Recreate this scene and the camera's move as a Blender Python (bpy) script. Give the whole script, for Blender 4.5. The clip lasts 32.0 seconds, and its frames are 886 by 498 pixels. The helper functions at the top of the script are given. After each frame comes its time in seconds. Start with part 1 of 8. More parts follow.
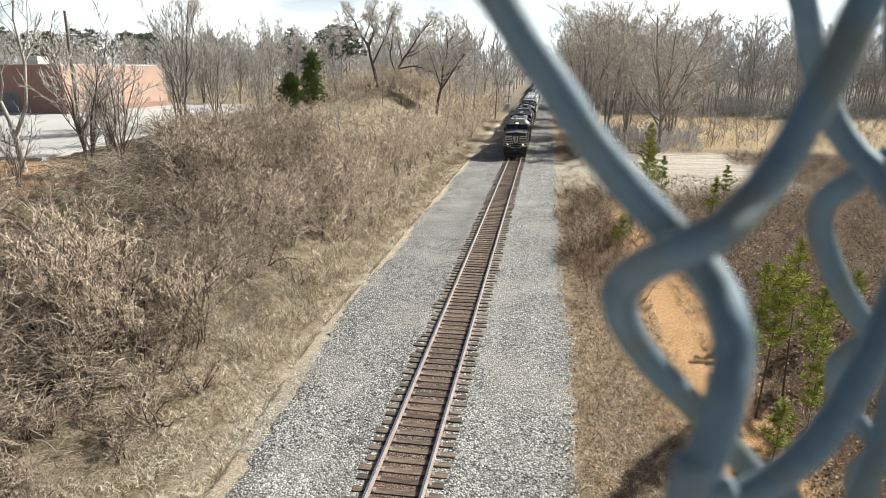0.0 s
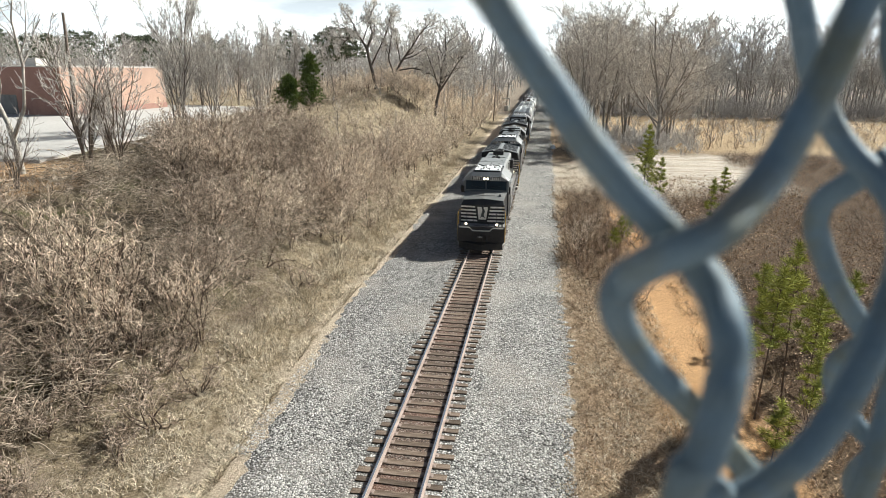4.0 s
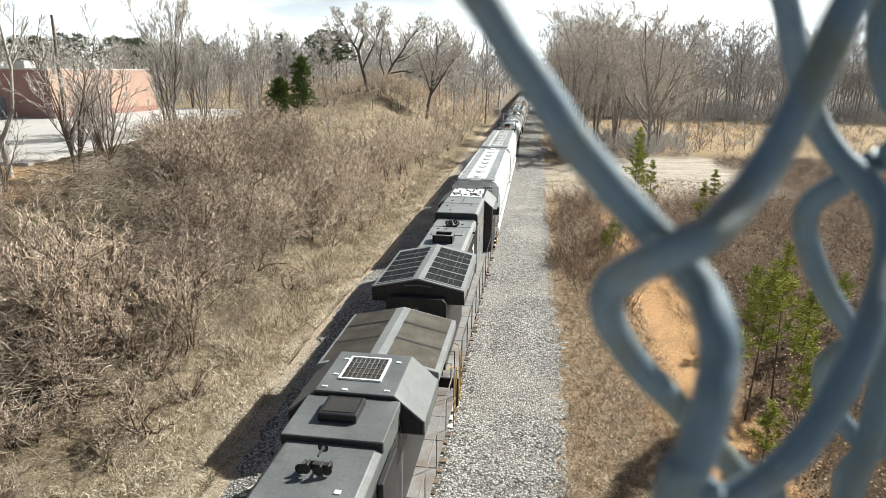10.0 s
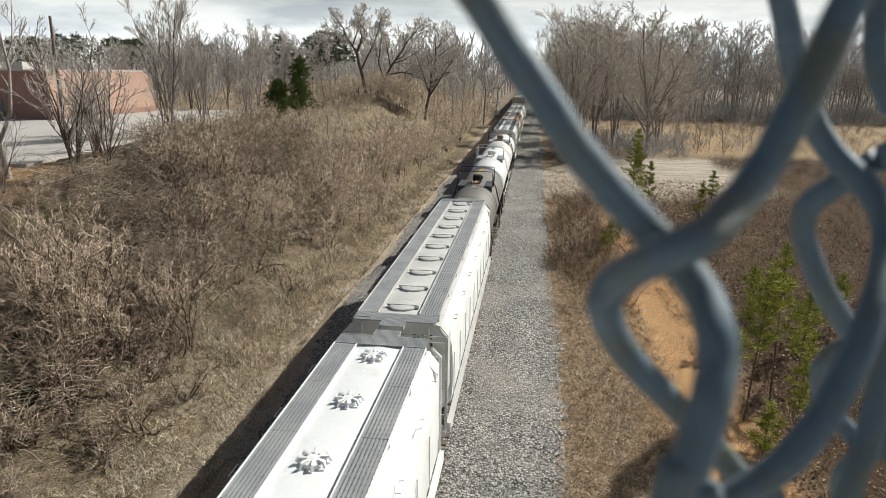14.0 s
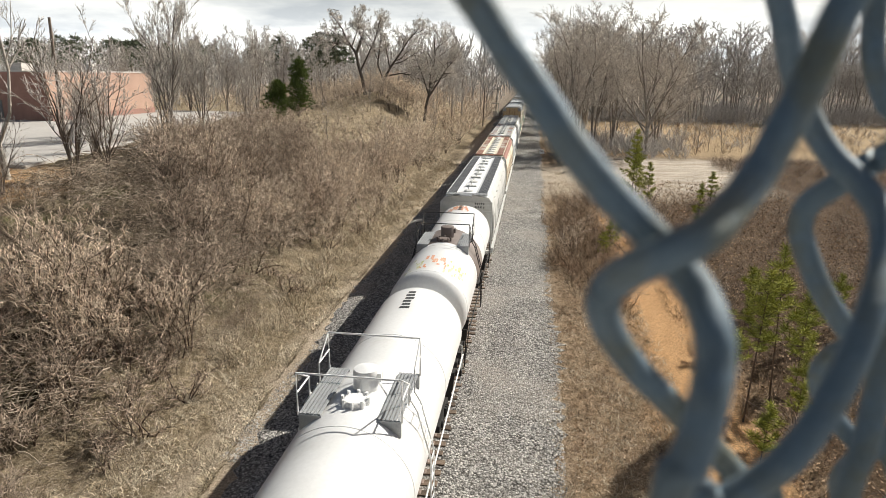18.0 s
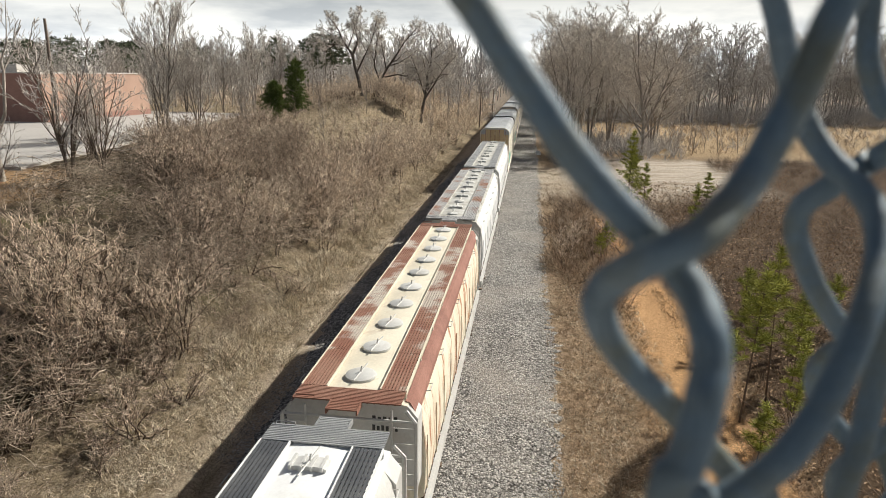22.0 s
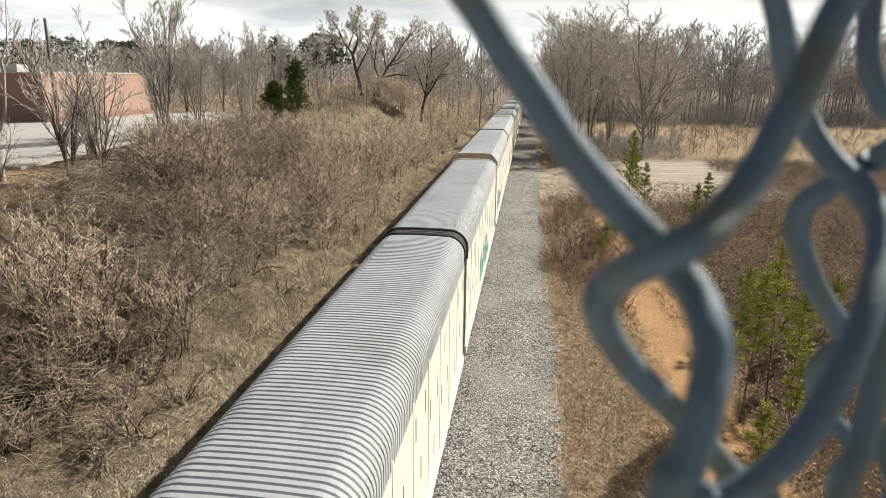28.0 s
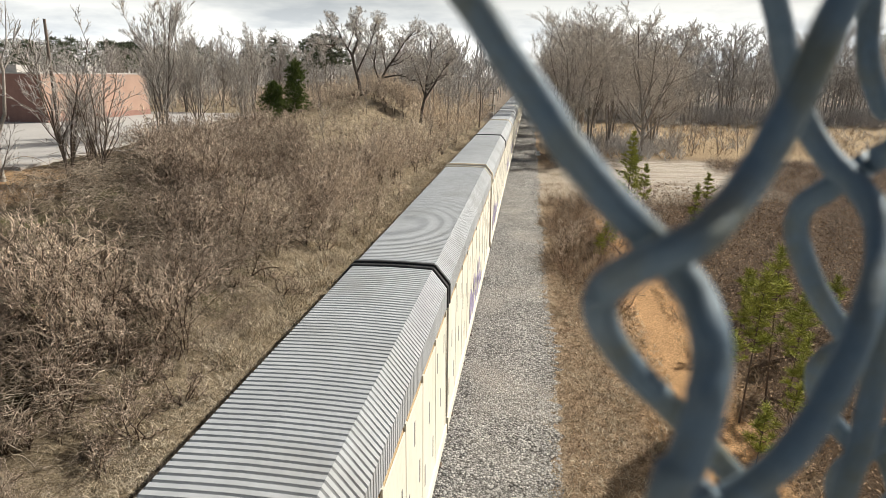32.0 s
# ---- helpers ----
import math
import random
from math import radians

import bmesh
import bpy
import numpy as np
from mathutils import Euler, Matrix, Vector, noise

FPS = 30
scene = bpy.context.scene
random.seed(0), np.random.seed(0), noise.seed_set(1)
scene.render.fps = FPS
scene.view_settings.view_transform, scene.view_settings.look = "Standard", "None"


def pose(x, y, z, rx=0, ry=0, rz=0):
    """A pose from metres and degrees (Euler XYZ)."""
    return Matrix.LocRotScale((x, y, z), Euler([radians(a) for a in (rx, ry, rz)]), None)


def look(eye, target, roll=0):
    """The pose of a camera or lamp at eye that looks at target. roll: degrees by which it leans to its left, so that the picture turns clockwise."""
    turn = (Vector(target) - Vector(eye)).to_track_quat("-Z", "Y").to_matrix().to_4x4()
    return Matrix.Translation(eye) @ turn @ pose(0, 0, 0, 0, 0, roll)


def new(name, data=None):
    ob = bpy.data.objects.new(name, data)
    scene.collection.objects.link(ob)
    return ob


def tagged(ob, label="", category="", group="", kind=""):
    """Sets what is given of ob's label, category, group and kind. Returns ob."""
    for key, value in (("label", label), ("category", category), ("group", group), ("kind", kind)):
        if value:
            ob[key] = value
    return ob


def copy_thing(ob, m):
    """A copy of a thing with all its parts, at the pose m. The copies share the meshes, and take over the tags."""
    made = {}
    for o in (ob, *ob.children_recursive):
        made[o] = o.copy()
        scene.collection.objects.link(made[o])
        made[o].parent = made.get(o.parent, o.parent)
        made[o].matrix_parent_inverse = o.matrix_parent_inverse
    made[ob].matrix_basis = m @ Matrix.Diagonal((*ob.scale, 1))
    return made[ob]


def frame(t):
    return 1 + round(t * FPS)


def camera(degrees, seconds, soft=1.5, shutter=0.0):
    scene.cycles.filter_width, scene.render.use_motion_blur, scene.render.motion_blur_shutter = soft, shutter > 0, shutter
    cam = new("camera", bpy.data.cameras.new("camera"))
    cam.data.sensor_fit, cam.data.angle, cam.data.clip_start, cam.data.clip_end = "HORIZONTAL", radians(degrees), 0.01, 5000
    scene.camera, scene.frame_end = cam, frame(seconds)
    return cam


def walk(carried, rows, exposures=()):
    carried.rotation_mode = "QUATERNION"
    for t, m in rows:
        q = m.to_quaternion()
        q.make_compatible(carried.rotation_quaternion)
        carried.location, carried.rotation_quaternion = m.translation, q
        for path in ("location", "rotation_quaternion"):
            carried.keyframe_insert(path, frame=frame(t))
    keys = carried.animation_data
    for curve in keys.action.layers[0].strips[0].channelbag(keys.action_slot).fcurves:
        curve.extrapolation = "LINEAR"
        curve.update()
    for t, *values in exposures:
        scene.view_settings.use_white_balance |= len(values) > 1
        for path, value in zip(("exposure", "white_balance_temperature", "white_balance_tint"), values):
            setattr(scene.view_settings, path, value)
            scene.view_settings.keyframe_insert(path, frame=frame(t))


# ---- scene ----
SKY = 0.038
SUN = 5.0
BANK = 5.4
SPEED = 10.7
FASTER = 0.95       # gained while the last hoppers pass


def gone(t):
    """How far the train has rolled by t seconds."""
    if t < 23.5:
        return SPEED * t
    if t < 25.5:
        return SPEED * t + 0.5 * FASTER / 2.0 * (t - 23.5) ** 2
    return SPEED * t + FASTER * 1.0 + FASTER * (t - 25.5)


EXPOSURES = [(t, e + 0.27, k, c) for t, e, k, c in ((0.0, 0.50, 6260, 4), (3.0, 0.48, 6260, 4), (6.0, 0.53, 6280, 4), (10.5, 0.55, 6320, 4), (12.0, 0.42, 6350, 5), (13.0, 0.16, 6400, 5), (14.0, -0.14, 6450, 6), (15.5, 0.03, 6550, 7), (17.0, 0.22, 6650, 8), (19.0, -0.02, 6680, 8), (22.0, -0.05, 6680, 8), (24.0, -0.03, 6680, 8), (28.0, 0.10, 6680, 8), (30.0, 0.04, 6680, 8), (32.0, 0.04, 6680, 8))]
# ---------------------------------------------------------------- camera
FOV = 70.08
EYE = (3.56, 0.0, 11.18)
# seconds, degrees down, degrees to the left of the track, lean, metres to the right
PATH = [(0, 16.096, 8.899, -0.5, -0), (0.5, 16.104, 8.995, -0.498, 6e-05), (1, 16.1, 9.018, -0.502, -1e-05), (1.5, 16.092, 9.168, -0.476, 7e-05), 
        (2, 16.031, 8.796, -0.513, 1e-05), (2.5, 15.78, 8.39, -0.539, 0.00025), (3, 15.991, 8.856, -0.48, 0.00014), (3.5, 15.932, 8.75, -0.5, 0.00019), 
        (5.5, 15.93, 8.835, -0.499, 0.00022), (6, 15.944, 8.79, -0.491, 0.0001), (6.5, 15.968, 8.734, -0.483, 2e-05), (7, 15.871, 8.473, -0.534, 0.00013), 
        (7.5, 15.865, 8.543, -0.507, 0.0001), (8, 15.823, 8.356, -0.54, 0.0001), (8.5, 15.739, 8.175, -0.538, 0.00016), (9, 15.781, 8.286, -0.524, 0.00016), 
        (9.5, 15.578, 7.654, -0.58, 0.00026), (10, 15.67, 7.995, -0.567, 0.00029), (10.5, 15.648, 7.901, -0.567, 0.00029), (11, 15.72, 8.11, -0.557, 0.00031), 
        (11.5, 15.697, 8.024, -0.554, 0.00023), (12, 15.588, 7.738, -0.595, 0.00032), (12.5, 15.624, 7.953, -0.55, 0.00035), (13, 15.637, 8.015, -0.552, 0.00033), 
        (13.5, 15.625, 7.936, -0.562, 0.00033), (14, 15.567, 7.868, -0.575, 0.00032), (14.5, 15.511, 7.906, -0.529, 0.00048), (16.5, 15.408, 7.791, -0.558, 0.00062), 
        (17, 15.519, 8.026, -0.514, 0.00053), (17.5, 15.486, 7.806, -0.549, 0.00045), (18, 15.472, 7.809, -0.553, 0.00051), (18.5, 15.451, 7.818, -0.525, 0.00052), 
        (19, 15.462, 7.82, -0.539, 0.00052), (19.5, 15.328, 7.59, -0.547, 0.00068), (20, 15.318, 7.546, -0.547, 0.00065), (20.5, 15.382, 7.597, -0.543, 0.00055), 
        (21, 15.386, 7.685, -0.554, 0.00059), (21.5, 15.379, 7.667, -0.534, 0.00056), (22, 15.36, 7.501, -0.55, 0.00057), (22.5, 15.392, 7.654, -0.563, 0.00054), 
        (23, 15.385, 7.651, -0.554, 0.00054), (23.5, 15.373, 7.729, -0.537, 0.00052), (24, 15.388, 7.6, -0.541, 0.00045), (24.5, 15.408, 7.723, -0.546, 0.00041), 
        (25, 15.392, 7.749, -0.527, 0.00045), (25.5, 15.406, 7.712, -0.564, 0.0004), (27.5, 15.462, 7.921, -0.533, 0.00045), (28, 15.376, 7.515, -0.55, 0.00046), 
        (28.5, 15.368, 7.527, -0.556, 0.00048), (29, 15.319, 7.458, -0.555, 0.00046), (29.5, 15.395, 7.747, -0.54, 0.00045), (30, 15.328, 7.586, -0.553, 0.00047), 
        (30.5, 15.342, 7.587, -0.549, 0.00043), (31, 15.336, 7.531, -0.558, 0.00048), (31.5, 15.387, 7.673, -0.546, 0.00042), (32, 15.325, 7.478, -0.568, 0.00044)]


def eye_pose(t, down, left, lean, side):
    a, e = radians(left), radians(down)
    eye = Vector(EYE) + Vector((math.cos(a), math.sin(a), 0)) * side
    way = Vector((-math.sin(a) * math.cos(e), math.cos(a) * math.cos(e), -math.sin(e)))
    return look(eye, eye + way * 10, -lean)


cam = camera(FOV, 32.0, soft=0.9)
cam.data.dof.use_dof = True
cam.data.dof.focus_distance = 40.0
cam.data.dof.aperture_fstop = 20.0
walk(cam, [(r[0], eye_pose(*r)) for r in PATH], exposures=EXPOSURES)

# ---------------------------------------------------------------- world and sun
SUN_WAY = Vector((0.585, 0.525, 0.62)).normalized()
world = bpy.data.worlds.new("world")
scene.world = world
world.use_nodes = True
nt = world.node_tree
nt.nodes.clear()
w_out = nt.nodes.new("ShaderNodeOutputWorld")
w_bg = nt.nodes.new("ShaderNodeBackground")
w_sky = nt.nodes.new("ShaderNodeTexSky")
w_sky.sky_type = "NISHITA"
w_sky.sun_disc = False
w_sky.sun_elevation = math.asin(SUN_WAY.z)
w_sky.sun_rotation = math.atan2(SUN_WAY.x, SUN_WAY.y)
w_sky.dust_density = 3.0
w_sky.air_density = 1.0
w_tc = nt.nodes.new("ShaderNodeTexCoord")
w_sep = nt.nodes.new("ShaderNodeSeparateXYZ")
w_map = nt.nodes.new("ShaderNodeMapping")
w_map.inputs["Scale"].default_value = (1.0, 1.0, 4.5)
w_map.inputs["Rotation"].default_value = (0.0, 0.0, -0.62)
w_noise = nt.nodes.new("ShaderNodeTexNoise")
w_noise.inputs["Scale"].default_value = 3.2
w_noise.inputs["Detail"].default_value = 7.0
w_noise.inputs["Roughness"].default_value = 0.55
w_ramp = nt.nodes.new("ShaderNodeValToRGB")
w_ramp.color_ramp.elements[0].position, w_ramp.color_ramp.elements[1].position = 0.38, 0.56
w_haze = nt.nodes.new("ShaderNodeMapRange")
w_haze.inputs["From Min"].default_value, w_haze.inputs["From Max"].default_value = 0.02, 0.17
w_haze.inputs["To Min"].default_value, w_haze.inputs["To Max"].default_value = 1.0, 0.0
w_scale = nt.nodes.new("ShaderNodeMixRGB")
w_scale.blend_type = "MULTIPLY"
w_scale.inputs[0].default_value = 1.0
w_scale.inputs[2].default_value = (SKY, SKY, SKY, 1)
w_cloud = nt.nodes.new("ShaderNodeMixRGB")
w_cloud.inputs[1].default_value = (0.76, 0.81, 0.88, 1)
w_cloud.inputs[2].default_value = (1.35, 1.36, 1.36, 1)
w_mix = nt.nodes.new("ShaderNodeMixRGB")
L = nt.links.new
L(w_tc.outputs["Generated"], w_sep.inputs[0])
L(w_tc.outputs["Generated"], w_map.inputs["Vector"])
L(w_map.outputs[0], w_noise.inputs["Vector"])
L(w_noise.outputs["Fac"], w_ramp.inputs[0])
L(w_ramp.outputs[0], w_cloud.inputs[0])
L(w_sep.outputs["Z"], w_haze.inputs["Value"])
L(w_sky.outputs[0], w_scale.inputs[1])
L(w_haze.outputs[0], w_mix.inputs[0])
L(w_scale.outputs[0], w_mix.inputs[1])
L(w_cloud.outputs[0], w_mix.inputs[2])
L(w_mix.outputs[0], w_bg.inputs["Color"])
L(w_bg.outputs[0], w_out.inputs["Surface"])

sun = new("sun", bpy.data.lights.new("sun", "SUN"))
sun.data.energy, sun.data.angle, sun.data.color = SUN, radians(0.6), (1.0, 0.965, 0.905)
sun.matrix_world = look(SUN_WAY * 200, (0, 0, 0))


# ---------------------------------------------------------------- materials
def nodes_of(name):
    m = bpy.data.materials.new(name)
    m.use_nodes = True
    t = m.node_tree
    return m, t, t.nodes["Principled BSDF"], t.nodes.new, t.links.new


def noise_node(t, scale, detail=5.0, rough=0.55, vector=None):
    n = t.nodes.new("ShaderNodeTexNoise")
    n.inputs["Scale"].default_value, n.inputs["Detail"].default_value, n.inputs["Roughness"].default_value = scale, detail, rough
    if vector is not None:
        t.links.new(vector, n.inputs["Vector"])
    return n


def ramp_node(t, fac, lo, hi, a=(0, 0, 0, 1), b=(1, 1, 1, 1)):
    r = t.nodes.new("ShaderNodeValToRGB")
    r.color_ramp.elements[0].position, r.color_ramp.elements[1].position = lo, hi
    r.color_ramp.elements[0].color, r.color_ramp.elements[1].color = a, b
    t.links.new(fac, r.inputs[0])
    return r


def mix_node(t, fac, a, b, mode="MIX"):
    m = t.nodes.new("ShaderNodeMixRGB")
    m.blend_type = mode
    for k, v in ((0, fac), (1, a), (2, b)):
        if isinstance(v, (int, float)):
            m.inputs[k].default_value = v if k == 0 else (v, v, v, 1)
        elif isinstance(v, tuple):
            m.inputs[k].default_value = (*v[:3], 1)
        else:
            t.links.new(v, m.inputs[k])
    return m.outputs[0]


def surface(name, c1, c2, scale=1.5, lo=0.4, hi=0.65, rough=0.6, metal=0.0, grain=40.0, grain_amount=0.25, bump=0.15,
            bump_scale=None, vary=0.0, island=False, stretch=None, stain=None, stain_scale=0.6, stain_lo=0.5, stain_hi=0.7, spec=0.5):
    """Two colours blotched at one scale, a grain at a finer one, an optional stain, and a fine relief."""
    m, t, p, N, K = nodes_of(name)
    tc = N("ShaderNodeTexCoord").outputs["Object"]
    if stretch:
        mp = N("ShaderNodeMapping")
        mp.inputs["Scale"].default_value = stretch
        K(tc, mp.inputs["Vector"])
        tc = mp.outputs[0]
    big = noise_node(t, scale, vector=tc)
    col = mix_node(t, ramp_node(t, big.outputs["Fac"], lo, hi).outputs[0], c1, c2)
    if stain:
        st = noise_node(t, stain_scale, 8.0, 0.65, tc)
        col = mix_node(t, ramp_node(t, st.outputs["Fac"], stain_lo, stain_hi).outputs[0], col, stain)
    fine = noise_node(t, grain, 3.0, 0.6, tc)
    g = ramp_node(t, fine.outputs["Fac"], 0.25, 0.75, (1 - grain_amount,) * 3 + (1,), (1 + grain_amount,) * 3 + (1,))
    col = mix_node(t, 1.0, col, g.outputs[0], "MULTIPLY")
    if vary:
        if island:
            rnd = N("ShaderNodeNewGeometry").outputs["Random Per Island"]
        else:
            rnd = N("ShaderNodeObjectInfo").outputs["Random"]
        v = ramp_node(t, rnd, 0.0, 1.0, (1 - vary,) * 3 + (1,), (1 + vary,) * 3 + (1,))
        col = mix_node(t, 1.0, col, v.outputs[0], "MULTIPLY")
    K(col, p.inputs["Base Color"])
    p.inputs["Roughness"].default_value, p.inputs["Metallic"].default_value = rough, metal
    p.inputs["Specular IOR Level"].default_value = spec
    if bump:
        b = N("ShaderNodeBump")
        b.inputs["Strength"].default_value, b.inputs["Distance"].default_value = bump, 0.02
        bn = noise_node(t, bump_scale or grain, 4.0, 0.6, tc)
        K(bn.outputs["Fac"], b.inputs["Height"])
        K(b.outputs[0], p.inputs["Normal"])
    return m


def stone_bed(name, tones, cell, dirt, dirt_scale, relief=1.0):
    """Loose stones: cells of their own tone, and darker joints that lie deeper."""
    m, t, p, N, K = nodes_of(name)
    tc = N("ShaderNodeTexCoord").outputs["Object"]
    v = N("ShaderNodeTexVoronoi")
    v.inputs["Scale"].default_value = 1.0 / cell
    K(tc, v.inputs["Vector"])
    bw = N("ShaderNodeSeparateColor")
    K(v.outputs["Color"], bw.inputs[0])
    r = ramp_node(t, bw.outputs[0], 0.0, 1.0, (*tones[0], 1), (*tones[1], 1))
    e = r.color_ramp.elements.new(0.5)
    e.color = (*tones[2], 1)
    gap = ramp_node(t, v.outputs["Distance"], 0.30, 0.68, (1, 1, 1, 1), (0.26, 0.25, 0.24, 1))
    col = mix_node(t, 1.0, r.outputs[0], gap.outputs[0], "MULTIPLY")
    n = noise_node(t, dirt_scale, 6.0, 0.6, tc)
    col = mix_node(t, ramp_node(t, n.outputs["Fac"], 0.48, 0.75).outputs[0], col, dirt)
    K(col, p.inputs["Base Color"])
    p.inputs["Roughness"].default_value = 0.9
    p.inputs["Specular IOR Level"].default_value = 0.2
    b = N("ShaderNodeBump")
    b.inputs["Strength"].default_value, b.inputs["Distance"].default_value, b.invert = relief, cell * 0.6, True
    K(v.outputs["Distance"], b.inputs["Height"])
    K(b.outputs[0], p.inputs["Normal"])
    return m


def ground_material():
    """Straw and litter, with a bare clay path, a gravel clearing and a reddish meadow."""
    m, t, p, N, K = nodes_of("dry_ground")
    tc = N("ShaderNodeTexCoord").outputs["Object"]
    wob = noise_node(t, 0.35, 4.0, 0.6, tc)
    sep = N("ShaderNodeSeparateXYZ")
    K(tc, sep.inputs[0])

    def edge(axis, lo, hi, wobble):
        """1 past hi, 0 before lo, along one axis, with a ragged border."""
        a = N("ShaderNodeMath")
        a.operation = "MULTIPLY_ADD"
        K(wob.outputs["Fac"], a.inputs[0])
        a.inputs[1].default_value = wobble
        K(sep.outputs[axis], a.inputs[2])
        r = N("ShaderNodeMapRange")
        r.inputs["From Min"].default_value, r.inputs["From Max"].default_value = lo + wobble / 2, hi + wobble / 2
        K(a.outputs[0], r.inputs["Value"])
        return r.outputs[0]

    def both(*fs):
        out = fs[0]
        for f in fs[1:]:
            a = N("ShaderNodeMath")
            a.operation = "MULTIPLY"
            K(out, a.inputs[0])
            K(f, a.inputs[1])
            out = a.outputs[0]
        return out

    n1 = noise_node(t, 0.5, 6.0, 0.6, tc)
    n2 = noise_node(t, 2.7, 6.0, 0.65, tc)
    n3 = noise_node(t, 13.0, 8.0, 0.78, tc)
    col = mix_node(t, ramp_node(t, n1.outputs["Fac"], 0.35, 0.65).outputs[0], (0.39, 0.32, 0.23), (0.30, 0.24, 0.165))
    col = mix_node(t, ramp_node(t, n2.outputs["Fac"], 0.42, 0.64).outputs[0], col, (0.165, 0.128, 0.084))
    # litter between the brush stems, darkened so its colour carries their shade
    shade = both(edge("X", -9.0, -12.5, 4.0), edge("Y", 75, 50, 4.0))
    litter_shade_n = noise_node(t, 0.8, 5.0, 0.65, tc)
    col = mix_node(t, both(shade, ramp_node(t, litter_shade_n.outputs["Fac"], 0.30, 0.55).outputs[0]), col, (0.06, 0.048, 0.034))
    moss = noise_node(t, 0.22, 3.0, 0.6, tc)
    col = mix_node(t, both(shade, ramp_node(t, moss.outputs["Fac"], 0.55, 0.68).outputs[0]), col, (0.125, 0.125, 0.05))
    # pale trodden edge beside the stones
    col = mix_node(t, both(edge("X", -6.9, -5.9, 1.2), edge("Y", -5, 0, 0.0)), col, (0.50, 0.415, 0.325))
    verge = mix_node(t, ramp_node(t, n2.outputs["Fac"], 0.40, 0.62).outputs[0], (0.385, 0.285, 0.195), (0.22, 0.155, 0.10))
    col = mix_node(t, both(edge("X", 4.0, 5.5, 1.0)), col, verge)
    # leaf-strewn strip beside the parking lot
    col = mix_node(t, both(edge("X", -21.5, -24.0, 2.0), edge("Y", 27, 30, 2.0), edge("Y", 40, 37, 2.0)), col, (0.40, 0.26, 0.15))
    # clay path
    path = both(edge("X", 8.0, 9.4, 2.4), edge("X", 12.2, 11.2, 2.4), edge("Y", 60, 50, 3.0))
    col = mix_node(t, path, col, (0.58, 0.355, 0.185))
    litter = both(edge("X", 11.2, 13.0, 2.0), edge("Y", 100, 94, 3.0))
    col = mix_node(t, litter, col, (0.105, 0.07, 0.045))
    # gravel clearing and the meadow beyond it
    lot = both(edge("X", 13.5, 16.5, 4.0), edge("X", 31.0, 26.0, 6.0), edge("Y", 63, 69, 6.0), edge("Y", 98, 92, 6.0))
    track_map = N("ShaderNodeMapping")
    track_map.inputs["Scale"].default_value = (0.16, 1.4, 1.0)
    track_map.inputs["Rotation"].default_value = (0, 0, 0.25)
    K(tc, track_map.inputs["Vector"])
    ruts = noise_node(t, 1.2, 6.0, 0.6, track_map.outputs[0])
    col = mix_node(t, lot, col, mix_node(t, ramp_node(t, ruts.outputs["Fac"], 0.42, 0.62).outputs[0], (0.58, 0.52, 0.45), (0.38, 0.32, 0.26)))
    access = both(edge("X", 3.6, 4.6, 0.8), edge("X", 20.0, 16.0, 3.0), edge("Y", 59, 64, 3.0), edge("Y", 88, 80, 5.0))
    col = mix_node(t, access, col, (0.47, 0.405, 0.335))
    meadow = both(edge("X", 12, 18, 8.0), edge("Y", 94, 102, 6.0))
    col = mix_node(t, meadow, col, (0.42, 0.315, 0.20))
    wood = both(edge("Y", 165, 176, 8.0))
    col = mix_node(t, wood, col, (0.20, 0.165, 0.135))
    grain = ramp_node(t, n3.outputs["Fac"], 0.32, 0.68, (0.34, 0.33, 0.31, 1), (1.55, 1.53, 1.48, 1))
    col = mix_node(t, 1.0, col, grain.outputs[0], "MULTIPLY")
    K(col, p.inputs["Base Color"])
    p.inputs["Roughness"].default_value, p.inputs["Specular IOR Level"].default_value = 0.95, 0.1
    b = N("ShaderNodeBump")
    b.inputs["Strength"].default_value, b.inputs["Distance"].default_value = 1.0, 0.12
    K(n3.outputs["Fac"], b.inputs["Height"])
    K(b.outputs[0], p.inputs["Normal"])
    return m


def leafy(name, c1, c2, vary=0.45):
    """Leaves, twigs and blades, each piece with a tone of its own."""
    m, t, p, N, K = nodes_of(name)
    geo = N("ShaderNodeNewGeometry")
    tc = N("ShaderNodeTexCoord").outputs["Object"]
    n = noise_node(t, 0.45, 4.0, 0.6, tc)
    col = mix_node(t, ramp_node(t, n.outputs["Fac"], 0.38, 0.62).outputs[0], c1, c2)
    v = ramp_node(t, geo.outputs["Random Per Island"], 0.0, 1.0, (1 - vary,) * 3 + (1,), (1 + vary,) * 3 + (1,))
    K(mix_node(t, 1.0, col, v.outputs[0], "MULTIPLY"), p.inputs["Base Color"])
    p.inputs["Roughness"].default_value, p.inputs["Specular IOR Level"].default_value = 0.85, 0.15
    return m


def glow(name, colour, strength):
    m, t, p, N, K = nodes_of(name)
    p.inputs["Base Color"].default_value = (0.8, 0.8, 0.75, 1)
    p.inputs["Emission Color"].default_value = (*colour, 1)
    p.inputs["Emission Strength"].default_value = strength
    return m


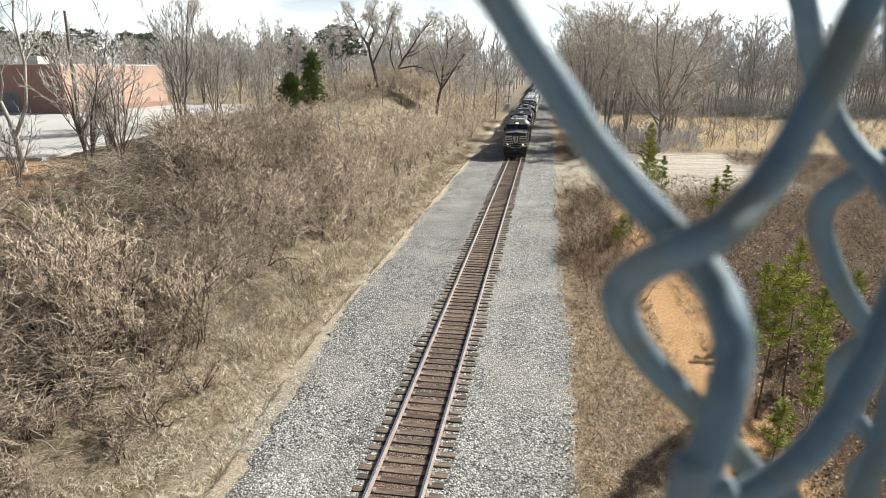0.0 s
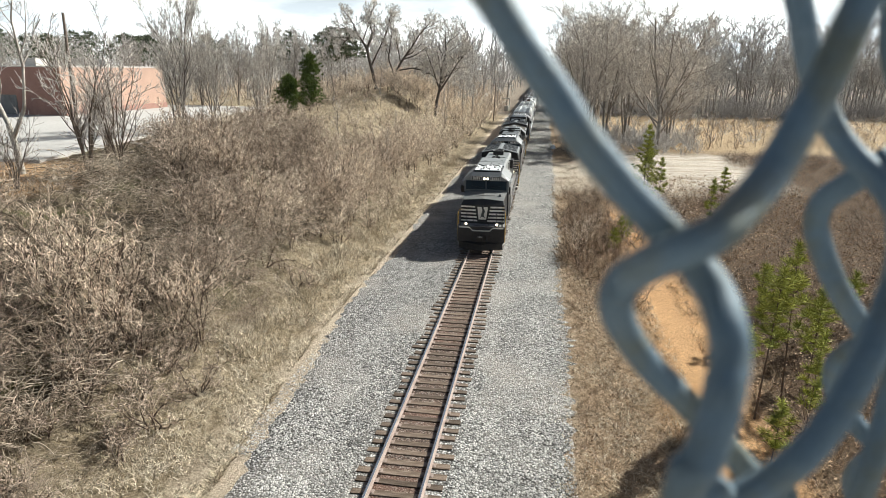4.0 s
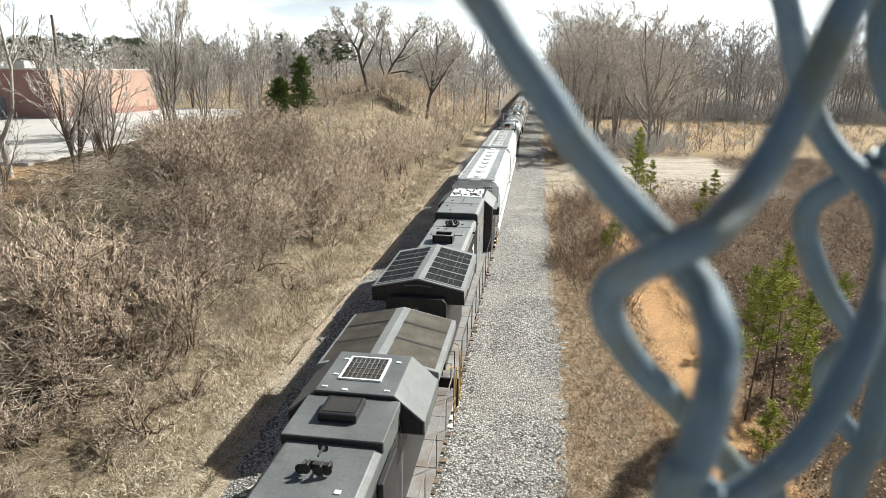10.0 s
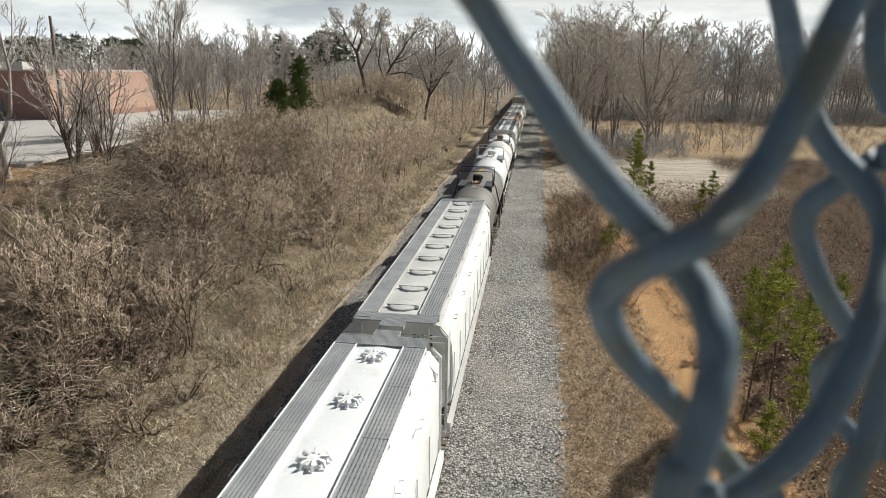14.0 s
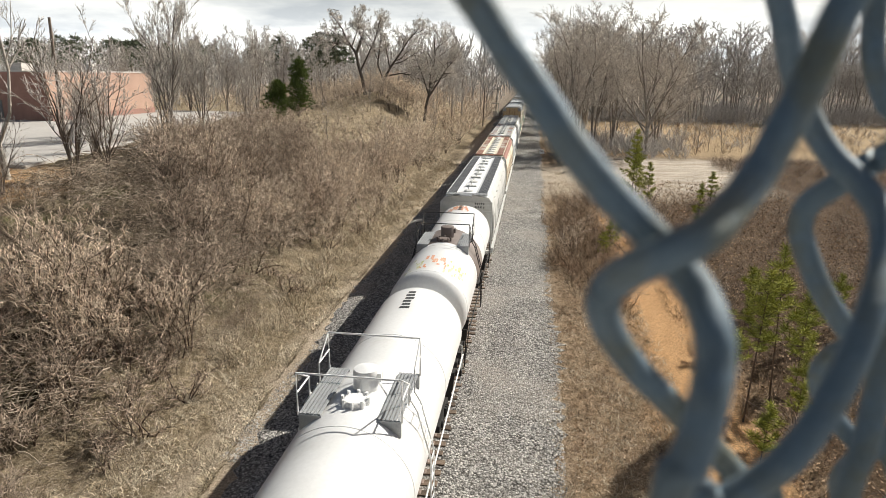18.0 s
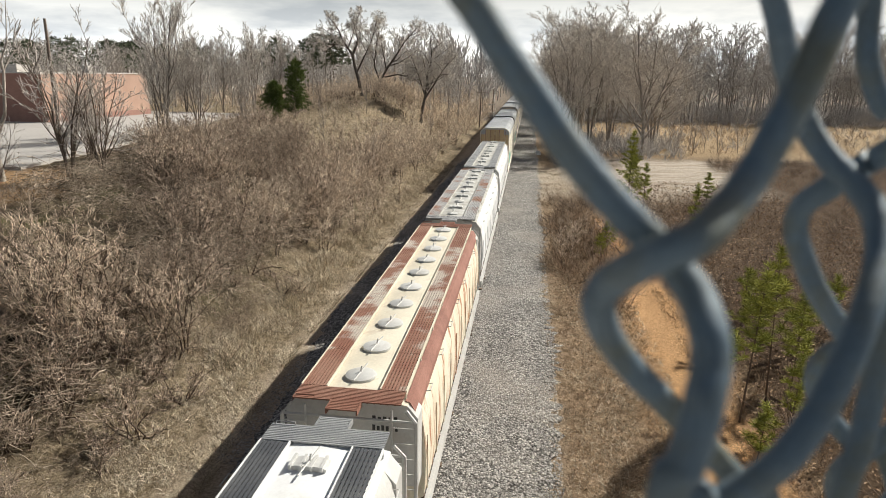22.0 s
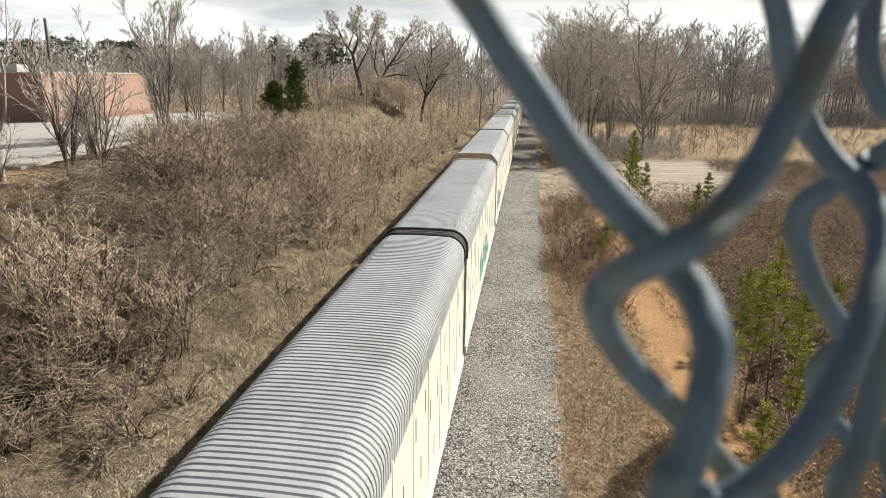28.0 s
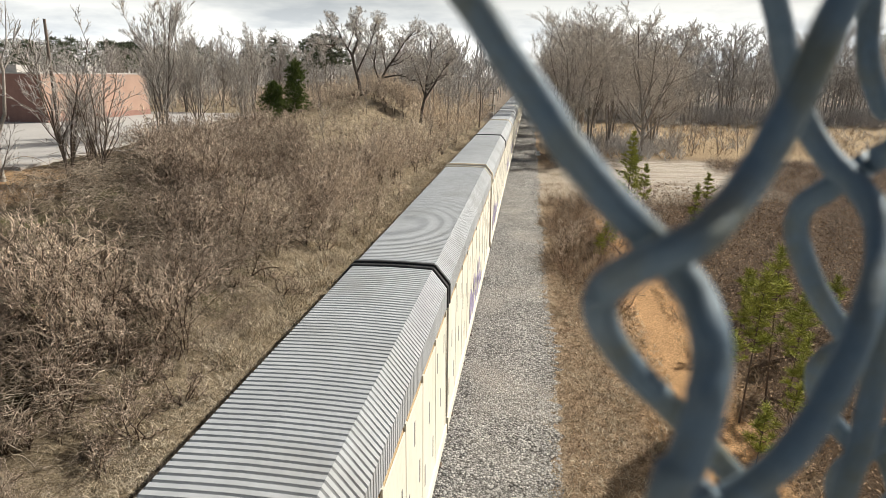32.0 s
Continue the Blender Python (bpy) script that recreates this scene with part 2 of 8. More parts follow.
M_GROUND = ground_material()
M_BALLAST = stone_bed("ballast_stone", ((0.13, 0.125, 0.12), (0.66, 0.635, 0.60), (0.35, 0.338, 0.32)), 0.08, (0.36, 0.325, 0.285), 0.25)
M_STONES = surface("loose_stone", (0.30, 0.285, 0.265), (0.46, 0.44, 0.41), 0.6, rough=0.9, grain=60, grain_amount=0.2, bump=0, vary=0.6, island=True, spec=0.2)
M_CESS = stone_bed("track_bed_fines", ((0.13, 0.085, 0.065), (0.36, 0.30, 0.26), (0.22, 0.155, 0.125)), 0.055, (0.19, 0.10, 0.07), 0.25)
M_TIE = surface("creosoted_timber", (0.105, 0.075, 0.055), (0.20, 0.155, 0.12), 3.0, rough=0.9, grain=18, grain_amount=0.35, bump=0.5, vary=0.35, stretch=(0.6, 6, 6), spec=0.2)
M_RAIL = surface("rusty_rail", (0.27, 0.205, 0.175), (0.35, 0.28, 0.245), 2.0, rough=0.75, metal=0.2, grain=30, bump=0.2)
M_RAILTOP = surface("polished_rail", (0.72, 0.71, 0.70), (0.62, 0.60, 0.58), 1.0, rough=0.24, metal=0.95, grain=25, grain_amount=0.1, bump=0.05)
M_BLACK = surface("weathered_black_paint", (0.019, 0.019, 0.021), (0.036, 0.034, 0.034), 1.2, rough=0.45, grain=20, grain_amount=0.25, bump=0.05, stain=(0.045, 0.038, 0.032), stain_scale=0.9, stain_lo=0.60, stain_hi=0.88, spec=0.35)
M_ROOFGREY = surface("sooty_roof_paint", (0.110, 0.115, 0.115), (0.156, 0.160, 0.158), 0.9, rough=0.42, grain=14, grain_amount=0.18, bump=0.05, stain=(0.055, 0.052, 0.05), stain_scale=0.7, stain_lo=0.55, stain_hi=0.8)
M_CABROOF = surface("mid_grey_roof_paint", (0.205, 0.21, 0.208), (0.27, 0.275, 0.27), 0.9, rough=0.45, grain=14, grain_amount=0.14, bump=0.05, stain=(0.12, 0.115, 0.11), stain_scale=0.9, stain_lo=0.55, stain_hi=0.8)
# grey for the black nose's top, with the sunlight put into the colour
M_NOSETOP = surface("sunlit_nose_paint", (0.13, 0.13, 0.125), (0.18, 0.178, 0.17), 0.9, rough=0.5, grain=14, grain_amount=0.14, bump=0.05, stain=(0.09, 0.085, 0.08), stain_scale=0.9, stain_lo=0.55, stain_hi=0.8)
M_WHITE = surface("white_paint", (0.74, 0.745, 0.74), (0.80, 0.80, 0.79), 0.8, rough=0.5, grain=16, grain_amount=0.06, bump=0.05, stain=(0.55, 0.52, 0.48), stain_scale=0.9, stain_lo=0.58, stain_hi=0.85)
M_STRIPE = surface("off_white_stripe_paint", (0.74, 0.71, 0.66), (0.64, 0.60, 0.55), 2.0, rough=0.5, grain=22, grain_amount=0.2, bump=0.03)
M_GREYWALK = surface("walkway_steel", (0.19, 0.18, 0.175), (0.26, 0.25, 0.24), 1.0, rough=0.7, grain=30, bump=0.2, stain=(0.16, 0.11, 0.08), stain_scale=0.8)
M_BARGREY = surface("worn_steel_bars", (0.26, 0.265, 0.265), (0.34, 0.345, 0.34), 2.0, rough=0.6, grain=30, bump=0.05)
M_DARK = surface("grimy_steel", (0.014, 0.013, 0.012), (0.032, 0.028, 0.024), 1.5, rough=0.75, grain=24, bump=0.2)
M_WHEEL = surface("wheel_steel", (0.09, 0.065, 0.05), (0.15, 0.12, 0.10), 3.0, rough=0.6, metal=0.4, grain=30, bump=0.1)
M_YELLOW = surface("worn_yellow_paint", (0.62, 0.38, 0.06), (0.48, 0.28, 0.06), 3.0, rough=0.6, grain=30, bump=0.05)
M_GLASSDARK = surface("tinted_cab_glass", (0.015, 0.02, 0.024), (0.02, 0.028, 0.034), 0.7, rough=0.06, grain=10, grain_amount=0.05, bump=0, spec=0.3)
M_SCREEN = surface("radiator_screen", (0.010, 0.011, 0.013), (0.018, 0.019, 0.021), 2.0, rough=0.8, grain=60, grain_amount=0.4, bump=0.3, spec=0.12)
M_SCREENRUST = surface("rusty_radiator_slats", (0.125, 0.105, 0.08), (0.19, 0.17, 0.135), 1.6, rough=0.8, grain=30, grain_amount=0.3, bump=0.2)
M_LAMP = glow("headlamp_glow", (1.0, 0.86, 0.62), 1.6)
M_HOPWHITE = surface("white_hopper_paint", (0.82, 0.83, 0.83), (0.77, 0.78, 0.78), 0.7, rough=0.5, grain=14, grain_amount=0.05, bump=0.03, stain=(0.60, 0.58, 0.54), stain_scale=0.8, stain_lo=0.55, stain_hi=0.85)
M_HOPGREY = surface("light_grey_hopper_paint", (0.60, 0.60, 0.58), (0.52, 0.52, 0.50), 0.7, rough=0.55, grain=14, grain_amount=0.08, bump=0.04, stain=(0.42, 0.38, 0.33), stain_scale=0.9, stain_lo=0.55, stain_hi=0.85)
M_HOPCREAM = surface("cream_hopper_roof", (0.76, 0.71, 0.58), (0.66, 0.60, 0.48), 0.6, rough=0.6, grain=14, grain_amount=0.08, bump=0.05, stain=(0.45, 0.30, 0.18), stain_scale=1.0, stain_lo=0.6, stain_hi=0.85)
M_HOPDIRTY = surface("grimy_white_hopper_roof", (0.60, 0.60, 0.57), (0.44, 0.43, 0.39), 1.4, rough=0.65, grain=14, grain_amount=0.12, bump=0.05, stain=(0.32, 0.29, 0.24), stain_scale=1.6, stain_lo=0.5, stain_hi=0.75)
M_RUST = surface("rusted_side_sheet", (0.25, 0.10, 0.065), (0.30, 0.145, 0.10), 1.0, rough=0.85, grain=20, grain_amount=0.2, bump=0.15, stain=(0.70, 0.62, 0.48), stain_scale=0.55, stain_lo=0.50, stain_hi=0.60)
M_RUSTEAVE = surface("red_brown_eave_paint", (0.27, 0.125, 0.095), (0.34, 0.17, 0.13), 1.2, rough=0.8, grain=20, grain_amount=0.2, bump=0.1, stain=(0.20, 0.09, 0.07), stain_scale=0.8)
M_RUSTSIDE = surface("cream_side_with_rust_streaks", (0.78, 0.73, 0.60), (0.70, 0.64, 0.50), 0.8, rough=0.7, grain=16, grain_amount=0.12, bump=0.06, stain=(0.42, 0.19, 0.09), stain_scale=1.3, stain_lo=0.50, stain_hi=0.60, stretch=(1, 1.3, 0.28))
M_GRATE = surface("galvanised_grating", (0.33, 0.34, 0.35), (0.42, 0.43, 0.43), 1.2, rough=0.55, metal=0.3, grain=30, grain_amount=0.15, bump=0.1)
M_GRATEDARK = surface("dark_grating", (0.085, 0.09, 0.10), (0.13, 0.135, 0.14), 1.2, rough=0.6, metal=0.2, grain=30, grain_amount=0.2, bump=0.1)
M_GRATERUST = surface("rusted_grating", (0.24, 0.105, 0.07), (0.31, 0.17, 0.12), 0.9, rough=0.85, grain=30, grain_amount=0.25, bump=0.2, stain=(0.50, 0.44, 0.38), stain_scale=0.35, stain_lo=0.52, stain_hi=0.58)
M_GRATEMIX = surface("part_rusted_grating", (0.42, 0.42, 0.42), (0.36, 0.36, 0.36), 0.9, rough=0.7, grain=30, grain_amount=0.2, bump=0.15, stain=(0.30, 0.15, 0.09), stain_scale=0.4, stain_lo=0.50, stain_hi=0.60)
M_SLOTDARK = surface("grating_shadow_gap", (0.16, 0.16, 0.16), (0.2, 0.2, 0.2), 1.0, rough=0.8, grain=20, bump=0)
M_TANKBROWN = surface("brown_grey_jacket_paint", (0.17, 0.135, 0.12), (0.22, 0.18, 0.16), 1.0, rough=0.6, grain=14, grain_amount=0.1, bump=0.04, stain=(0.12, 0.09, 0.075), stain_scale=0.9)
M_TANKGREY = surface("charcoal_tank_paint", (0.155, 0.145, 0.13), (0.20, 0.185, 0.165), 0.6, rough=0.5, grain=10, grain_amount=0.1, bump=0.03, stain=(0.12, 0.10, 0.085), stain_scale=0.8, stain_lo=0.5, stain_hi=0.8)
M_TANKWHITE = surface("white_tank_paint", (0.74, 0.74, 0.735), (0.68, 0.68, 0.67), 0.5, rough=0.42, grain=10, grain_amount=0.05, bump=0.02, stain=(0.56, 0.54, 0.50), stain_scale=0.7, stain_lo=0.58, stain_hi=0.85)
M_RACKROOF = surface("galvanised_rack_roof", (0.47, 0.485, 0.495), (0.40, 0.415, 0.425), 0.25, rough=0.75, spec=0.2, metal=0.0, grain=3, grain_amount=0.08, bump=0.04, stain=(0.33, 0.33, 0.32), stain_scale=0.4, stain_lo=0.5, stain_hi=0.8)
M_RACKSIDE = surface("cream_rack_panel", (0.83, 0.79, 0.68), (0.77, 0.72, 0.60), 0.7, rough=0.6, grain=12, grain_amount=0.06, bump=0.05, stain=(0.55, 0.43, 0.28), stain_scale=0.9, stain_lo=0.62, stain_hi=0.85, stretch=(1, 1, 0.35))
M_RACKDOOR = surface("tan_streaked_door_panel", (0.60, 0.45, 0.26), (0.50, 0.36, 0.20), 1.0, rough=0.65, grain=12, grain_amount=0.12, bump=0.05, stain=(0.30, 0.17, 0.08), stain_scale=1.3, stain_lo=0.56, stain_hi=0.74, stretch=(1, 1, 0.2))
M_GAP = surface("dark_rubber_seal", (0.03, 0.03, 0.03), (0.05, 0.05, 0.05), 2.0, rough=0.8, grain=20, bump=0.1)
M_TEAL = surface("teal_spray_paint", (0.10, 0.40, 0.34), (0.20, 0.48, 0.40), 2.0, rough=0.6, grain=12, bump=0)
M_PURPLE = surface("violet_spray_paint", (0.32, 0.28, 0.45), (0.45, 0.40, 0.52), 2.0, rough=0.6, grain=12, bump=0)
M_ORANGE = surface("faded_orange_spray_paint", (0.62, 0.26, 0.14), (0.70, 0.45, 0.32), 2.4, rough=0.6, grain=12, bump=0)
M_OLIVE = surface("faded_green_spray_paint", (0.40, 0.42, 0.18), (0.60, 0.60, 0.42), 2.4, rough=0.6, grain=12, bump=0)
M_BLACKINK = surface("stencil_black", (0.03, 0.03, 0.03), (0.05, 0.05, 0.05), 2.0, rough=0.6, grain=12, bump=0)
M_GOLDINK = surface("stencil_yellow", (0.75, 0.52, 0.05), (0.68, 0.46, 0.05), 2.0, rough=0.6, grain=12, bump=0)
# brown stems, made darker in colour for the shade below the sunlit twig tops
M_STEM = leafy("dark_brush_stems", (0.143, 0.105, 0.081), (0.090, 0.068, 0.054), 0.4)
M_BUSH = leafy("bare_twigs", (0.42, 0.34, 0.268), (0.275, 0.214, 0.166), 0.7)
# sun on the hillside twigs is put into this paler copy of M_BUSH
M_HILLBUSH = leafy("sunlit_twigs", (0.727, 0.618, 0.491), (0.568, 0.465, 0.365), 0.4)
M_BUSHPALE = leafy("pale_dead_vines", (0.432, 0.363, 0.284), (0.258, 0.207, 0.157), 0.7)
M_BUSHRED = leafy("reddish_dead_weeds", (0.289, 0.200, 0.140), (0.391, 0.306, 0.221), 0.65)
M_GRASS = leafy("dry_grass", (0.598, 0.517, 0.400), (0.435, 0.363, 0.258), 0.65)
M_LEAF = leafy("dead_leaves", (0.46, 0.335, 0.22), (0.30, 0.205, 0.13), 0.7)
M_GRASSRED = leafy("broom_sedge", (0.486, 0.347, 0.211), (0.432, 0.324, 0.198), 0.4)
M_BARK = surface("grey_bark", (0.24, 0.205, 0.175), (0.33, 0.29, 0.25), 3.0, rough=0.9, grain=20, grain_amount=0.3, bump=0.4, vary=0.2, spec=0.15)
M_OAKBARK = surface("dark_furrowed_bark", (0.11, 0.095, 0.08), (0.17, 0.145, 0.125), 3.0, rough=0.9, grain=14, grain_amount=0.3, bump=0.5, spec=0.15)
M_PALEBARK = surface("pale_bark", (0.40, 0.36, 0.31), (0.50, 0.46, 0.40), 3.0, rough=0.9, grain=20, grain_amount=0.3, bump=0.4, spec=0.15)
M_CLUMPBARK = surface("dark_brown_bark", (0.16, 0.125, 0.10), (0.22, 0.18, 0.145), 3.0, rough=0.9, grain=20, grain_amount=0.3, bump=0.4, spec=0.15)
M_TALLBARK = surface("grey_brown_bark", (0.243, 0.215, 0.186), (0.358, 0.315, 0.272), 3.0, rough=0.9, grain=20, grain_amount=0.3, bump=0.4, vary=0.2, spec=0.15)
# haze over the woods is put into this paler bark
M_FARBARK = surface("far_hazy_bark", (0.345, 0.316, 0.282), (0.437, 0.402, 0.362), 3.0, rough=0.9, grain=20, grain_amount=0.3, bump=0.4, vary=0.2, spec=0.15)
M_OAKTWIG = leafy("pale_oak_twigs", (0.550, 0.506, 0.457), (0.660, 0.605, 0.539), 0.3)
M_SHRUBTWIG = leafy("pale_shrub_twigs", (0.690, 0.569, 0.448), (0.506, 0.408, 0.316), 0.5)
M_TALLTWIG = leafy("grey_brown_twigs", (0.500, 0.454, 0.401), (0.619, 0.559, 0.492), 0.35)
M_TWIG = leafy("grey_twigs", (0.491, 0.456, 0.416), (0.585, 0.538, 0.485), 0.3)
# twigs lightened in colour to stand for haze over the distance
M_FARTWIG = leafy("hazy_distant_twigs", (0.496, 0.474, 0.451), (0.549, 0.518, 0.487), 0.25)
M_PINE = leafy("pine_needles", (0.26, 0.285, 0.062), (0.42, 0.42, 0.105), 0.6)
# pine green greyed, with the distant haze mixed into it
M_PINEFAR = leafy("hazy_pine_needles", (0.128, 0.148, 0.096), (0.160, 0.176, 0.120), 0.35)
M_CEDAR = leafy("cedar_foliage", (0.085, 0.12, 0.035), (0.15, 0.19, 0.06), 0.55)
# same walling twice: sun put into the salmon, shade into the brown
M_WALLPINK = surface("sunlit_wall_salmon", (0.47, 0.31, 0.235), (0.42, 0.275, 0.21), 0.5, rough=0.85, grain=6, grain_amount=0.1, bump=0.1)
M_WALLBROWN = surface("shaded_wall_brown", (0.30, 0.17, 0.135), (0.35, 0.20, 0.16), 0.8, rough=0.9, grain=8, grain_amount=0.2, bump=0.2)
M_ROOFEDGE = surface("pale_coping", (0.55, 0.52, 0.48), (0.48, 0.45, 0.42), 1.0, rough=0.7, grain=8, bump=0.05)
M_LOT = surface("bleached_asphalt", (0.42, 0.395, 0.37), (0.47, 0.445, 0.415), 0.12, rough=0.95, grain=5, grain_amount=0.12, bump=0.1, stain=(0.38, 0.33, 0.28), stain_scale=0.15, stain_lo=0.55, stain_hi=0.8)
M_POLE = surface("weathered_pole", (0.19, 0.15, 0.12), (0.26, 0.21, 0.17), 2.0, rough=0.9, grain=12, bump=0.3)
# sky reflection is put into the blue, the shaded side into the olive blotches
M_WIRE = surface("galvanised_wire", (0.118, 0.168, 0.212), (0.16, 0.205, 0.235), 120.0, rough=0.62, metal=0.1, grain=900, grain_amount=0.12, bump=0.1, spec=0.3, stain=(0.12, 0.12, 0.08), stain_scale=60.0, stain_lo=0.48, stain_hi=0.7)
M_CONCRETE = surface("bridge_concrete", (0.36, 0.35, 0.33), (0.44, 0.43, 0.41), 0.6, rough=0.9, grain=10, bump=0.2)
M_LITTER = surface("white_plastic_litter", (0.85, 0.85, 0.84), (0.80, 0.80, 0.79), 4.0, rough=0.6, grain=20, bump=0.1)
M_BOXPAINT = surface("pale_equipment_paint", (0.66, 0.65, 0.62), (0.58, 0.57, 0.55), 1.0, rough=0.6, grain=10, bump=0.05)


# ---------------------------------------------------------------- mesh tools
class Shape:
    """Collects faces for one mesh."""

    def __init__(self):
        self.v, self.f, self.cuts = [], [], []

    def add(self, verts, faces):
        k = len(self.v)
        self.cuts.append((k, len(self.f)))
        self.v += [tuple(p) for p in verts]
        self.f += [tuple(i + k for i in f) for f in faces]
        return self

    def box(self, x0, x1, y0, y1, z0, z1):
        return self.add([(x0, y0, z0), (x1, y0, z0), (x1, y1, z0), (x0, y1, z0), (x0, y0, z1), (x1, y0, z1), (x1, y1, z1), (x0, y1, z1)],
                        [(0, 3, 2, 1), (4, 5, 6, 7), (0, 1, 5, 4), (1, 2, 6, 5), (2, 3, 7, 6), (3, 0, 4, 7)])

    def prism(self, outline, y0, y1):
        """An outline of (x, z), anticlockwise seen from -y, drawn out along y."""
        n = len(outline)
        v = [(x, y0, z) for x, z in outline] + [(x, y1, z) for x, z in outline]
        f = [tuple(range(n)), tuple(range(2 * n - 1, n - 1, -1))]
        f += [((i + 1) % n, i, n + i, n + (i + 1) % n) for i in range(n)]
        return self.add(v, f)

    def side_prism(self, outline, x0, x1):
        """An outline of (y, z) drawn out along x."""
        n = len(outline)
        v = [(x0, y, z) for y, z in outline] + [(x1, y, z) for y, z in outline]
        f = [tuple(range(n - 1, -1, -1)), tuple(range(n, 2 * n))]
        f += [(i, (i + 1) % n, n + (i + 1) % n, n + i) for i in range(n)]
        return self.add(v, f)

    def rod(self, points, r, n=6, radii=None):
        """A round bar along a line of points."""
        P = [Vector(p) for p in points]
        v, f = [], []
        for i, p in enumerate(P):
            d = (P[min(i + 1, len(P) - 1)] - P[max(i - 1, 0)]).normalized()
            a = d.cross(Vector((0, 0, 1)) if abs(d.z) < 0.9 else Vector((1, 0, 0))).normalized()
            b = d.cross(a)
            rr = radii[i] if radii else r
            v += [p + (a * math.cos(2 * math.pi * k / n) + b * math.sin(2 * math.pi * k / n)) * rr for k in range(n)]
        for i in range(len(P) - 1):
            for k in range(n):
                f.append((i * n + k, i * n + (k + 1) % n, (i + 1) * n + (k + 1) % n, (i + 1) * n + k))
        f += [tuple(range(n - 1, -1, -1)), tuple(range((len(P) - 1) * n, len(P) * n))]
        return self.add(v, f)

    def lathe(self, rings, n=24, centre=(0, 0, 0), axis="y"):
        """Rings of (place along the axis, radius)."""
        v, f = [], []
        for s, r in rings:
            for k in range(n):
                a = 2 * math.pi * k / n
                c, d = r * math.cos(a), r * math.sin(a)
                p = {"y": (c, s, d), "x": (s, c, d), "z": (c, d, s)}[axis]
                v.append((centre[0] + p[0], centre[1] + p[1], centre[2] + p[2]))
        m = len(rings)
        for i in range(m - 1):
            for k in range(n):
                q = (i * n + k, i * n + (k + 1) % n, (i + 1) * n + (k + 1) % n, (i + 1) * n + k)
                f.append(q if axis != "y" else q[::-1])
        f += [tuple(range(n - 1, -1, -1)), tuple(range((m - 1) * n, m * n))]
        return self.add(v, f)


def mesh_of(name, shape, material, smooth=None):
    me = bpy.data.meshes.new(name)
    me.from_pydata(shape.v, [], shape.f)
    me.materials.append(material)
    bm = bmesh.new()
    bm.from_mesh(me)
    bmesh.ops.recalc_face_normals(bm, faces=bm.faces)
    bm.to_mesh(me)
    bm.free()
    if smooth is not None:
        me.polygons.foreach_set("use_smooth", [True] * len(me.polygons))
        me.set_sharp_from_angle(angle=radians(smooth))
    return me


def part(name, shape, material, parent, label="", smooth=None, bevel=0.0):
    ob = new(name, mesh_of(name, shape, material, smooth))
    ob.parent = parent
    if label:
        ob["label"] = label
    if bevel:
        mod = ob.modifiers.new("bevel", "BEVEL")
        mod.width, mod.segments, mod.limit_method, mod.angle_limit = bevel, 2, "ANGLE", radians(35)
    return ob


def pieces(name, shape, material, parent, label="", smooth=None, bevel=0.0):
    """Each solid of the shape becomes a part of its own."""
    ends = shape.cuts[1:] + [(len(shape.v), len(shape.f))]
    made = []
    for (v0, f0), (v1, f1) in zip(shape.cuts, ends):
        one = Shape()
        one.add(shape.v[v0:v1], [tuple(i - v0 for i in f) for f in shape.f[f0:f1]])
        made.append(part(name, one, material, parent, label, smooth, bevel))
    return made


def thing(name, label, category, at=None, group="", kind=""):
    ob = tagged(new(name), label, category, group, kind)
    if at is not None:
        ob.matrix_basis = at
    return ob


def raw_mesh(name, verts, faces, material):
    """A mesh from arrays: verts n x 3, faces m x 3 or m x 4."""
    verts, faces = np.asarray(verts, np.float32), np.asarray(faces, np.int32)
    k = faces.shape[1]
    me = bpy.data.meshes.new(name)
    me.vertices.add(len(verts))
    me.vertices.foreach_set("co", verts.ravel())
    me.loops.add(faces.size)
    me.loops.foreach_set("vertex_index", faces.ravel())
    me.polygons.add(len(faces))
    me.polygons.foreach_set("loop_start", np.arange(0, faces.size, k, dtype=np.int32))
    me.update(calc_edges=True)
    me.validate()
    me.materials.append(material)
    return me


# ---------------------------------------------------------------- the lie of the land
def smooth_step(a, b, x):
    t = np.clip((np.asarray(x, float) - a) / (b - a), 0, 1)
    return t * t * (3 - 2 * t)


def lie(x, y):
    """Height of the ground over the rail heads."""
    x, y = np.asarray(x, float), np.asarray(y, float)
    wave = 0.5 * np.sin(x * 0.21 + 0.7 * np.sin(y * 0.06)) * np.sin(y * 0.13 + 1.0) + 0.2 * np.sin(x * 0.9 + y * 0.5) * np.sin(y * 0.7 - x * 0.3)
    bank = BANK * smooth_step(-6.8, -23.0, x + 0.7 * np.sin(y * 0.11))
    left = bank + wave * (0.35 + 0.35 * smooth_step(-7, -12, x)) * smooth_step(-6.3, -9.0, x)
    left = np.where((x < -25) & (y > 20), left * (1 - 0.75 * smooth_step(-25, -30, x)) + (BANK) * 0.75 * smooth_step(-25, -30, x), left)
    left = left + 3.2 * np.exp(-((x + 23) / 11.0) ** 2 - ((y - 116) / 24.0) ** 2)
    right = 0.30 * smooth_step(5.5, 9.0, x) + wave * 0.25 * smooth_step(6.0, 10.0, x)
    return -0.52 + np.where(x < 0, left, right)


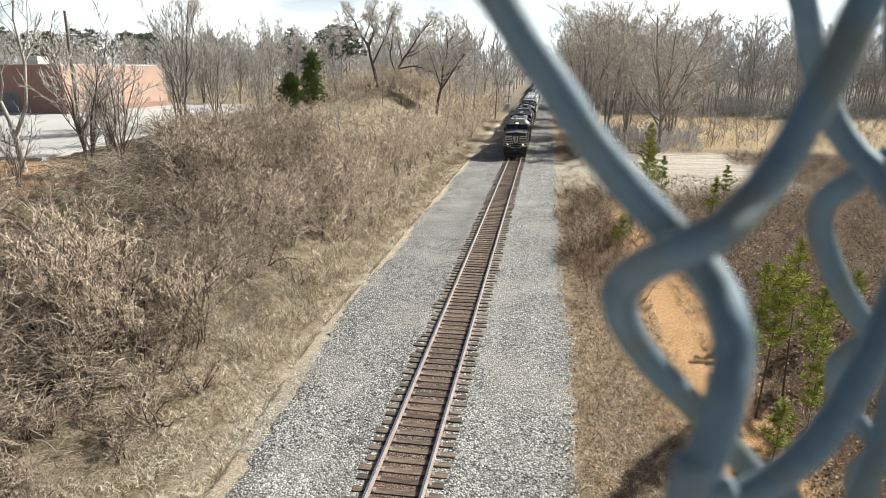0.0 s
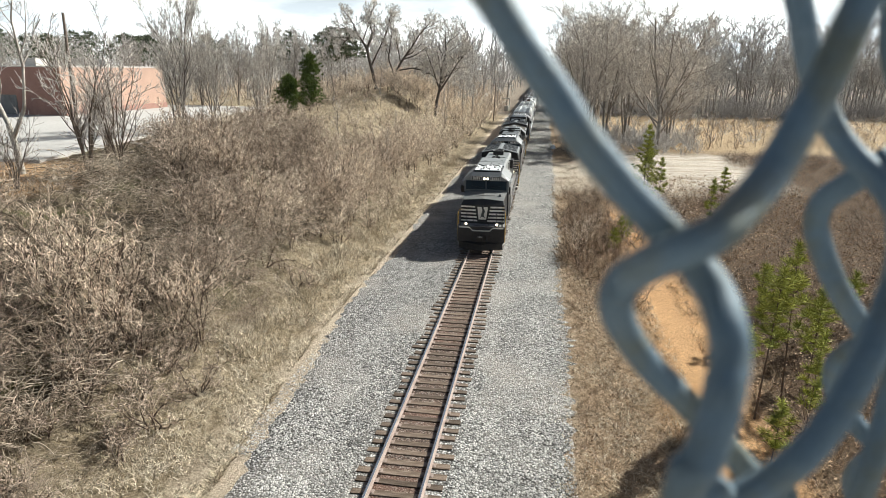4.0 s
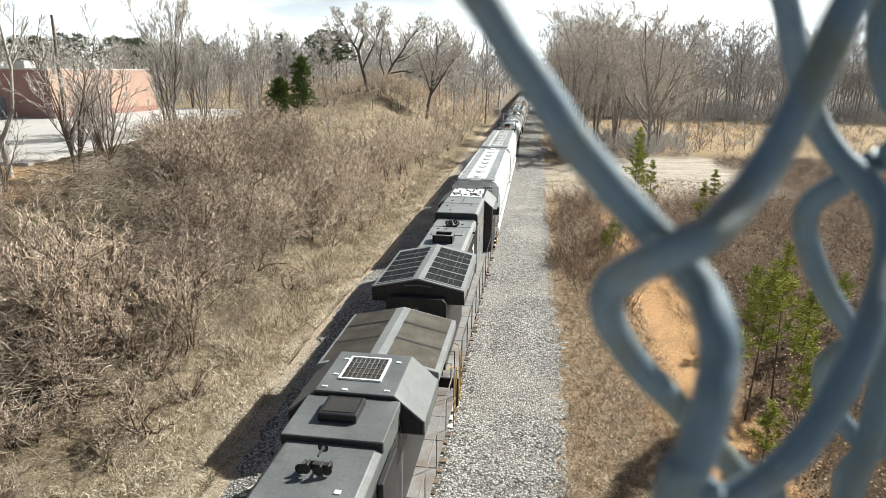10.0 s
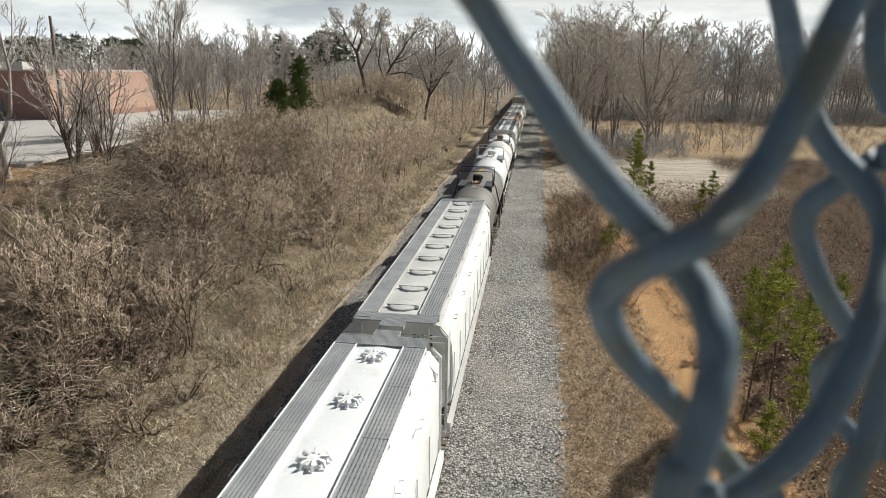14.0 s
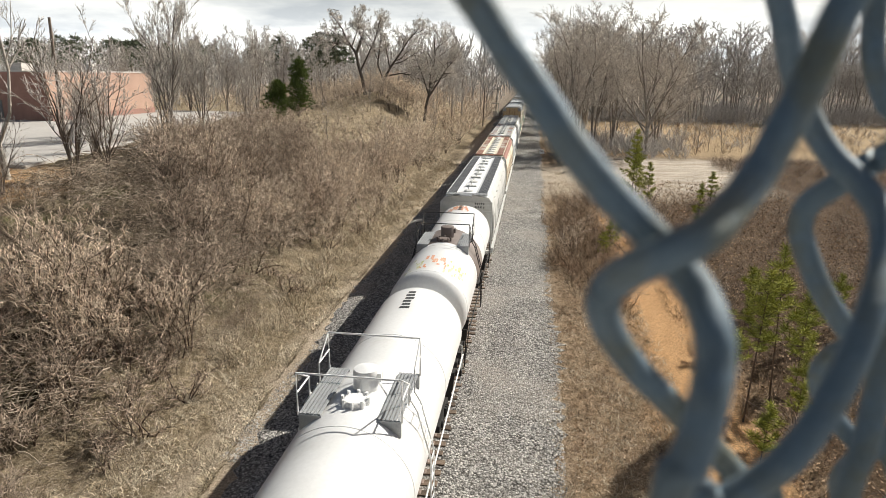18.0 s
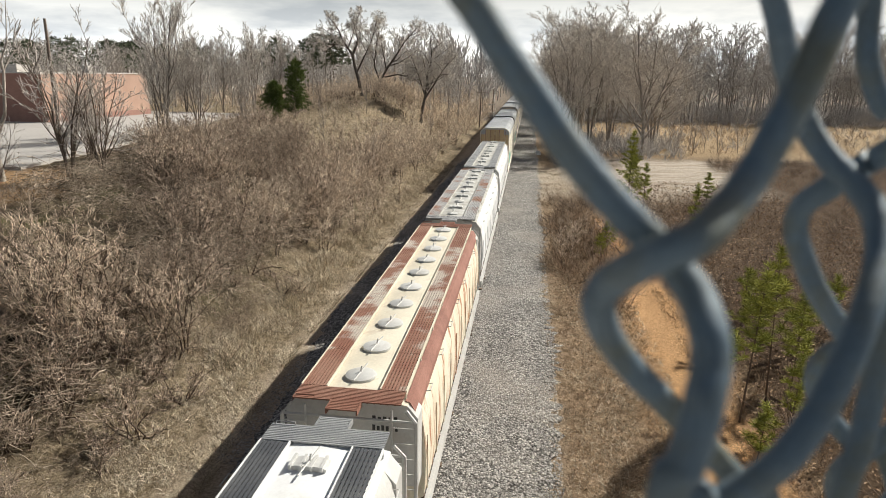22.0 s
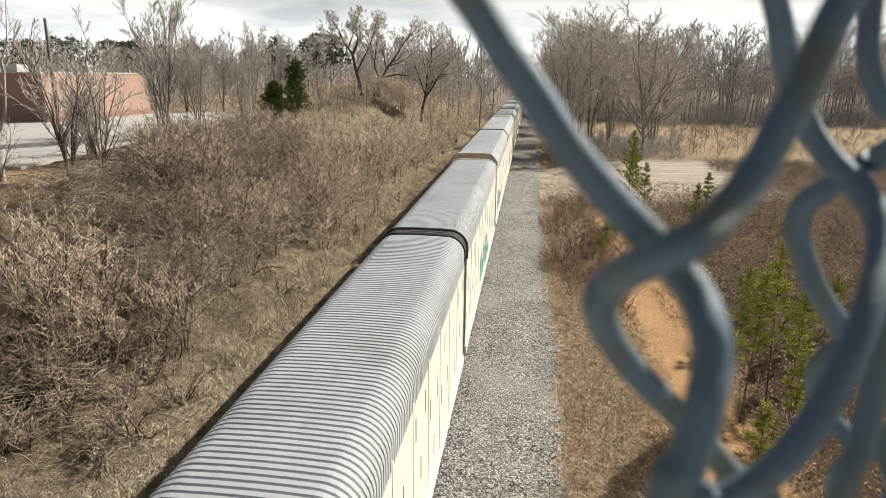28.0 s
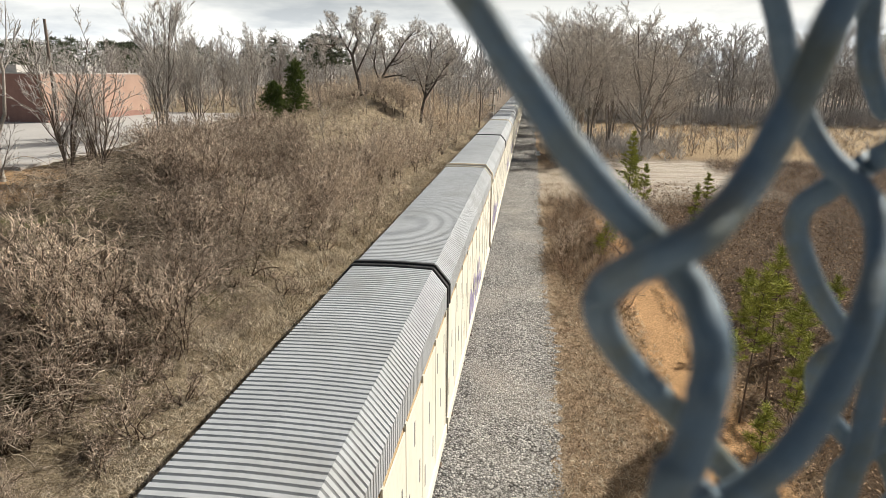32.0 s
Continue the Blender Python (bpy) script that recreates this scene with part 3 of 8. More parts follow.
def ground_sheet():
    xs = np.concatenate([[-4000, -2500, -1500, -900, -600, -400, -300, -220], np.arange(-160, -60, 8), np.arange(-60, -36, 2), np.arange(-36, 26, 0.5), np.arange(26, 60, 2), np.arange(60, 160, 8), [220, 300, 400, 600, 900, 1500, 2500, 4000]])
    ys = np.concatenate([[-400, -200, -100, -50, -25], np.arange(-10, 70, 0.5), np.arange(70, 150, 1.5), np.arange(150, 320, 6), [340, 370, 400, 450, 520, 600, 750, 950, 1300, 2000, 3000, 4500]])
    X, Y = np.meshgrid(xs, ys)
    Z = lie(X, Y)
    rng = np.random.default_rng(3)
    Z += rng.normal(0, 0.035, Z.shape) * (np.abs(X) > 6.5)
    n = len(xs)
    idx = np.arange(len(ys) - 1)[:, None] * n + np.arange(n - 1)[None, :]
    idx = idx.ravel()
    F = np.stack([idx, idx + 1, idx + n + 1, idx + n], 1)
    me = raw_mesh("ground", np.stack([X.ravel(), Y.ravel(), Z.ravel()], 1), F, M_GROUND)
    me.polygons.foreach_set("use_smooth", [True] * len(me.polygons))
    return tagged(new("ground", me), "dry winter ground of straw, clay and leaf litter", "ground", kind="structure")


ground_sheet()


def ballast_bed():
    """The stone bed: high under the ties, a flat maintenance strip on each side, ragged edges."""
    ys = np.concatenate([np.arange(-60, 4, 4.0), np.arange(4, 90, 0.3), np.arange(90, 420, 4.0)])
    rng = np.random.default_rng(5)
    V = []
    for y in ys:
        le = -5.55 + 1.5 * math.exp(-((y - 10) / 9.0) ** 2) + 0.25 * math.sin(y * 0.35) + rng.normal(0, 0.11)
        re = 4.55 + 0.18 * math.sin(y * 0.27 + 1) + rng.normal(0, 0.17)
        V += [(le - 0.5, y, -0.62), (le, y, -0.47), (le + 0.5, y, -0.40), (-3.0, y, -0.36), (-2.1, y, -0.33), (-1.62, y, -0.225), (-1.35, y, -0.215),
              (1.35, y, -0.215), (1.62, y, -0.225), (2.1, y, -0.33), (3.0, y, -0.36), (re - 0.5, y, -0.40), (re, y, -0.45), (re + 0.9, y, -0.60)]
    n = 14
    F = [(i * n + k, i * n + k + 1, (i + 1) * n + k + 1, (i + 1) * n + k) for i in range(len(ys) - 1) for k in range(n - 1)]
    bed = tagged(new("track_bed", raw_mesh("track_bed", V, F, M_BALLAST)), "pale grey crushed-stone railway ballast bed", "ballast", kind="structure")
    # fines and rust dust between the ties
    W, G = [], []
    for i, y in enumerate(ys):
        W += [(-0.70, y, -0.213), (-0.5, y, -0.207), (0.5, y, -0.207), (0.70, y, -0.213)]
    G = [(i * 4 + k, i * 4 + k + 1, (i + 1) * 4 + k + 1, (i + 1) * 4 + k) for i in range(len(ys) - 1) for k in range(3)]
    ob = tagged(new("track_fines", raw_mesh("track_fines", W, G, M_CESS)), "rust-stained brown fines between the ties", "ballast", kind="structure")
    return bed


ballast_bed()


def loose_stones():
    """Single stones lying on the bed where it is seen best."""
    rng = np.random.default_rng(11)
    n = 60000
    y = 11 + 105 * rng.random(n) ** 2.5
    side = rng.random(n) < 0.5
    x = np.where(side, 1.35 + rng.random(n) ** 0.9 * 3.7, -1.35 - rng.random(n) ** 0.9 * 4.3)
    far_left = x < -4.2
    x = np.where(far_left & (y < 16), -1.5 - rng.random(n) * 2.6, x)
    ax = np.abs(x)
    z = np.interp(ax, [0, 1.35, 1.62, 2.1, 3.0, 4.1, 5.2], [-0.215, -0.215, -0.225, -0.33, -0.36, -0.40, -0.45])
    base = np.array([(1, 0, 0), (0, 1, 0), (-1, 0, 0), (0, -1, 0), (0, 0, 1), (0, 0, -1)], float)
    r = 0.020 + 0.028 * rng.random(n) ** 1.3 + 0.0004 * np.maximum(y - 40, 0)
    V = base[None] * (0.7 + 0.6 * rng.random((n, 6, 1)))
    a = rng.random(n) * 6.28
    c, s = np.cos(a), np.sin(a)
    V = np.stack([V[..., 0] * c[:, None] - V[..., 1] * s[:, None], V[..., 0] * s[:, None] + V[..., 1] * c[:, None], V[..., 2] * 0.75], -1) * r[:, None, None]
    V += np.stack([x, y, z + 0.008], -1)[:, None, :]
    f = np.array([(0, 1, 4), (1, 2, 4), (2, 3, 4), (3, 0, 4)])
    F = f[None] + 6 * np.arange(n)[:, None, None]
    tagged(new("loose_ballast_stones", raw_mesh("loose_ballast_stones", V.reshape(-1, 3), F.reshape(-1, 3), M_STONES)), "angular grey ballast stones strewn beside the track", "stones", kind="stuff")


loose_stones()


# ---------------------------------------------------------------- track
def railway_track():
    track = thing("railway_track", "single railway track with rusty rails on weathered wooden ties", "track", kind="structure")
    prof = [(-0.075, -0.172), (0.075, -0.172), (0.07, -0.155), (0.012, -0.135), (0.010, -0.05), (0.034, -0.036), (0.036, -0.004), (-0.036, -0.004), (-0.034, -0.036), (-0.010, -0.05), (-0.012, -0.135), (-0.07, -0.155)]
    for s in (-1, 1):
        cx = s * 0.7525
        rail = part("rail", Shape().prism([(cx + x, z) for x, z in prof], -60, 420), M_RAIL, track)
        part("running_surface", Shape().prism([(cx + x, z) for x, z in ((-0.0365, -0.006), (0.0365, -0.006), (0.030, 0.0), (-0.030, 0.0))], -60, 420), M_RAILTOP, rail, "polished bright rail head")
    return track


TRACK = railway_track()


# ---------------------------------------------------------------- rolling stock
def wheel_shape(r):
    s = Shape()
    for x in (-1, 1):
        a = x * 0.70
        s.lathe([(a - x * 0.035, r + 0.025), (a, r + 0.028), (a + x * 0.012, r), (a + x * 0.10, r - 0.012), (a + x * 0.10, r * 0.80), (a + x * 0.05, r * 0.72), (a + x * 0.05, r * 0.30), (a + x * 0.12, r * 0.26), (a + x * 0.12, 0.06)], 20, axis="x")
    s.rod([(-0.95, 0, 0), (0.95, 0, 0)], 0.075, 8)
    # counter marks cast into the wheel plates
    for x in (-0.79, 0.79):
        for k in range(4):
            a = k * math.pi / 2
            s.box(x - 0.02, x + 0.02, 0.6 * r * math.cos(a) - 0.03, 0.6 * r * math.cos(a) + 0.03, 0.6 * r * math.sin(a) - 0.03, 0.6 * r * math.sin(a) + 0.03)
    return s


def truck(parent, y, axles, gap, r):
    """A bogie with its side frames, springs and wheelsets; the wheelsets turn."""
    half = gap * (axles - 1) / 2
    s = Shape()
    for x in (-1, 1):
        xa, xb = sorted((x * 0.98, x * 1.13))
        s.side_prism([(y - half - 0.38, r + 0.13), (y - half - 0.38, r - 0.10), (y - half + 0.32, r - 0.16), (y - 0.35, r - 0.28), (y + 0.35, r - 0.28), (y + half - 0.32, r - 0.16), (y + half + 0.38, r - 0.10), (y + half + 0.38, r + 0.13), (y + 0.4, r + 0.24), (y - 0.4, r + 0.24)], xa, xb)
        for k in range(axles):
            ya = y - half + k * gap
            s.lathe([(x * 1.13, 0.14), (x * 1.20, 0.13)], 10, (0, ya, r), "x")
        for dy in (-0.16, 0.0, 0.16):
            s.rod([(x * 1.16, y + dy, r - 0.24), (x * 1.16, y + dy, r + 0.16)], 0.055, 6)
    s.box(-0.98, 0.98, y - 0.22, y + 0.22, r + 0.02, r + 0.26)
    frame_part = part("truck", s, M_DARK, parent)
    for k in range(axles):
        w = part("wheelset", wheel_shape(r), M_WHEEL, frame_part)
        w.matrix_basis = pose(0, y - half + k * gap, r)
    return frame_part


def coupler(parent, y, way):
    s = Shape()
    s.box(-0.11, 0.11, min(y, y + way * 0.75), max(y, y + way * 0.75), 0.76, 0.98)
    s.box(-0.19, 0.15, min(y, y - way * 0.28), max(y, y - way * 0.28), 0.72, 1.02)
    s.rod([(0.3, y + way * 0.5, 0.9), (0.28, y, 0.55), (0.12, y - way * 0.35, 0.48)], 0.03, 6)
    return part("coupler", s, M_DARK, parent, bevel=0.02)


def bars(shape, x, y, z, w, h, n, along="x", thick=0.006, face=-1):
    """A line of writing that cannot be read: n upright bars."""
    step = w / n
    for k in range(n):
        a = -w / 2 + (k + 0.18) * step
        hh = h * (1.0, 0.82, 0.95, 0.88)[k % 4]
        if along == "x":
            shape.box(x + a, x + a + step * 0.62, min(y, y + face * thick), max(y, y + face * thick), z, z + hh)
        else:
            shape.box(min(x, x + face * thick), max(x, x + face * thick), y + a, y + a + step * 0.62, z, z + hh)


def numberboard(parent, cx, y, z, tilt):
    nb = part("number_board", Shape().box(-0.34, 0.34, -0.03, 0.03, -0.13, 0.13), M_BLACK, parent, "black number board with white strokes", bevel=0.02)
    nb.matrix_basis = pose(cx, y, z, 0, 0, tilt)
    rim = Shape()
    for a in ((-0.34, 0.34, 0.11, 0.13), (-0.34, 0.34, -0.13, -0.11)):
        rim.box(a[0], a[1], -0.038, -0.028, a[2], a[3])
    for a in (-0.34, 0.32):
        rim.box(a, a + 0.02, -0.038, -0.028, -0.12, 0.12)
    part("number_board_frame", rim, M_STRIPE, nb)
    s = Shape()
    bars(s, 0, -0.031, -0.085, 0.52, 0.17, 4)
    part("lettering_bar", s, M_STRIPE, nb)
    return nb


def locomotive(label, style, at):
    """Six-axle diesel with a wide nose; the cab end lies towards -y, the coupler face at y = 0, the rail heads at z = 0."""
    root = thing("locomotive", label, "locomotive", at, group="diesel locomotives of the train")
    # underframe, pilot and walkway
    s = Shape().box(-1.48, 1.48, 0.45, 21.2, 1.28, 1.52)
    s.box(-1.0, 1.0, 0.8, 21.4, 1.0, 1.3)
    part("underframe", s, M_BLACK, root, bevel=0.02)
    s = Shape()
    for a, b in ((6.1, 20.9),):
        for x in (-1, 1):
            x0, x1 = sorted((x * 0.98, x * 1.53))
            n = 12
            for k in range(n):
                s.box(x0, x1, a + (b - a) * k / n, a + (b - a) * (k + 1) / n - 0.03, 1.52, 1.56)
    s.box(-1.5, 1.5, 0.30, 2.0, 1.52, 1.56)
    s.box(-1.5, 1.5, 20.9, 21.4, 1.52, 1.56)
    pieces("walkway_plate", s, M_GREYWALK, root, "grey steel walkway plates along the hood")
    for y, w in ((0.30, 1), (21.3, -1)):
        s = Shape()
        s.prism([(-1.5, 1.52), (-1.5, 0.55), (-1.15, 0.20), (1.15, 0.20), (1.5, 0.55), (1.5, 1.52)][::-1], min(y, y - w * 0.12), max(y, y - w * 0.12))
        part("pilot", s, M_BLACK, root, "black end plate with a snow plough", bevel=0.02)
        s = Shape()
        s.add([(-1.35, y - w * 0.12, 0.55), (1.35, y - w * 0.12, 0.55), (1.42, y - w * 0.12, 0.10), (-1.42, y - w * 0.12, 0.10), (0, y - w * 0.55, 0.45), (0, y - w * 0.62, 0.10)], [(0, 4, 5, 3), (4, 1, 2, 5), (0, 1, 4), (3, 5, 2)])
        part("plough", s, M_DARK, root)
        coupler(root, y - w * 0.55, w)
        for x in (-1, 1):
            s = Shape()
            for k in range(4):
                s.box(min(x * 1.05, x * 1.5), max(x * 1.05, x * 1.5), min(y - w * 0.02, y + w * 0.38), max(y - w * 0.02, y + w * 0.38), 0.42 + k * 0.29, 0.45 + k * 0.29)
            pieces("corner_step", s, M_STRIPE if k % 2 else M_GREYWALK, root)
            s = Shape()
            s.rod([(x * 1.50, y + w * 0.02, 0.5), (x * 1.52, y + w * 0.02, 2.35), (x * 1.45, y + w * 0.30, 2.55), (x * 1.28, y + w * 0.55, 2.5)], 0.018, 6)
            s.rod([(x * 1.50, y + w * 0.42, 0.5), (x * 1.52, y + w * 0.42, 2.3)], 0.022, 6)
            part("end_handrail", s, M_YELLOW, root, "yellow grab rail at the steps")
            s = Shape().rod([(x * 0.95, y, 1.55), (x * 0.95, y, 2.45), (x * 1.35, y, 2.45), (x * 1.35, y, 1.55)], 0.018, 6)
            part("platform_rail", s, M_BLACK, root)
        s = Shape()
        for k in range(5):
            s.rod([(-0.55 + 0.27 * k, y - w * 0.15, 1.0), (-0.55 + 0.27 * k, y - w * 0.22, 0.62)], 0.025, 6)
        pieces("air_hose", s, M_DARK, root)
    # trucks and fuel tank
    truck(root, 5.1, 3, 1.95, 0.53)
    truck(root, 17.1, 3, 1.95, 0.53)
    s = Shape().prism([(-1.0, 1.2), (-1.38, 1.0), (-1.38, 0.62), (-1.05, 0.38), (1.05, 0.38), (1.38, 0.62), (1.38, 1.0), (1.0, 1.2)][::-1], 8.3, 13.9)
    part("fuel_tank", s, M_BLACK, root, bevel=0.03)
    # nose
    s = Shape()
    s.add([(-1.42, 1.05, 1.56), (1.42, 1.05, 1.56), (1.42, 1.05, 2.76), (-1.42, 1.05, 2.76),
           (-1.42, 3.4, 1.56), (1.42, 3.4, 1.56), (1.42, 3.4, 3.28), (-1.42, 3.4, 3.28),
           (-1.30, 1.30, 3.02), (1.30, 1.30, 3.02), (0, 1.14, 3.16), (0, 3.4, 3.46), (0, 0.95, 2.80), (0, 0.95, 1.56)],
          [(0, 13, 12, 3), (13, 1, 2, 12), (3, 12, 10, 8), (12, 2, 9, 10), (8, 10, 11, 7), (10, 9, 6, 11), (0, 3, 8, 7, 4), (1, 5, 6, 9, 2), (4, 7, 11, 6, 5), (0, 4, 5, 1, 13)])
    nose = part("nose", s, M_BLACK, root, "black short nose with white stripes", bevel=0.03)
    s = Shape()
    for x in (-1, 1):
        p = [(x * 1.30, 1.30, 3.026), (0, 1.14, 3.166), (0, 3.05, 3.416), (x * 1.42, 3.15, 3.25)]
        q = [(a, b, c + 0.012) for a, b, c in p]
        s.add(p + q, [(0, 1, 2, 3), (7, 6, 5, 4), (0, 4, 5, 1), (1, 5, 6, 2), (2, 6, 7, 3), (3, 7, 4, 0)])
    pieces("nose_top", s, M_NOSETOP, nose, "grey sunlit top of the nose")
    s = Shape()
    for k in range(5):
        z = 1.70 + k * 0.225
        for x in (-1, 1):
            x0 = 0.33 + 0.04 * k
            a = [(x * x0, 0.947 - 0.004 + 0.1 * x0 / 1.42, z), (x * 1.40, 1.05 - 0.004, z), (x * 1.40, 1.05 - 0.004, z + 0.105), (x * x0, 0.947 - 0.004 + 0.1 * x0 / 1.42, z + 0.105)]
            b = [(p[0], p[1] - 0.006, p[2]) for p in a]
            s.add(a + b, [(4, 5, 6, 7), (0, 1, 5, 4), (2, 3, 7, 6), (1, 2, 6, 5), (3, 0, 4, 7)])
    pieces("nose_stripe", s, M_STRIPE, nose, "five white stripes across the nose")
    s = Shape()
    s.add([(-0.34, 0.955, 2.66), (0.34, 0.955, 2.66), (0.24, 0.94, 1.84), (-0.24, 0.94, 1.84), (-0.34, 0.97, 2.66), (0.34, 0.97, 2.66), (0.24, 0.97, 1.84), (-0.24, 0.97, 1.84)], [(0, 1, 2, 3), (0, 4, 5, 1), (1, 5, 6, 2), (2, 6, 7, 3), (3, 7, 4, 0)])
    part("emblem_shield", s, M_STRIPE, nose, "white emblem plate")
    s = Shape()
    s.add([(x, y, z) for y in (0.932, 0.946) for x, z in ((-0.14, 1.94), (-0.02, 2.04), (0.16, 1.96), (0.08, 2.16), (0.16, 2.40), (0.06, 2.58), (-0.06, 2.28))], [tuple(range(7)), tuple(range(13, 6, -1))] + [(i, (i + 1) % 7, 7 + (i + 1) % 7, 7 + i) for i in range(7)])
    part("emblem_shape", s, M_BLACKINK, nose)
    s = Shape().rod([(-0.75, 1.45, 3.10), (-0.70, 1.75, 3.27), (0.70, 1.75, 3.27), (0.75, 1.45, 3.10)], 0.02, 6)
    s.box(0.95, 1.10, 2.0, 2.2, 3.16, 3.32)
    s.rod([(-1.0, 2.4, 3.22), (-0.9, 2.4, 3.36), (-0.5, 2.4, 3.40), (-0.45, 2.4, 3.33)], 0.018, 6)
    pieces("nose_grab_rail", s, M_GREYWALK, nose)
    # ditch lights and front platform rails
    for x in (-1, 1):
        s = Shape().box(x * 0.98 - 0.14, x * 0.98 + 0.14, 0.27, 0.47, 1.56, 1.80)
        hl = part("ditch_light", s, M_BLACK, root, bevel=0.02)
        part("lens", Shape().lathe([(0.25, 0.085), (0.265, 0.09)], 14, (x * 0.98, 0, 1.69)), M_LAMP, hl, "lit round lamp")
    s = Shape()
    s.rod([(-1.30, 0.22, 1.56), (-1.30, 0.22, 2.25), (-0.55, 0.22, 2.25), (-0.45, 0.22, 1.60), (0.45, 0.22, 1.60), (0.55, 0.22, 2.25), (1.30, 0.22, 2.25), (1.30, 0.22, 1.56)], 0.018, 6)
    part("front_hand_rail", s, M_BLACK, root)
    s = Shape()
    s.box(-1.42, -0.75, 0.12, 0.17, 1.46, 1.53)
    s.box(0.75, 1.42, 0.12, 0.17, 1.46, 1.53)
    s.add([(-0.75, 0.12, 1.46), (0.75, 0.12, 1.46), (0.55, 0.10, 1.26), (-0.55, 0.10, 1.26), (-0.75, 0.17, 1.53), (0.75, 0.17, 1.53), (0.55, 0.12, 1.34), (-0.55, 0.12, 1.34)], [(3, 2, 6, 7), (0, 3, 7, 4), (1, 5, 6, 2), (2, 3, 7, 6)])
    pieces("front_rail", s, M_STRIPE, root, "white edge bars of the front platform")
    # cab
    cab_out = [(-1.50, 1.56), (1.50, 1.56), (1.50, 4.05), (0.98, 4.50), (-0.98, 4.50), (-1.50, 4.05)]
    cab = part("cab", Shape().prism(cab_out, 3.42, 6.15), M_BLACK, root, "black cab with a wide windscreen", bevel=0.03)
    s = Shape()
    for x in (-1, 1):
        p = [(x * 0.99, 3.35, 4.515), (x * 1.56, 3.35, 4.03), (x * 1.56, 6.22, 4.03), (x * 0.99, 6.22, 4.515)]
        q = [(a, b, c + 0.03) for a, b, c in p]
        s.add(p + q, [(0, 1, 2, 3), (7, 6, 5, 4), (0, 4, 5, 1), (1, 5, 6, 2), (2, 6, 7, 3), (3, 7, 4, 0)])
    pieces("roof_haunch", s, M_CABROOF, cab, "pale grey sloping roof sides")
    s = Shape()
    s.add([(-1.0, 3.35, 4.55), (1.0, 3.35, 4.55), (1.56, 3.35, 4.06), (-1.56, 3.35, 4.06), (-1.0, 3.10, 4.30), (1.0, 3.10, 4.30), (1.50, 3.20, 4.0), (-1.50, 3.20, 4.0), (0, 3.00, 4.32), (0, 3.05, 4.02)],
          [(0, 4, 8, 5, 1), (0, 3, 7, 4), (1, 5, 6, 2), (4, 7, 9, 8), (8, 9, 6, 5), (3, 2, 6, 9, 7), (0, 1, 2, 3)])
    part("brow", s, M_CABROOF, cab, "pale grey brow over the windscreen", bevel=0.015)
    for x, tilt in ((-0.62, -5), (0.62, 5)):
        numberboard(cab, x, 3.045, 4.17, tilt)
    s = Shape().box(-0.23, 0.23, 2.92, 3.04, 4.05, 4.29)
    hl = part("headlight_box", s, M_BLACK, cab, bevel=0.02)
    for x in (-0.11, 0.11):
        part("lens", Shape().lathe([(2.905, 0.085), (2.925, 0.09)], 14, (x, 0, 4.17)), M_LAMP if style == "lead" else M_GLASSDARK, hl, "round headlamp")
    for x in (-1, 1):
        s = Shape()
        a, b = sorted((x * 0.06, x * 1.36))
        s.add([(x * 0.05, 3.02, 3.46), (x * 1.36, 3.11, 3.37), (x * 1.36, 3.22, 3.97), (x * 0.05, 3.13, 3.97)] + [(x * 0.05, 3.05, 3.46), (x * 1.36, 3.14, 3.37), (x * 1.36, 3.25, 3.97), (x * 0.05, 3.16, 3.97)],
              [(0, 1, 2, 3), (7, 6, 5, 4), (0, 4, 5, 1), (1, 5, 6, 2), (2, 6, 7, 3), (3, 7, 4, 0)])
        part("windscreen", s, M_GLASSDARK, cab, "dark tinted windscreen pane")
        s = Shape().rod([(x * 0.2, 3.02, 3.52), (x * 0.95, 3.06, 3.66)], 0.012, 5)
        part("wiper", s, M_DARK, cab)
        s = Shape().box(min(x * 1.50, x * 1.515), max(x * 1.50, x * 1.515), 3.75, 4.45, 3.1, 3.75)
        s.box(min(x * 1.50, x * 1.515), max(x * 1.50, x * 1.515), 4.6, 5.3, 3.1, 3.75)
        part("side_window", s, M_GLASSDARK, cab)
        s = Shape().box(min(x * 1.52, x * 1.74), max(x * 1.52, x * 1.61), 3.52, 3.57, 3.10, 3.55)
        part("mirror", s, M_DARK, cab)
        s = Shape().box(min(x * 1.50, x * 1.70), max(x * 1.50, x * 1.70), 3.7, 5.4, 3.80, 3.84)
        part("sun_visor", s, M_CABROOF, cab)
        s = Shape().rod([(x * 1.54, 3.6, 1.7), (x * 1.54, 3.6, 3.0)], 0.02, 6)
        s.rod([(x * 1.54, 5.9, 1.7), (x * 1.54, 5.9, 3.0)], 0.02, 6)
        pieces("cab_grab_rail", s, M_STRIPE, cab)
    s = Shape()
    s.add([(-1.5, 3.17, 3.26), (0, 3.075, 3.34), (1.5, 3.17, 3.26), (1.5, 3.30, 4.06), (0, 3.20, 4.06), (-1.5, 3.30, 4.06), (-1.5, 3.45, 3.26), (1.5, 3.45, 3.26), (1.5, 3.45, 4.06), (-1.5, 3.45, 4.06)],
          [(0, 1, 4, 5), (1, 2, 3, 4), (6, 9, 8, 7), (0, 5, 9, 6), (2, 7, 8, 3), (5, 4, 3, 8, 9), (0, 6, 7, 2, 1)])
    part("windscreen_frame", s, M_ROOFGREY, cab, "dark grey windscreen surround")
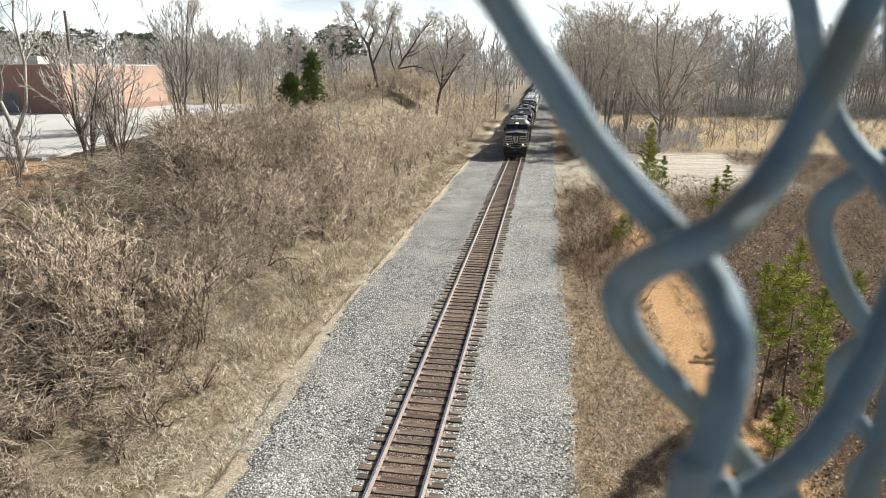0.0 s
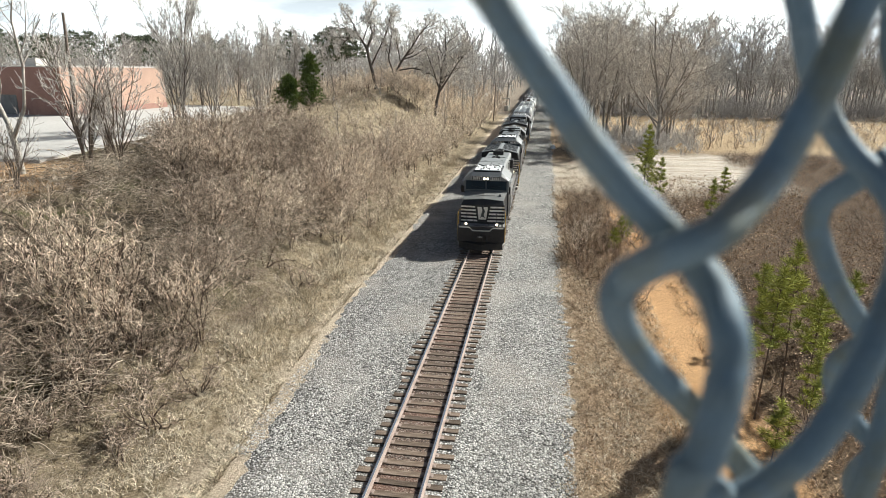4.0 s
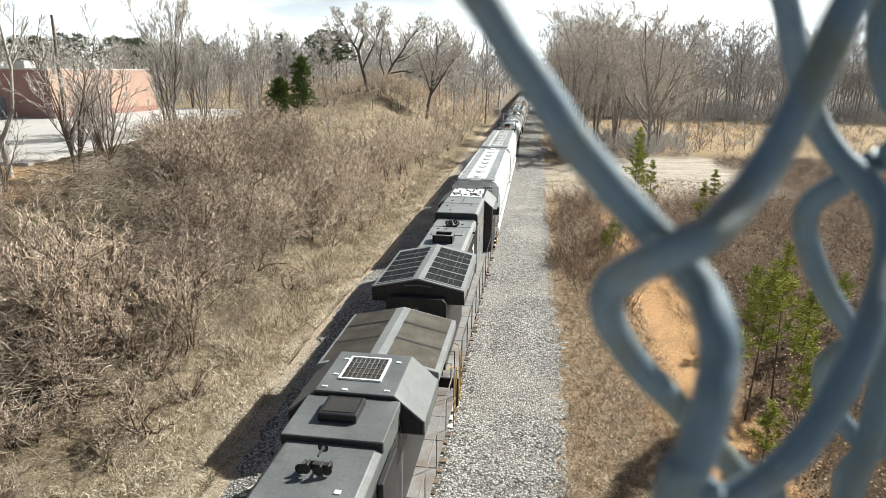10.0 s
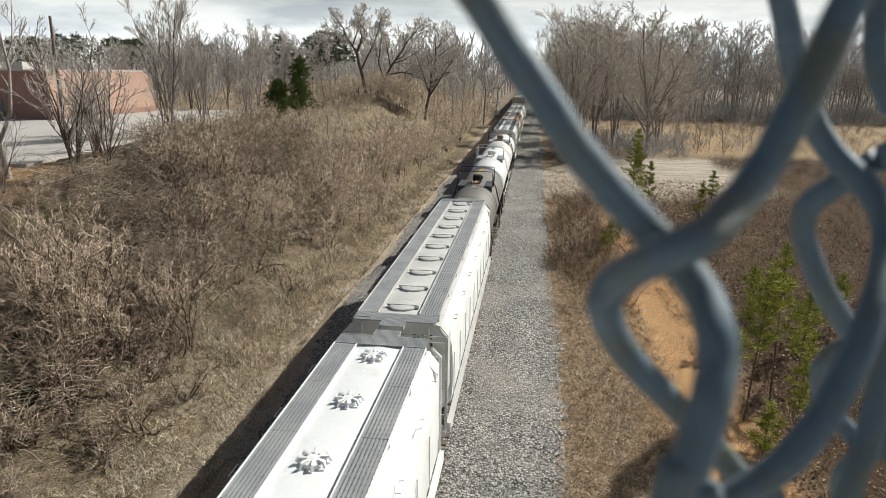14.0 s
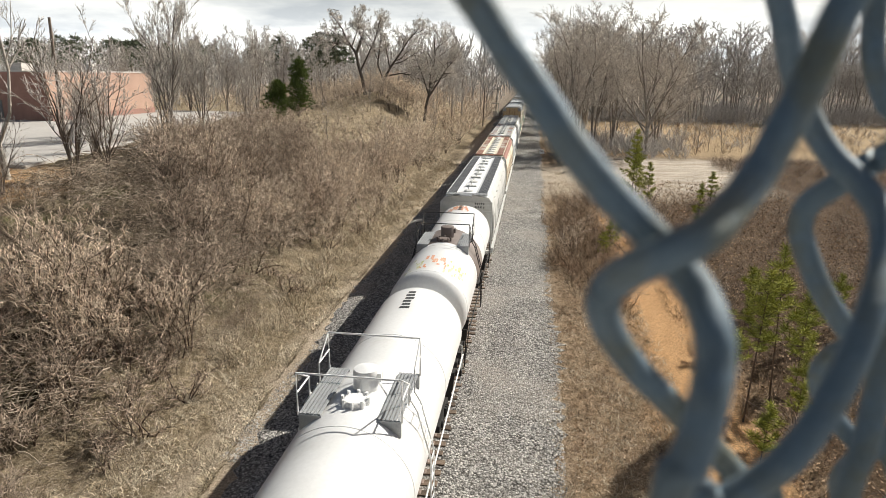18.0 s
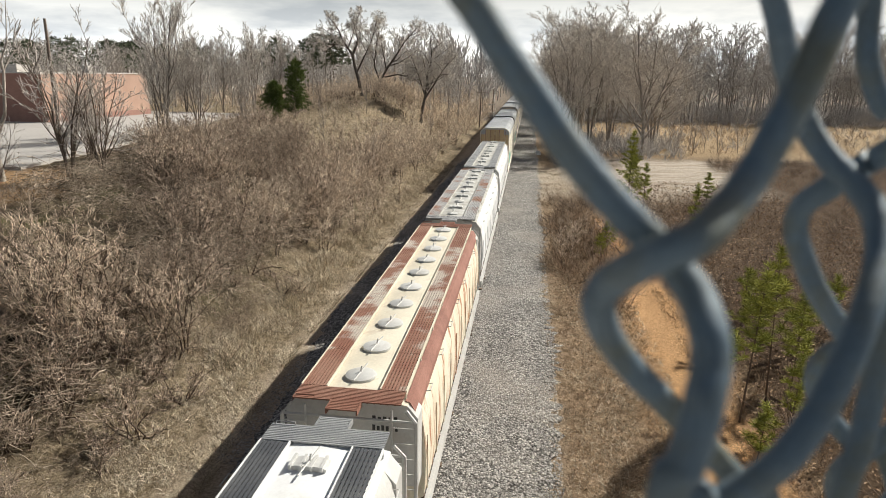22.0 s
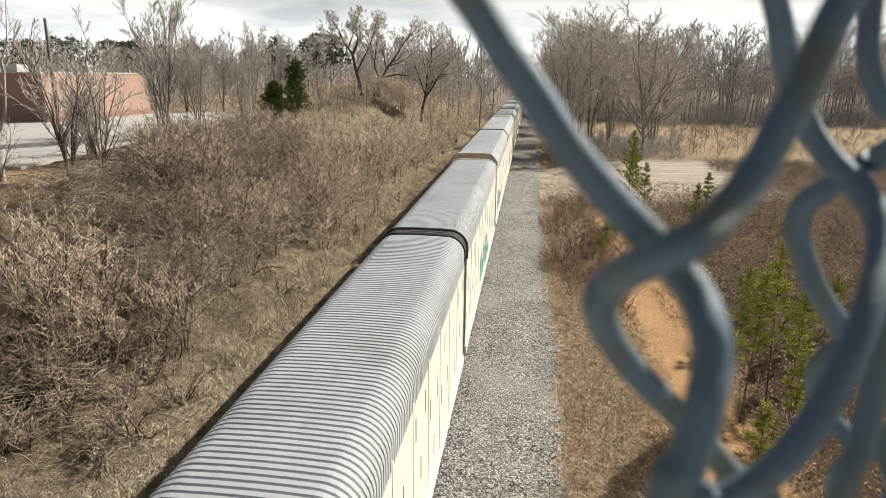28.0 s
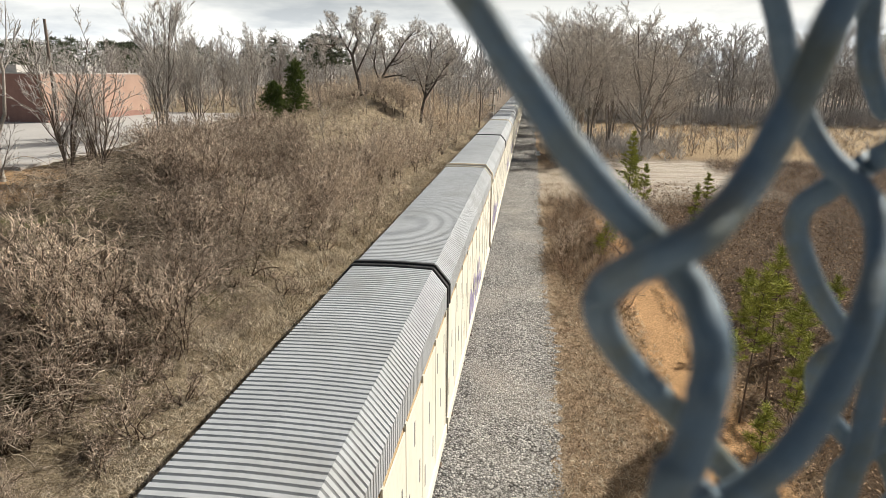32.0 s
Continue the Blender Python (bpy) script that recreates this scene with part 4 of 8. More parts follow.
    # two white equipment covers on the cab roof
    for y0, y1, bits in ((3.72, 5.0, 6), (5.18, 6.1, 4)):
        z = 4.50
        s = Shape().box(-0.86, 0.86, y0, y1, z, z + 0.13)
        cover = part("roof_cover", s, M_WHITE, cab, "white roof equipment cover with black fittings", bevel=0.015)
        s = Shape()
        s.box(-0.88, 0.88, y0 - 0.03, y0, z, z + 0.10)
        for k in range(bits):
            bx = -0.72 + 1.44 * k / (bits - 1)
            by = y0 + (0.22 if k % 2 else (y1 - y0) - 0.22)
            s.lathe([(z + 0.13, 0.05), (z + 0.20, 0.045)], 8, (bx, by, 0), "z")
        s.lathe([(z + 0.13, 0.10), (z + 0.16, 0.09)], 12, (0.05, (y0 + y1) / 2, 0), "z")
        if bits == 4:
            s.add([(-0.60, y0 + 0.2, z + 0.132), (-0.30, y1 - 0.15, z + 0.132), (-0.20, y1 - 0.15, z + 0.19), (-0.50, y0 + 0.2, z + 0.19)], [(0, 1, 2, 3)])
            s.rod([(-0.62, y0 + 0.62, z + 0.16), (-0.36, y0 + 0.22, z + 0.16)], 0.045, 6)
            s.rod([(0.36, y0 + 0.22, z + 0.16), (0.64, y0 + 0.60, z + 0.16)], 0.045, 6)
        else:
            s.box(-0.34, -0.26, y0 + 0.3, y1 - 0.2, z + 0.13, z + 0.17)
        pieces("roof_fitting", s, M_DARK, cover)
    # hoods: a low engine hood with soft shoulders, panel by panel
    hood_top = 4.36
    def hood(y0, y1, w, top, name, mat, label=""):
        c = 0.12
        return part(name, Shape().prism([(-w, 1.56), (w, 1.56), (w, top - c), (w - c, top), (-w + c, top), (-w, top - c)], y0, y1), mat, root, label, bevel=0.02)
    back = 20.9
    ta = 4.34 if style == "second" else 4.60
    he = 9.3 if style == "second" else 10.2
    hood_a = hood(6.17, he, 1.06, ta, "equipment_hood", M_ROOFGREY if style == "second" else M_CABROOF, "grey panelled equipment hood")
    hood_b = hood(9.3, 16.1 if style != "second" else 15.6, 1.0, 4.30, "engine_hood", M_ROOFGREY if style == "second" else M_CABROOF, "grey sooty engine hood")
    if style != "second":
        part("hood_step", Shape().box(-1.04, 1.04, he + 0.002, he + 0.04, 4.05, ta - 0.04), M_BLACK, hood_a, "black end of the raised hood")
    s = Shape()
    for y in ((6.9, 7.9, 8.9) if style == "second" else (7.9,)):
        s.box(-0.98, 0.98, y, y + 0.035, ta - 0.005, ta + 0.012)
    s.box(-0.02, 0.015, 6.3, 7.9, ta - 0.005, ta + 0.012)
    pieces("roof_seam", s, M_DARK, hood_a)
    s = Shape()
    for y in (10.6, 11.9):
        s.box(-0.9, 0.9, y, y + 0.03, 4.295, 4.312)
    pieces("roof_seam", s, M_DARK, hood_b)
    s = Shape().box(-0.80, 0.62, 9.7, 11.1, 4.30, 4.36) if style == 'second' else Shape().box(-0.7, 0.7, 12.6, 13.5, 4.30, 4.335)
    part("roof_hatch", s, M_ROOFGREY if style == "second" else M_CABROOF, hood_b, bevel=0.01)
    s = Shape()
    for y, x in ((7.2, 0.5), (8.2, -0.6), (8.5, 0.62), (9.6, 0.3), (11.3, -0.5), (12.3, 0.5)):
        top = ta if y < he - 0.15 else 4.30
        s.box(x, x + 0.11, y, y + 0.10, top - 0.002, top + 0.02)
    pieces("lifting_lug", s, M_WHITE if style == "second" else M_DARK, hood_a)
    for x in (-1, 1):
        s = Shape()
        for k in range(9):
            y = 9.5 + k * 0.66
            s.box(min(x * 1.0, x * 1.02), max(x * 1.0, x * 1.02), y, y + 0.60, 1.75, 3.85)
        pieces("hood_door", s, M_BLACK, hood_b, "black hood doors")
        s = Shape()
        for k in range(9):
            y = 9.55 + k * 0.66
            s.box(min(x * 1.02, x * 1.045), max(x * 1.02, x * 1.045), y + 0.02, y + 0.05, 2.5, 2.75)
        pieces("door_latch", s, M_GREYWALK, hood_b)
        s = Shape()
        bars(s, x * 1.021, 12.6, 2.5, 2.6, 0.95, 2, "y", 0.006, x)
        bars(s, x * 1.061 - x * 0.04, 12.6, 2.0, 2.6, 0.22, 9, "y", 0.006, x)
        part("lettering_bar", s, M_STRIPE, hood_b, "white block lettering turned to bars")
        s = Shape()
        for k in range(12):
            s.box(min(x * 1.06, x * 1.075), max(x * 1.06, x * 1.075), 6.5, 8.9, 2.9 + k * 0.085, 2.94 + k * 0.085)
        part("side_louvres", s, M_GREYWALK, hood_a)
        s = Shape()
        s.box(min(x * 1.02, x * 1.24), max(x * 1.02, x * 1.24), 14.2, 15.4, 3.2, 3.9) if style != "second" else s.box(min(x * 1.02, x * 1.14), max(x * 1.02, x * 1.14), 13.2, 14.4, 2.0, 3.9)
        part("air_intake_box", s, M_BLACK, hood_b, bevel=0.02)
        s = Shape()
        s.lathe([(4.10, 0.05), (4.18, 0.05)], 8, (x * 1.06, 10.4, 0), "z")
        s.lathe([(4.10, 0.05), (4.18, 0.05)], 8, (x * 1.06, 12.2, 0), "z")
        pieces("vent_cap", s, M_DARK, hood_b)
    # horns and exhaust
    yh = 11.9 if style != "second" else 13.0
    s = Shape()
    s.box(-0.26, 0.26, yh - 0.05, yh + 0.05, 4.30, 4.38)
    horns = part("air_horns", s, M_DARK, root, "black five-chime air horns")
    s = Shape()
    for dx, dy, dz, w in ((-0.24, 0.02, 0.06, -1), (-0.13, -0.05, 0.12, -1), (0.0, 0.0, 0.17, 1), (0.10, -0.03, 0.09, -1), (0.23, 0.03, 0.07, -1)):
        s.lathe([(yh + dy, 0.018), (yh + dy + w * 0.16, 0.025), (yh + dy + w * 0.25, 0.06), (yh + dy + w * 0.28, 0.105), (yh + dy + w * 0.285, 0.095)], 10, (dx, 0, 4.35 + dz), "y")
    pieces("horn_bell", s, M_DARK, horns)
    ye = 14.5
    if style != "second":
        s = Shape()
        for a in ((-0.42, 0.42, ye - 0.36, ye - 0.28), (-0.42, 0.42, ye + 0.28, ye + 0.36), (-0.42, -0.34, ye - 0.36, ye + 0.36), (0.34, 0.42, ye - 0.36, ye + 0.36)):
            s.box(*a, 4.28, 4.62)
        stack = pieces("exhaust_wall", s, M_BLACK, root, "black wall of the exhaust stack", bevel=0.015)[0]
        s = Shape()
        for a in ((-0.44, 0.44, ye - 0.38, ye - 0.28), (-0.44, 0.44, ye + 0.28, ye + 0.38), (-0.44, -0.34, ye - 0.28, ye + 0.28), (0.34, 0.44, ye - 0.28, ye + 0.28)):
            s.box(*a, 4.62, 4.65)
        part("stack_rim", s, M_GREYWALK, stack, "dusty brown rim of the stack")
        part("stack_throat", Shape().box(-0.36, 0.36, ye - 0.30, ye + 0.30, 4.29, 4.40), M_DARK, stack)
        # radiator wings: a low gable wider than the hood
        w0, w1 = 16.15, 20.55
        hood(16.1, back, 1.0, 4.05, "radiator_hood", M_BLACK, "black radiator compartment")
        gable = [(-1.54, 3.92), (1.54, 3.92), (1.54, 4.28), (0.0, 4.62), (-1.54, 4.28)]
        s = Shape().prism(gable, w0, w1)
        wing = part("radiator_housing", s, M_CABROOF, root, "gabled grey radiator housing", bevel=0.015)
        face = [(-1.545, 3.78), (1.545, 3.78), (1.545, 4.23), (0, 4.57), (-1.545, 4.23)]
        s = Shape().prism(face, w0 - 0.03, w0 - 0.002)
        s.prism(face, w1 + 0.002, w1 + 0.03)
        pieces("wing_end", s, M_DARK, wing, "black wing end")
        s = Shape().rod([(-0.45, w0 - 0.05, 4.36), (0.0, w0 - 0.05, 4.40), (0.45, w0 - 0.05, 4.36)], 0.015, 6)
        s.rod([(-0.45, w1 + 0.05, 4.36), (0.0, w1 + 0.05, 4.40), (0.45, w1 + 0.05, 4.36)], 0.015, 6)
        part("wing_grab_rail", s, M_GREYWALK, wing)
        for x in (-1, 1):
            ux, uz = 1.54 * x, -0.34
            def on(u, y, lift):
                return (x * 0.0 + ux * u, y, 4.62 + uz * u + lift)
            s = Shape()
            a, b, c, d = on(0.12, w0 + 0.35, 0.012), on(0.93, w0 + 0.35, 0.012), on(0.93, w1 - 0.15, 0.012), on(0.12, w1 - 0.15, 0.012)
            s.add([a, b, c, d] + [(p[0], p[1], p[2] - 0.02) for p in (a, b, c, d)], [(0, 1, 2, 3), (0, 4, 5, 1), (1, 5, 6, 2), (2, 6, 7, 3), (3, 7, 4, 0)])
            screen = part("radiator_screen", s, M_SCREEN, wing, "dark radiator core behind a wire screen")
            s = Shape()
            for k in range(0, 13, 2):
                y = w0 + 0.35 + (w1 - w0 - 0.5) * k / 12
                wd = 0.026 if k in (0, 4, 8, 12) else (0.012 if k in (2, 6, 10) else 0.004)
                p = [on(0.12, y - wd, 0.028), on(0.93, y - wd, 0.028), on(0.93, y + wd, 0.028), on(0.12, y + wd, 0.028)]
                s.add(p + [(q[0], q[1], q[2] - 0.015) for q in p], [(0, 1, 2, 3), (0, 4, 5, 1), (2, 6, 7, 3)])
            for k in (0, 2, 3, 5, 6, 8):
                u = 0.12 + 0.81 * k / 8
                hw = 0.007 if k in (0, 8) else 0.0017
                p = [on(u - hw, w0 + 0.35, 0.026), on(u + hw, w0 + 0.35, 0.026), on(u + hw, w1 - 0.15, 0.026), on(u - hw, w1 - 0.15, 0.026)]
                s.add(p, [(0, 1, 2, 3)])
            pieces("screen_bar", s, M_BARGREY, screen)
    else:
        # second pattern: a raised inverter section, then slatted radiators
        hood(15.6, back, 1.0, 3.9, "radiator_hood", M_BLACK, "black radiator compartment")
        s = Shape().prism([(-1.54, 3.62), (1.54, 3.62), (1.54, 3.95), (0.88, 4.52), (-0.88, 4.52), (-1.54, 3.95)], 15.35, 17.35)
        mid = part("blower_housing", s, M_ROOFGREY, root, "grey flared housing with a square grille", bevel=0.02)
        s = Shape().box(-0.48, 0.40, 15.95, 17.0, 4.52, 4.535)
        g = part("roof_grille", s, M_DARK, mid, "black square grille in a pale frame")
        s = Shape()
        for k in range(9):
            s.box(-0.48 + 0.11 * k - 0.006, -0.48 + 0.11 * k + 0.006, 15.95, 17.0, 4.535, 4.55)
        for k in range(3):
            s.box(-0.48, 0.40, 16.2 + 0.26 * k, 16.215 + 0.26 * k, 4.535, 4.552)
        pieces("grille_bar", s, M_GREYWALK, g)
        s = Shape()
        for q in ((-0.53, 0.45, 15.90, 15.95), (-0.53, 0.45, 17.0, 17.05), (-0.53, -0.48, 15.95, 17.0), (0.40, 0.45, 15.95, 17.0)):
            s.box(*q, 4.52, 4.56)
        pieces("grille_frame", s, M_WHITE, g)
        s = Shape()
        for x, y in ((-0.78, 15.5), (0.62, 15.5), (-0.70, 16.1), (0.58, 16.9), (-0.68, 16.9), (-0.3, 15.42)):
            s.box(x, x + 0.12, y, y + 0.06, 4.52, 4.54)
        pieces("lifting_lug", s, M_WHITE, mid)
        s = Shape().prism([(-1.50, 3.66), (1.50, 3.66), (1.50, 3.92), (0.86, 4.48), (-0.86, 4.48), (-1.50, 3.92)], 15.335, 15.348)
        part("housing_end", s, M_BLACK, mid)
        plate = part("raised_hood_plate", Shape().box(-1.02, 1.02, 13.75, 15.33, 4.18, 4.42), M_ROOFGREY, root, "raised grey hood section", bevel=0.02)
        part("plate_front", Shape().box(-1.0, 1.0, 13.735, 13.748, 4.20, 4.40), M_BLACK, plate)
        ex = part("exhaust_stack", Shape().box(-0.46, 0.34, 14.3, 15.05, 4.42, 4.60), M_BLACK, root, "low black exhaust box", bevel=0.03)
        part("stack_throat", Shape().box(-0.38, 0.26, 14.4, 14.95, 4.60, 4.612), M_DARK, ex)
        gable = [(-1.54, 3.85), (1.54, 3.85), (1.54, 4.12), (0.0, 4.46), (-1.54, 4.12)]
        wing = part("radiator_housing", Shape().prism(gable, 17.36, 20.75), M_CABROOF, root, "gabled radiator housing", bevel=0.015)
        for x in (-1, 1):
            s = Shape()
            for k in range(34):
                y = 17.5 + k * 0.093
                z0, z1 = 4.46 - 0.34 * 0.14 + 0.008, 4.46 - 0.34 * 0.93 + 0.008
                p = [(x * 1.54 * 0.14, y, z0), (x * 1.54 * 0.93, y, z1), (x * 1.54 * 0.93, y + 0.055, z1 + 0.03), (x * 1.54 * 0.14, y + 0.055, z0 + 0.03)]
                s.add(p + [(a, b, c - 0.012) for a, b, c in p], [(0, 1, 2, 3), (4, 7, 6, 5), (0, 4, 5, 1), (2, 6, 7, 3), (1, 5, 6, 2), (3, 7, 4, 0)])
            pieces("radiator_slat", s, M_SCREENRUST, wing, "rust-brown radiator slats")
            s = Shape()
            for y in (18.5, 19.6):
                p = [(x * 1.54 * 0.14, y, 4.46 - 0.048 + 0.046), (x * 1.54 * 0.93, y, 4.46 - 0.316 + 0.046), (x * 1.54 * 0.93, y + 0.1, 4.46 - 0.316 + 0.046), (x * 1.54 * 0.14, y + 0.1, 4.46 - 0.048 + 0.046)]
                s.add(p, [(0, 1, 2, 3)])
            pieces("slat_cross_bar", s, M_DARK, wing)
    s = Shape()
    bars(s, -0.55, back + 0.002, 3.15, 0.7, 0.26, 4, "x", 0.008, 1)
    bars(s, 0.55, back + 0.002, 3.15, 0.7, 0.26, 4, "x", 0.008, 1)
    part("lettering_bar", s, M_STRIPE, root, "white number turned to bars")
    s = Shape().lathe([(back, 0.10), (back + 0.06, 0.09)], 12, (0, 0, 3.62))
    s.lathe([(back, 0.10), (back + 0.06, 0.09)], 12, (0, 0, 3.40))
    pieces("rear_headlight", s, M_GREYWALK, root)
    # side handrails
    for x in (-1, 1):
        s = Shape()
        n = 9
        for k in range(n):
            y = 6.9 + (20.7 - 6.9) * k / (n - 1)
            s.rod([(x * 1.52, y, 1.3), (x * 1.52, y, 2.58)], 0.017, 5)
        s.rod([(x * 1.52, 6.5, 1.9), (x * 1.52, 6.9, 2.58), (x * 1.52, 20.7, 2.58)], 0.017, 5)
        s.rod([(x * 1.10, 6.3, 3.4), (x * 1.45, 6.45, 2.5), (x * 1.52, 6.9, 2.0)], 0.017, 5)
        part("side_handrail", s, M_GREYWALK if style == "second" else M_BLACK, root)
    return root


def covered_hopper(label, at, length, hatch, hatches, roof_mat, side_mat, board_mat, end_mat, width=1.5, bars_at="x", ladder=True, saddle=False):
    """Covered hopper with its -y end at y = 0 (coupler face)."""
    root = thing("covered_hopper", label, "freight car", at, group="covered hoppers of the train")
    a, b = 0.5, length - 0.5
    body_out = [(-0.9, 1.15), (0.9, 1.15), (width + 0.02, 1.75), (width + 0.08, 2.6), (width + 0.03, 3.5), (width - 0.10, 4.08), (width - 0.24, 4.32), (0.62, 4.46), (0, 4.50), (-0.62, 4.46), (-width + 0.24, 4.32), (-width + 0.10, 4.08), (-width - 0.03, 3.5), (-width - 0.08, 2.6), (-width - 0.02, 1.75)]
    ins = 0.9
    body = part("body", Shape().prism(body_out, a + ins, b - ins), side_mat, root, smooth=40)
    s = Shape()
    roof = [(width - 0.24, 4.325), (0.62, 4.465), (0, 4.505), (-0.62, 4.465), (-width + 0.24, 4.325)]
    up = [(x, z + 0.018) for x, z in roof]
    part("roof", s.prism(roof[::-1] + up, a + 0.35, b - 0.35), roof_mat, body, smooth=40)
    if hatch == "round_rust":
        for x in (-1, 1):
            eave = [(1.175, 4.365), (1.275, 4.335), (1.40, 4.10), (1.425, 3.98), (1.44, 3.98), (1.42, 4.11), (1.29, 4.36), (1.175, 4.385)]
            part("eave_band", Shape().prism([(x * p, z) for p, z in eave], a + 0.5, b - 0.5), M_RUSTEAVE, body, "red-brown band along the eave")
    # end sheets, upright at the top, with a sloped hopper sheet below
    for y, w in ((a, 1), (b, -1)):
        s = Shape()
        out = [(-width + 0.02, 2.35), (width - 0.02, 2.35), (width - 0.02, 4.05), (width - 0.24, 4.32), (0, 4.50), (-width + 0.24, 4.32), (-width + 0.02, 4.05)]
        s.prism(out, min(y + w * 0.38, y + w * 0.93), max(y + w * 0.38, y + w * 0.93))
        s.add([(-1.2, y + w * 0.45, 2.40), (1.2, y + w * 0.45, 2.40), (1.2, y + w * 2.6, 1.15), (-1.2, y + w * 2.6, 1.15), (-1.2, y + w * 0.55, 2.40), (1.2, y + w * 0.55, 2.40), (1.2, y + w * 2.7, 1.15), (-1.2, y + w * 2.7, 1.15)], [(0, 1, 2, 3), (7, 6, 5, 4), (0, 4, 5, 1), (1, 5, 6, 2), (3, 2, 6, 7), (0, 3, 7, 4)])
        end = part("end_sheet", s, end_mat, root, bevel=0.015)
        s = Shape()
        for x in (-1, 1):
            s.rod([(x * (width - 0.03), y + w * 0.12, 1.1), (x * (width - 0.03), y + w * 0.12, 4.1), (x * (width - 0.24), y + w * 0.15, 4.34)], 0.045, 6)
            s.rod([(x * (width - 0.55), y + w * 0.12, 1.1), (x * (width - 0.55), y + w * 0.12, 4.36)], 0.03, 6)
            for k in range(8):
                z = 1.35 + k * 0.37
                s.rod([(x * (width - 0.03), y + w * 0.12, z), (x * (width - 0.55), y + w * 0.12, z)], 0.014, 5)
        s.rod([(-width + 0.03, y + w * 0.12, 4.10), (width - 0.03, y + w * 0.12, 4.10)], 0.03, 6)
        s.box(-width + 0.03, width - 0.03, min(y, y + w * 0.3), max(y, y + w * 0.3), 1.05, 1.25)
        s.box(-0.3, 0.3, min(y, y + w * 3.0), max(y, y + w * 3.0), 0.85, 1.10)
        part("end_ladder", s, end_mat, root, "corner posts with ladder rungs")
        s = Shape()
        bars(s, 0.75, y + w * 0.378, 3.92, 0.6, 0.13, 5, "x", 0.008, -w)
        bars(s, 0.75, y + w * 0.378, 3.70, 0.6, 0.13, 6, "x", 0.008, -w)
        part("lettering_bar", s, M_BLACKINK, end, "small black stencilled bars")
        s = Shape().box(-0.3, 0.1, min(y + w * 0.30, y + w * 0.06), max(y + w * 0.30, y + w * 0.06), 1.25, 1.75)
        s.rod([(-0.6, y + w * 0.2, 2.0), (-0.2, y + w * 0.2, 2.0)], 0.22, 12)
        part("brake_gear", s, M_DARK, root)
        coupler(root, y - w * 0.6, w)
    # running boards: two long gratings and a platform across each end
    for x in (-1, 1):
        s = Shape()
        x0, x1 = sorted((x * 0.62, x * 1.16))
        n = 8
        y0, y1 = a + 0.62, b - 0.62
        for k in range(n):
            ya, yb = y0 + (y1 - y0) * k / n, y0 + (y1 - y0) * (k + 1) / n - 0.02
            for j in range(7):
                xa = x0 + (x1 - x0) * j / 7
                s.box(xa, xa + (x1 - x0) / 7 - 0.022, ya, yb, 4.520, 4.555)
            m = int((yb - ya) / 0.16)
            for j in range(m):
                yy = ya + (yb - ya) * j / m
                s.box(x0, x1, yy, yy + 0.03, 4.515, 4.545)
        walkp = part("running_board", s, board_mat, root, "long slotted roof walkway")
        s = Shape()
        for k in range(9):
            y = y0 + (y1 - y0) * k / 8
            s.box(x0 - 0.03, x1 + 0.03, y - 0.03, y + 0.03, 4.38, 4.52)
        s.box(x0 - 0.03, x0 - 0.005, y0, y1, 4.50, 4.575)
        s.box(x1 + 0.005, x1 + 0.03, y0, y1, 4.50, 4.575)
        pieces("walkway_bearer", s, roof_mat, walkp)
        # grab handles along the side
        s = Shape()
        for k in range(8):
            y = y0 + 0.9 + (y1 - y0 - 1.8) * k / 7
            xs = x * (width - 0.02)
            s.rod([(xs, y, 4.12), (xs + x * 0.10, y, 4.14), (xs + x * 0.10, y + 0.36, 4.14), (xs, y + 0.36, 4.12)], 0.012, 5)
        pieces("side_grab", s, end_mat, root)
        s = Shape()
        for k in range(11):
            y = a + 1.0 + (b - a - 2.0) * k / 10
            s.box(min(x * (width + 0.075), x * (width + 0.10)), max(x * (width + 0.075), x * (width + 0.10)), y, y + 0.04, 1.9, 3.3)
        pieces("side_rib", s, side_mat, root)
        s = Shape().box(min(x * (width - 0.02), x * (width + 0.10)), max(x * (width - 0.02), x * (width + 0.10)), a + 0.2, b - 0.2, 1.12, 1.42)
        part("side_sill", s, end_mat, root)
    for y, w in ((a, 1), (b, -1)):
        s = Shape()
        y0, y1 = sorted((y + w * 0.02, y + w * 0.60))
        for j in range(10):
            ya = y0 + (y1 - y0) * j / 10
            s.box(-1.18, 1.18, ya, ya + (y1 - y0) / 10 - 0.02, 4.53, 4.56)
        for j in range(16):
            xa = -1.18 + 2.36 * j / 16
            s.box(xa, xa + 0.03, y0, y1, 4.52, 4.55)
        y2, y3 = sorted((y - w * 0.35, y + w * 0.02))
        for j in range(6):
            ya = y2 + (y3 - y2) * j / 6
            s.box(-0.32, 0.32, ya, ya + (y3 - y2) / 6 - 0.02, 4.53, 4.56)
        s.box(-0.34, -0.31, y2, y3, 4.44, 4.56)
        s.box(0.31, 0.34, y2, y3, 4.44, 4.56)
        s.rod([(-1.1, y + w * 0.05, 4.56), (-1.1, y + w * 0.05, 4.62), (-0.7, y + w * 0.05, 4.62), (-0.7, y + w * 0.05, 4.56)], 0.012, 5)
        part("end_platform", s, M_GRATE if board_mat is M_GRATEDARK else board_mat, root, "slotted crossover platform at the car end")
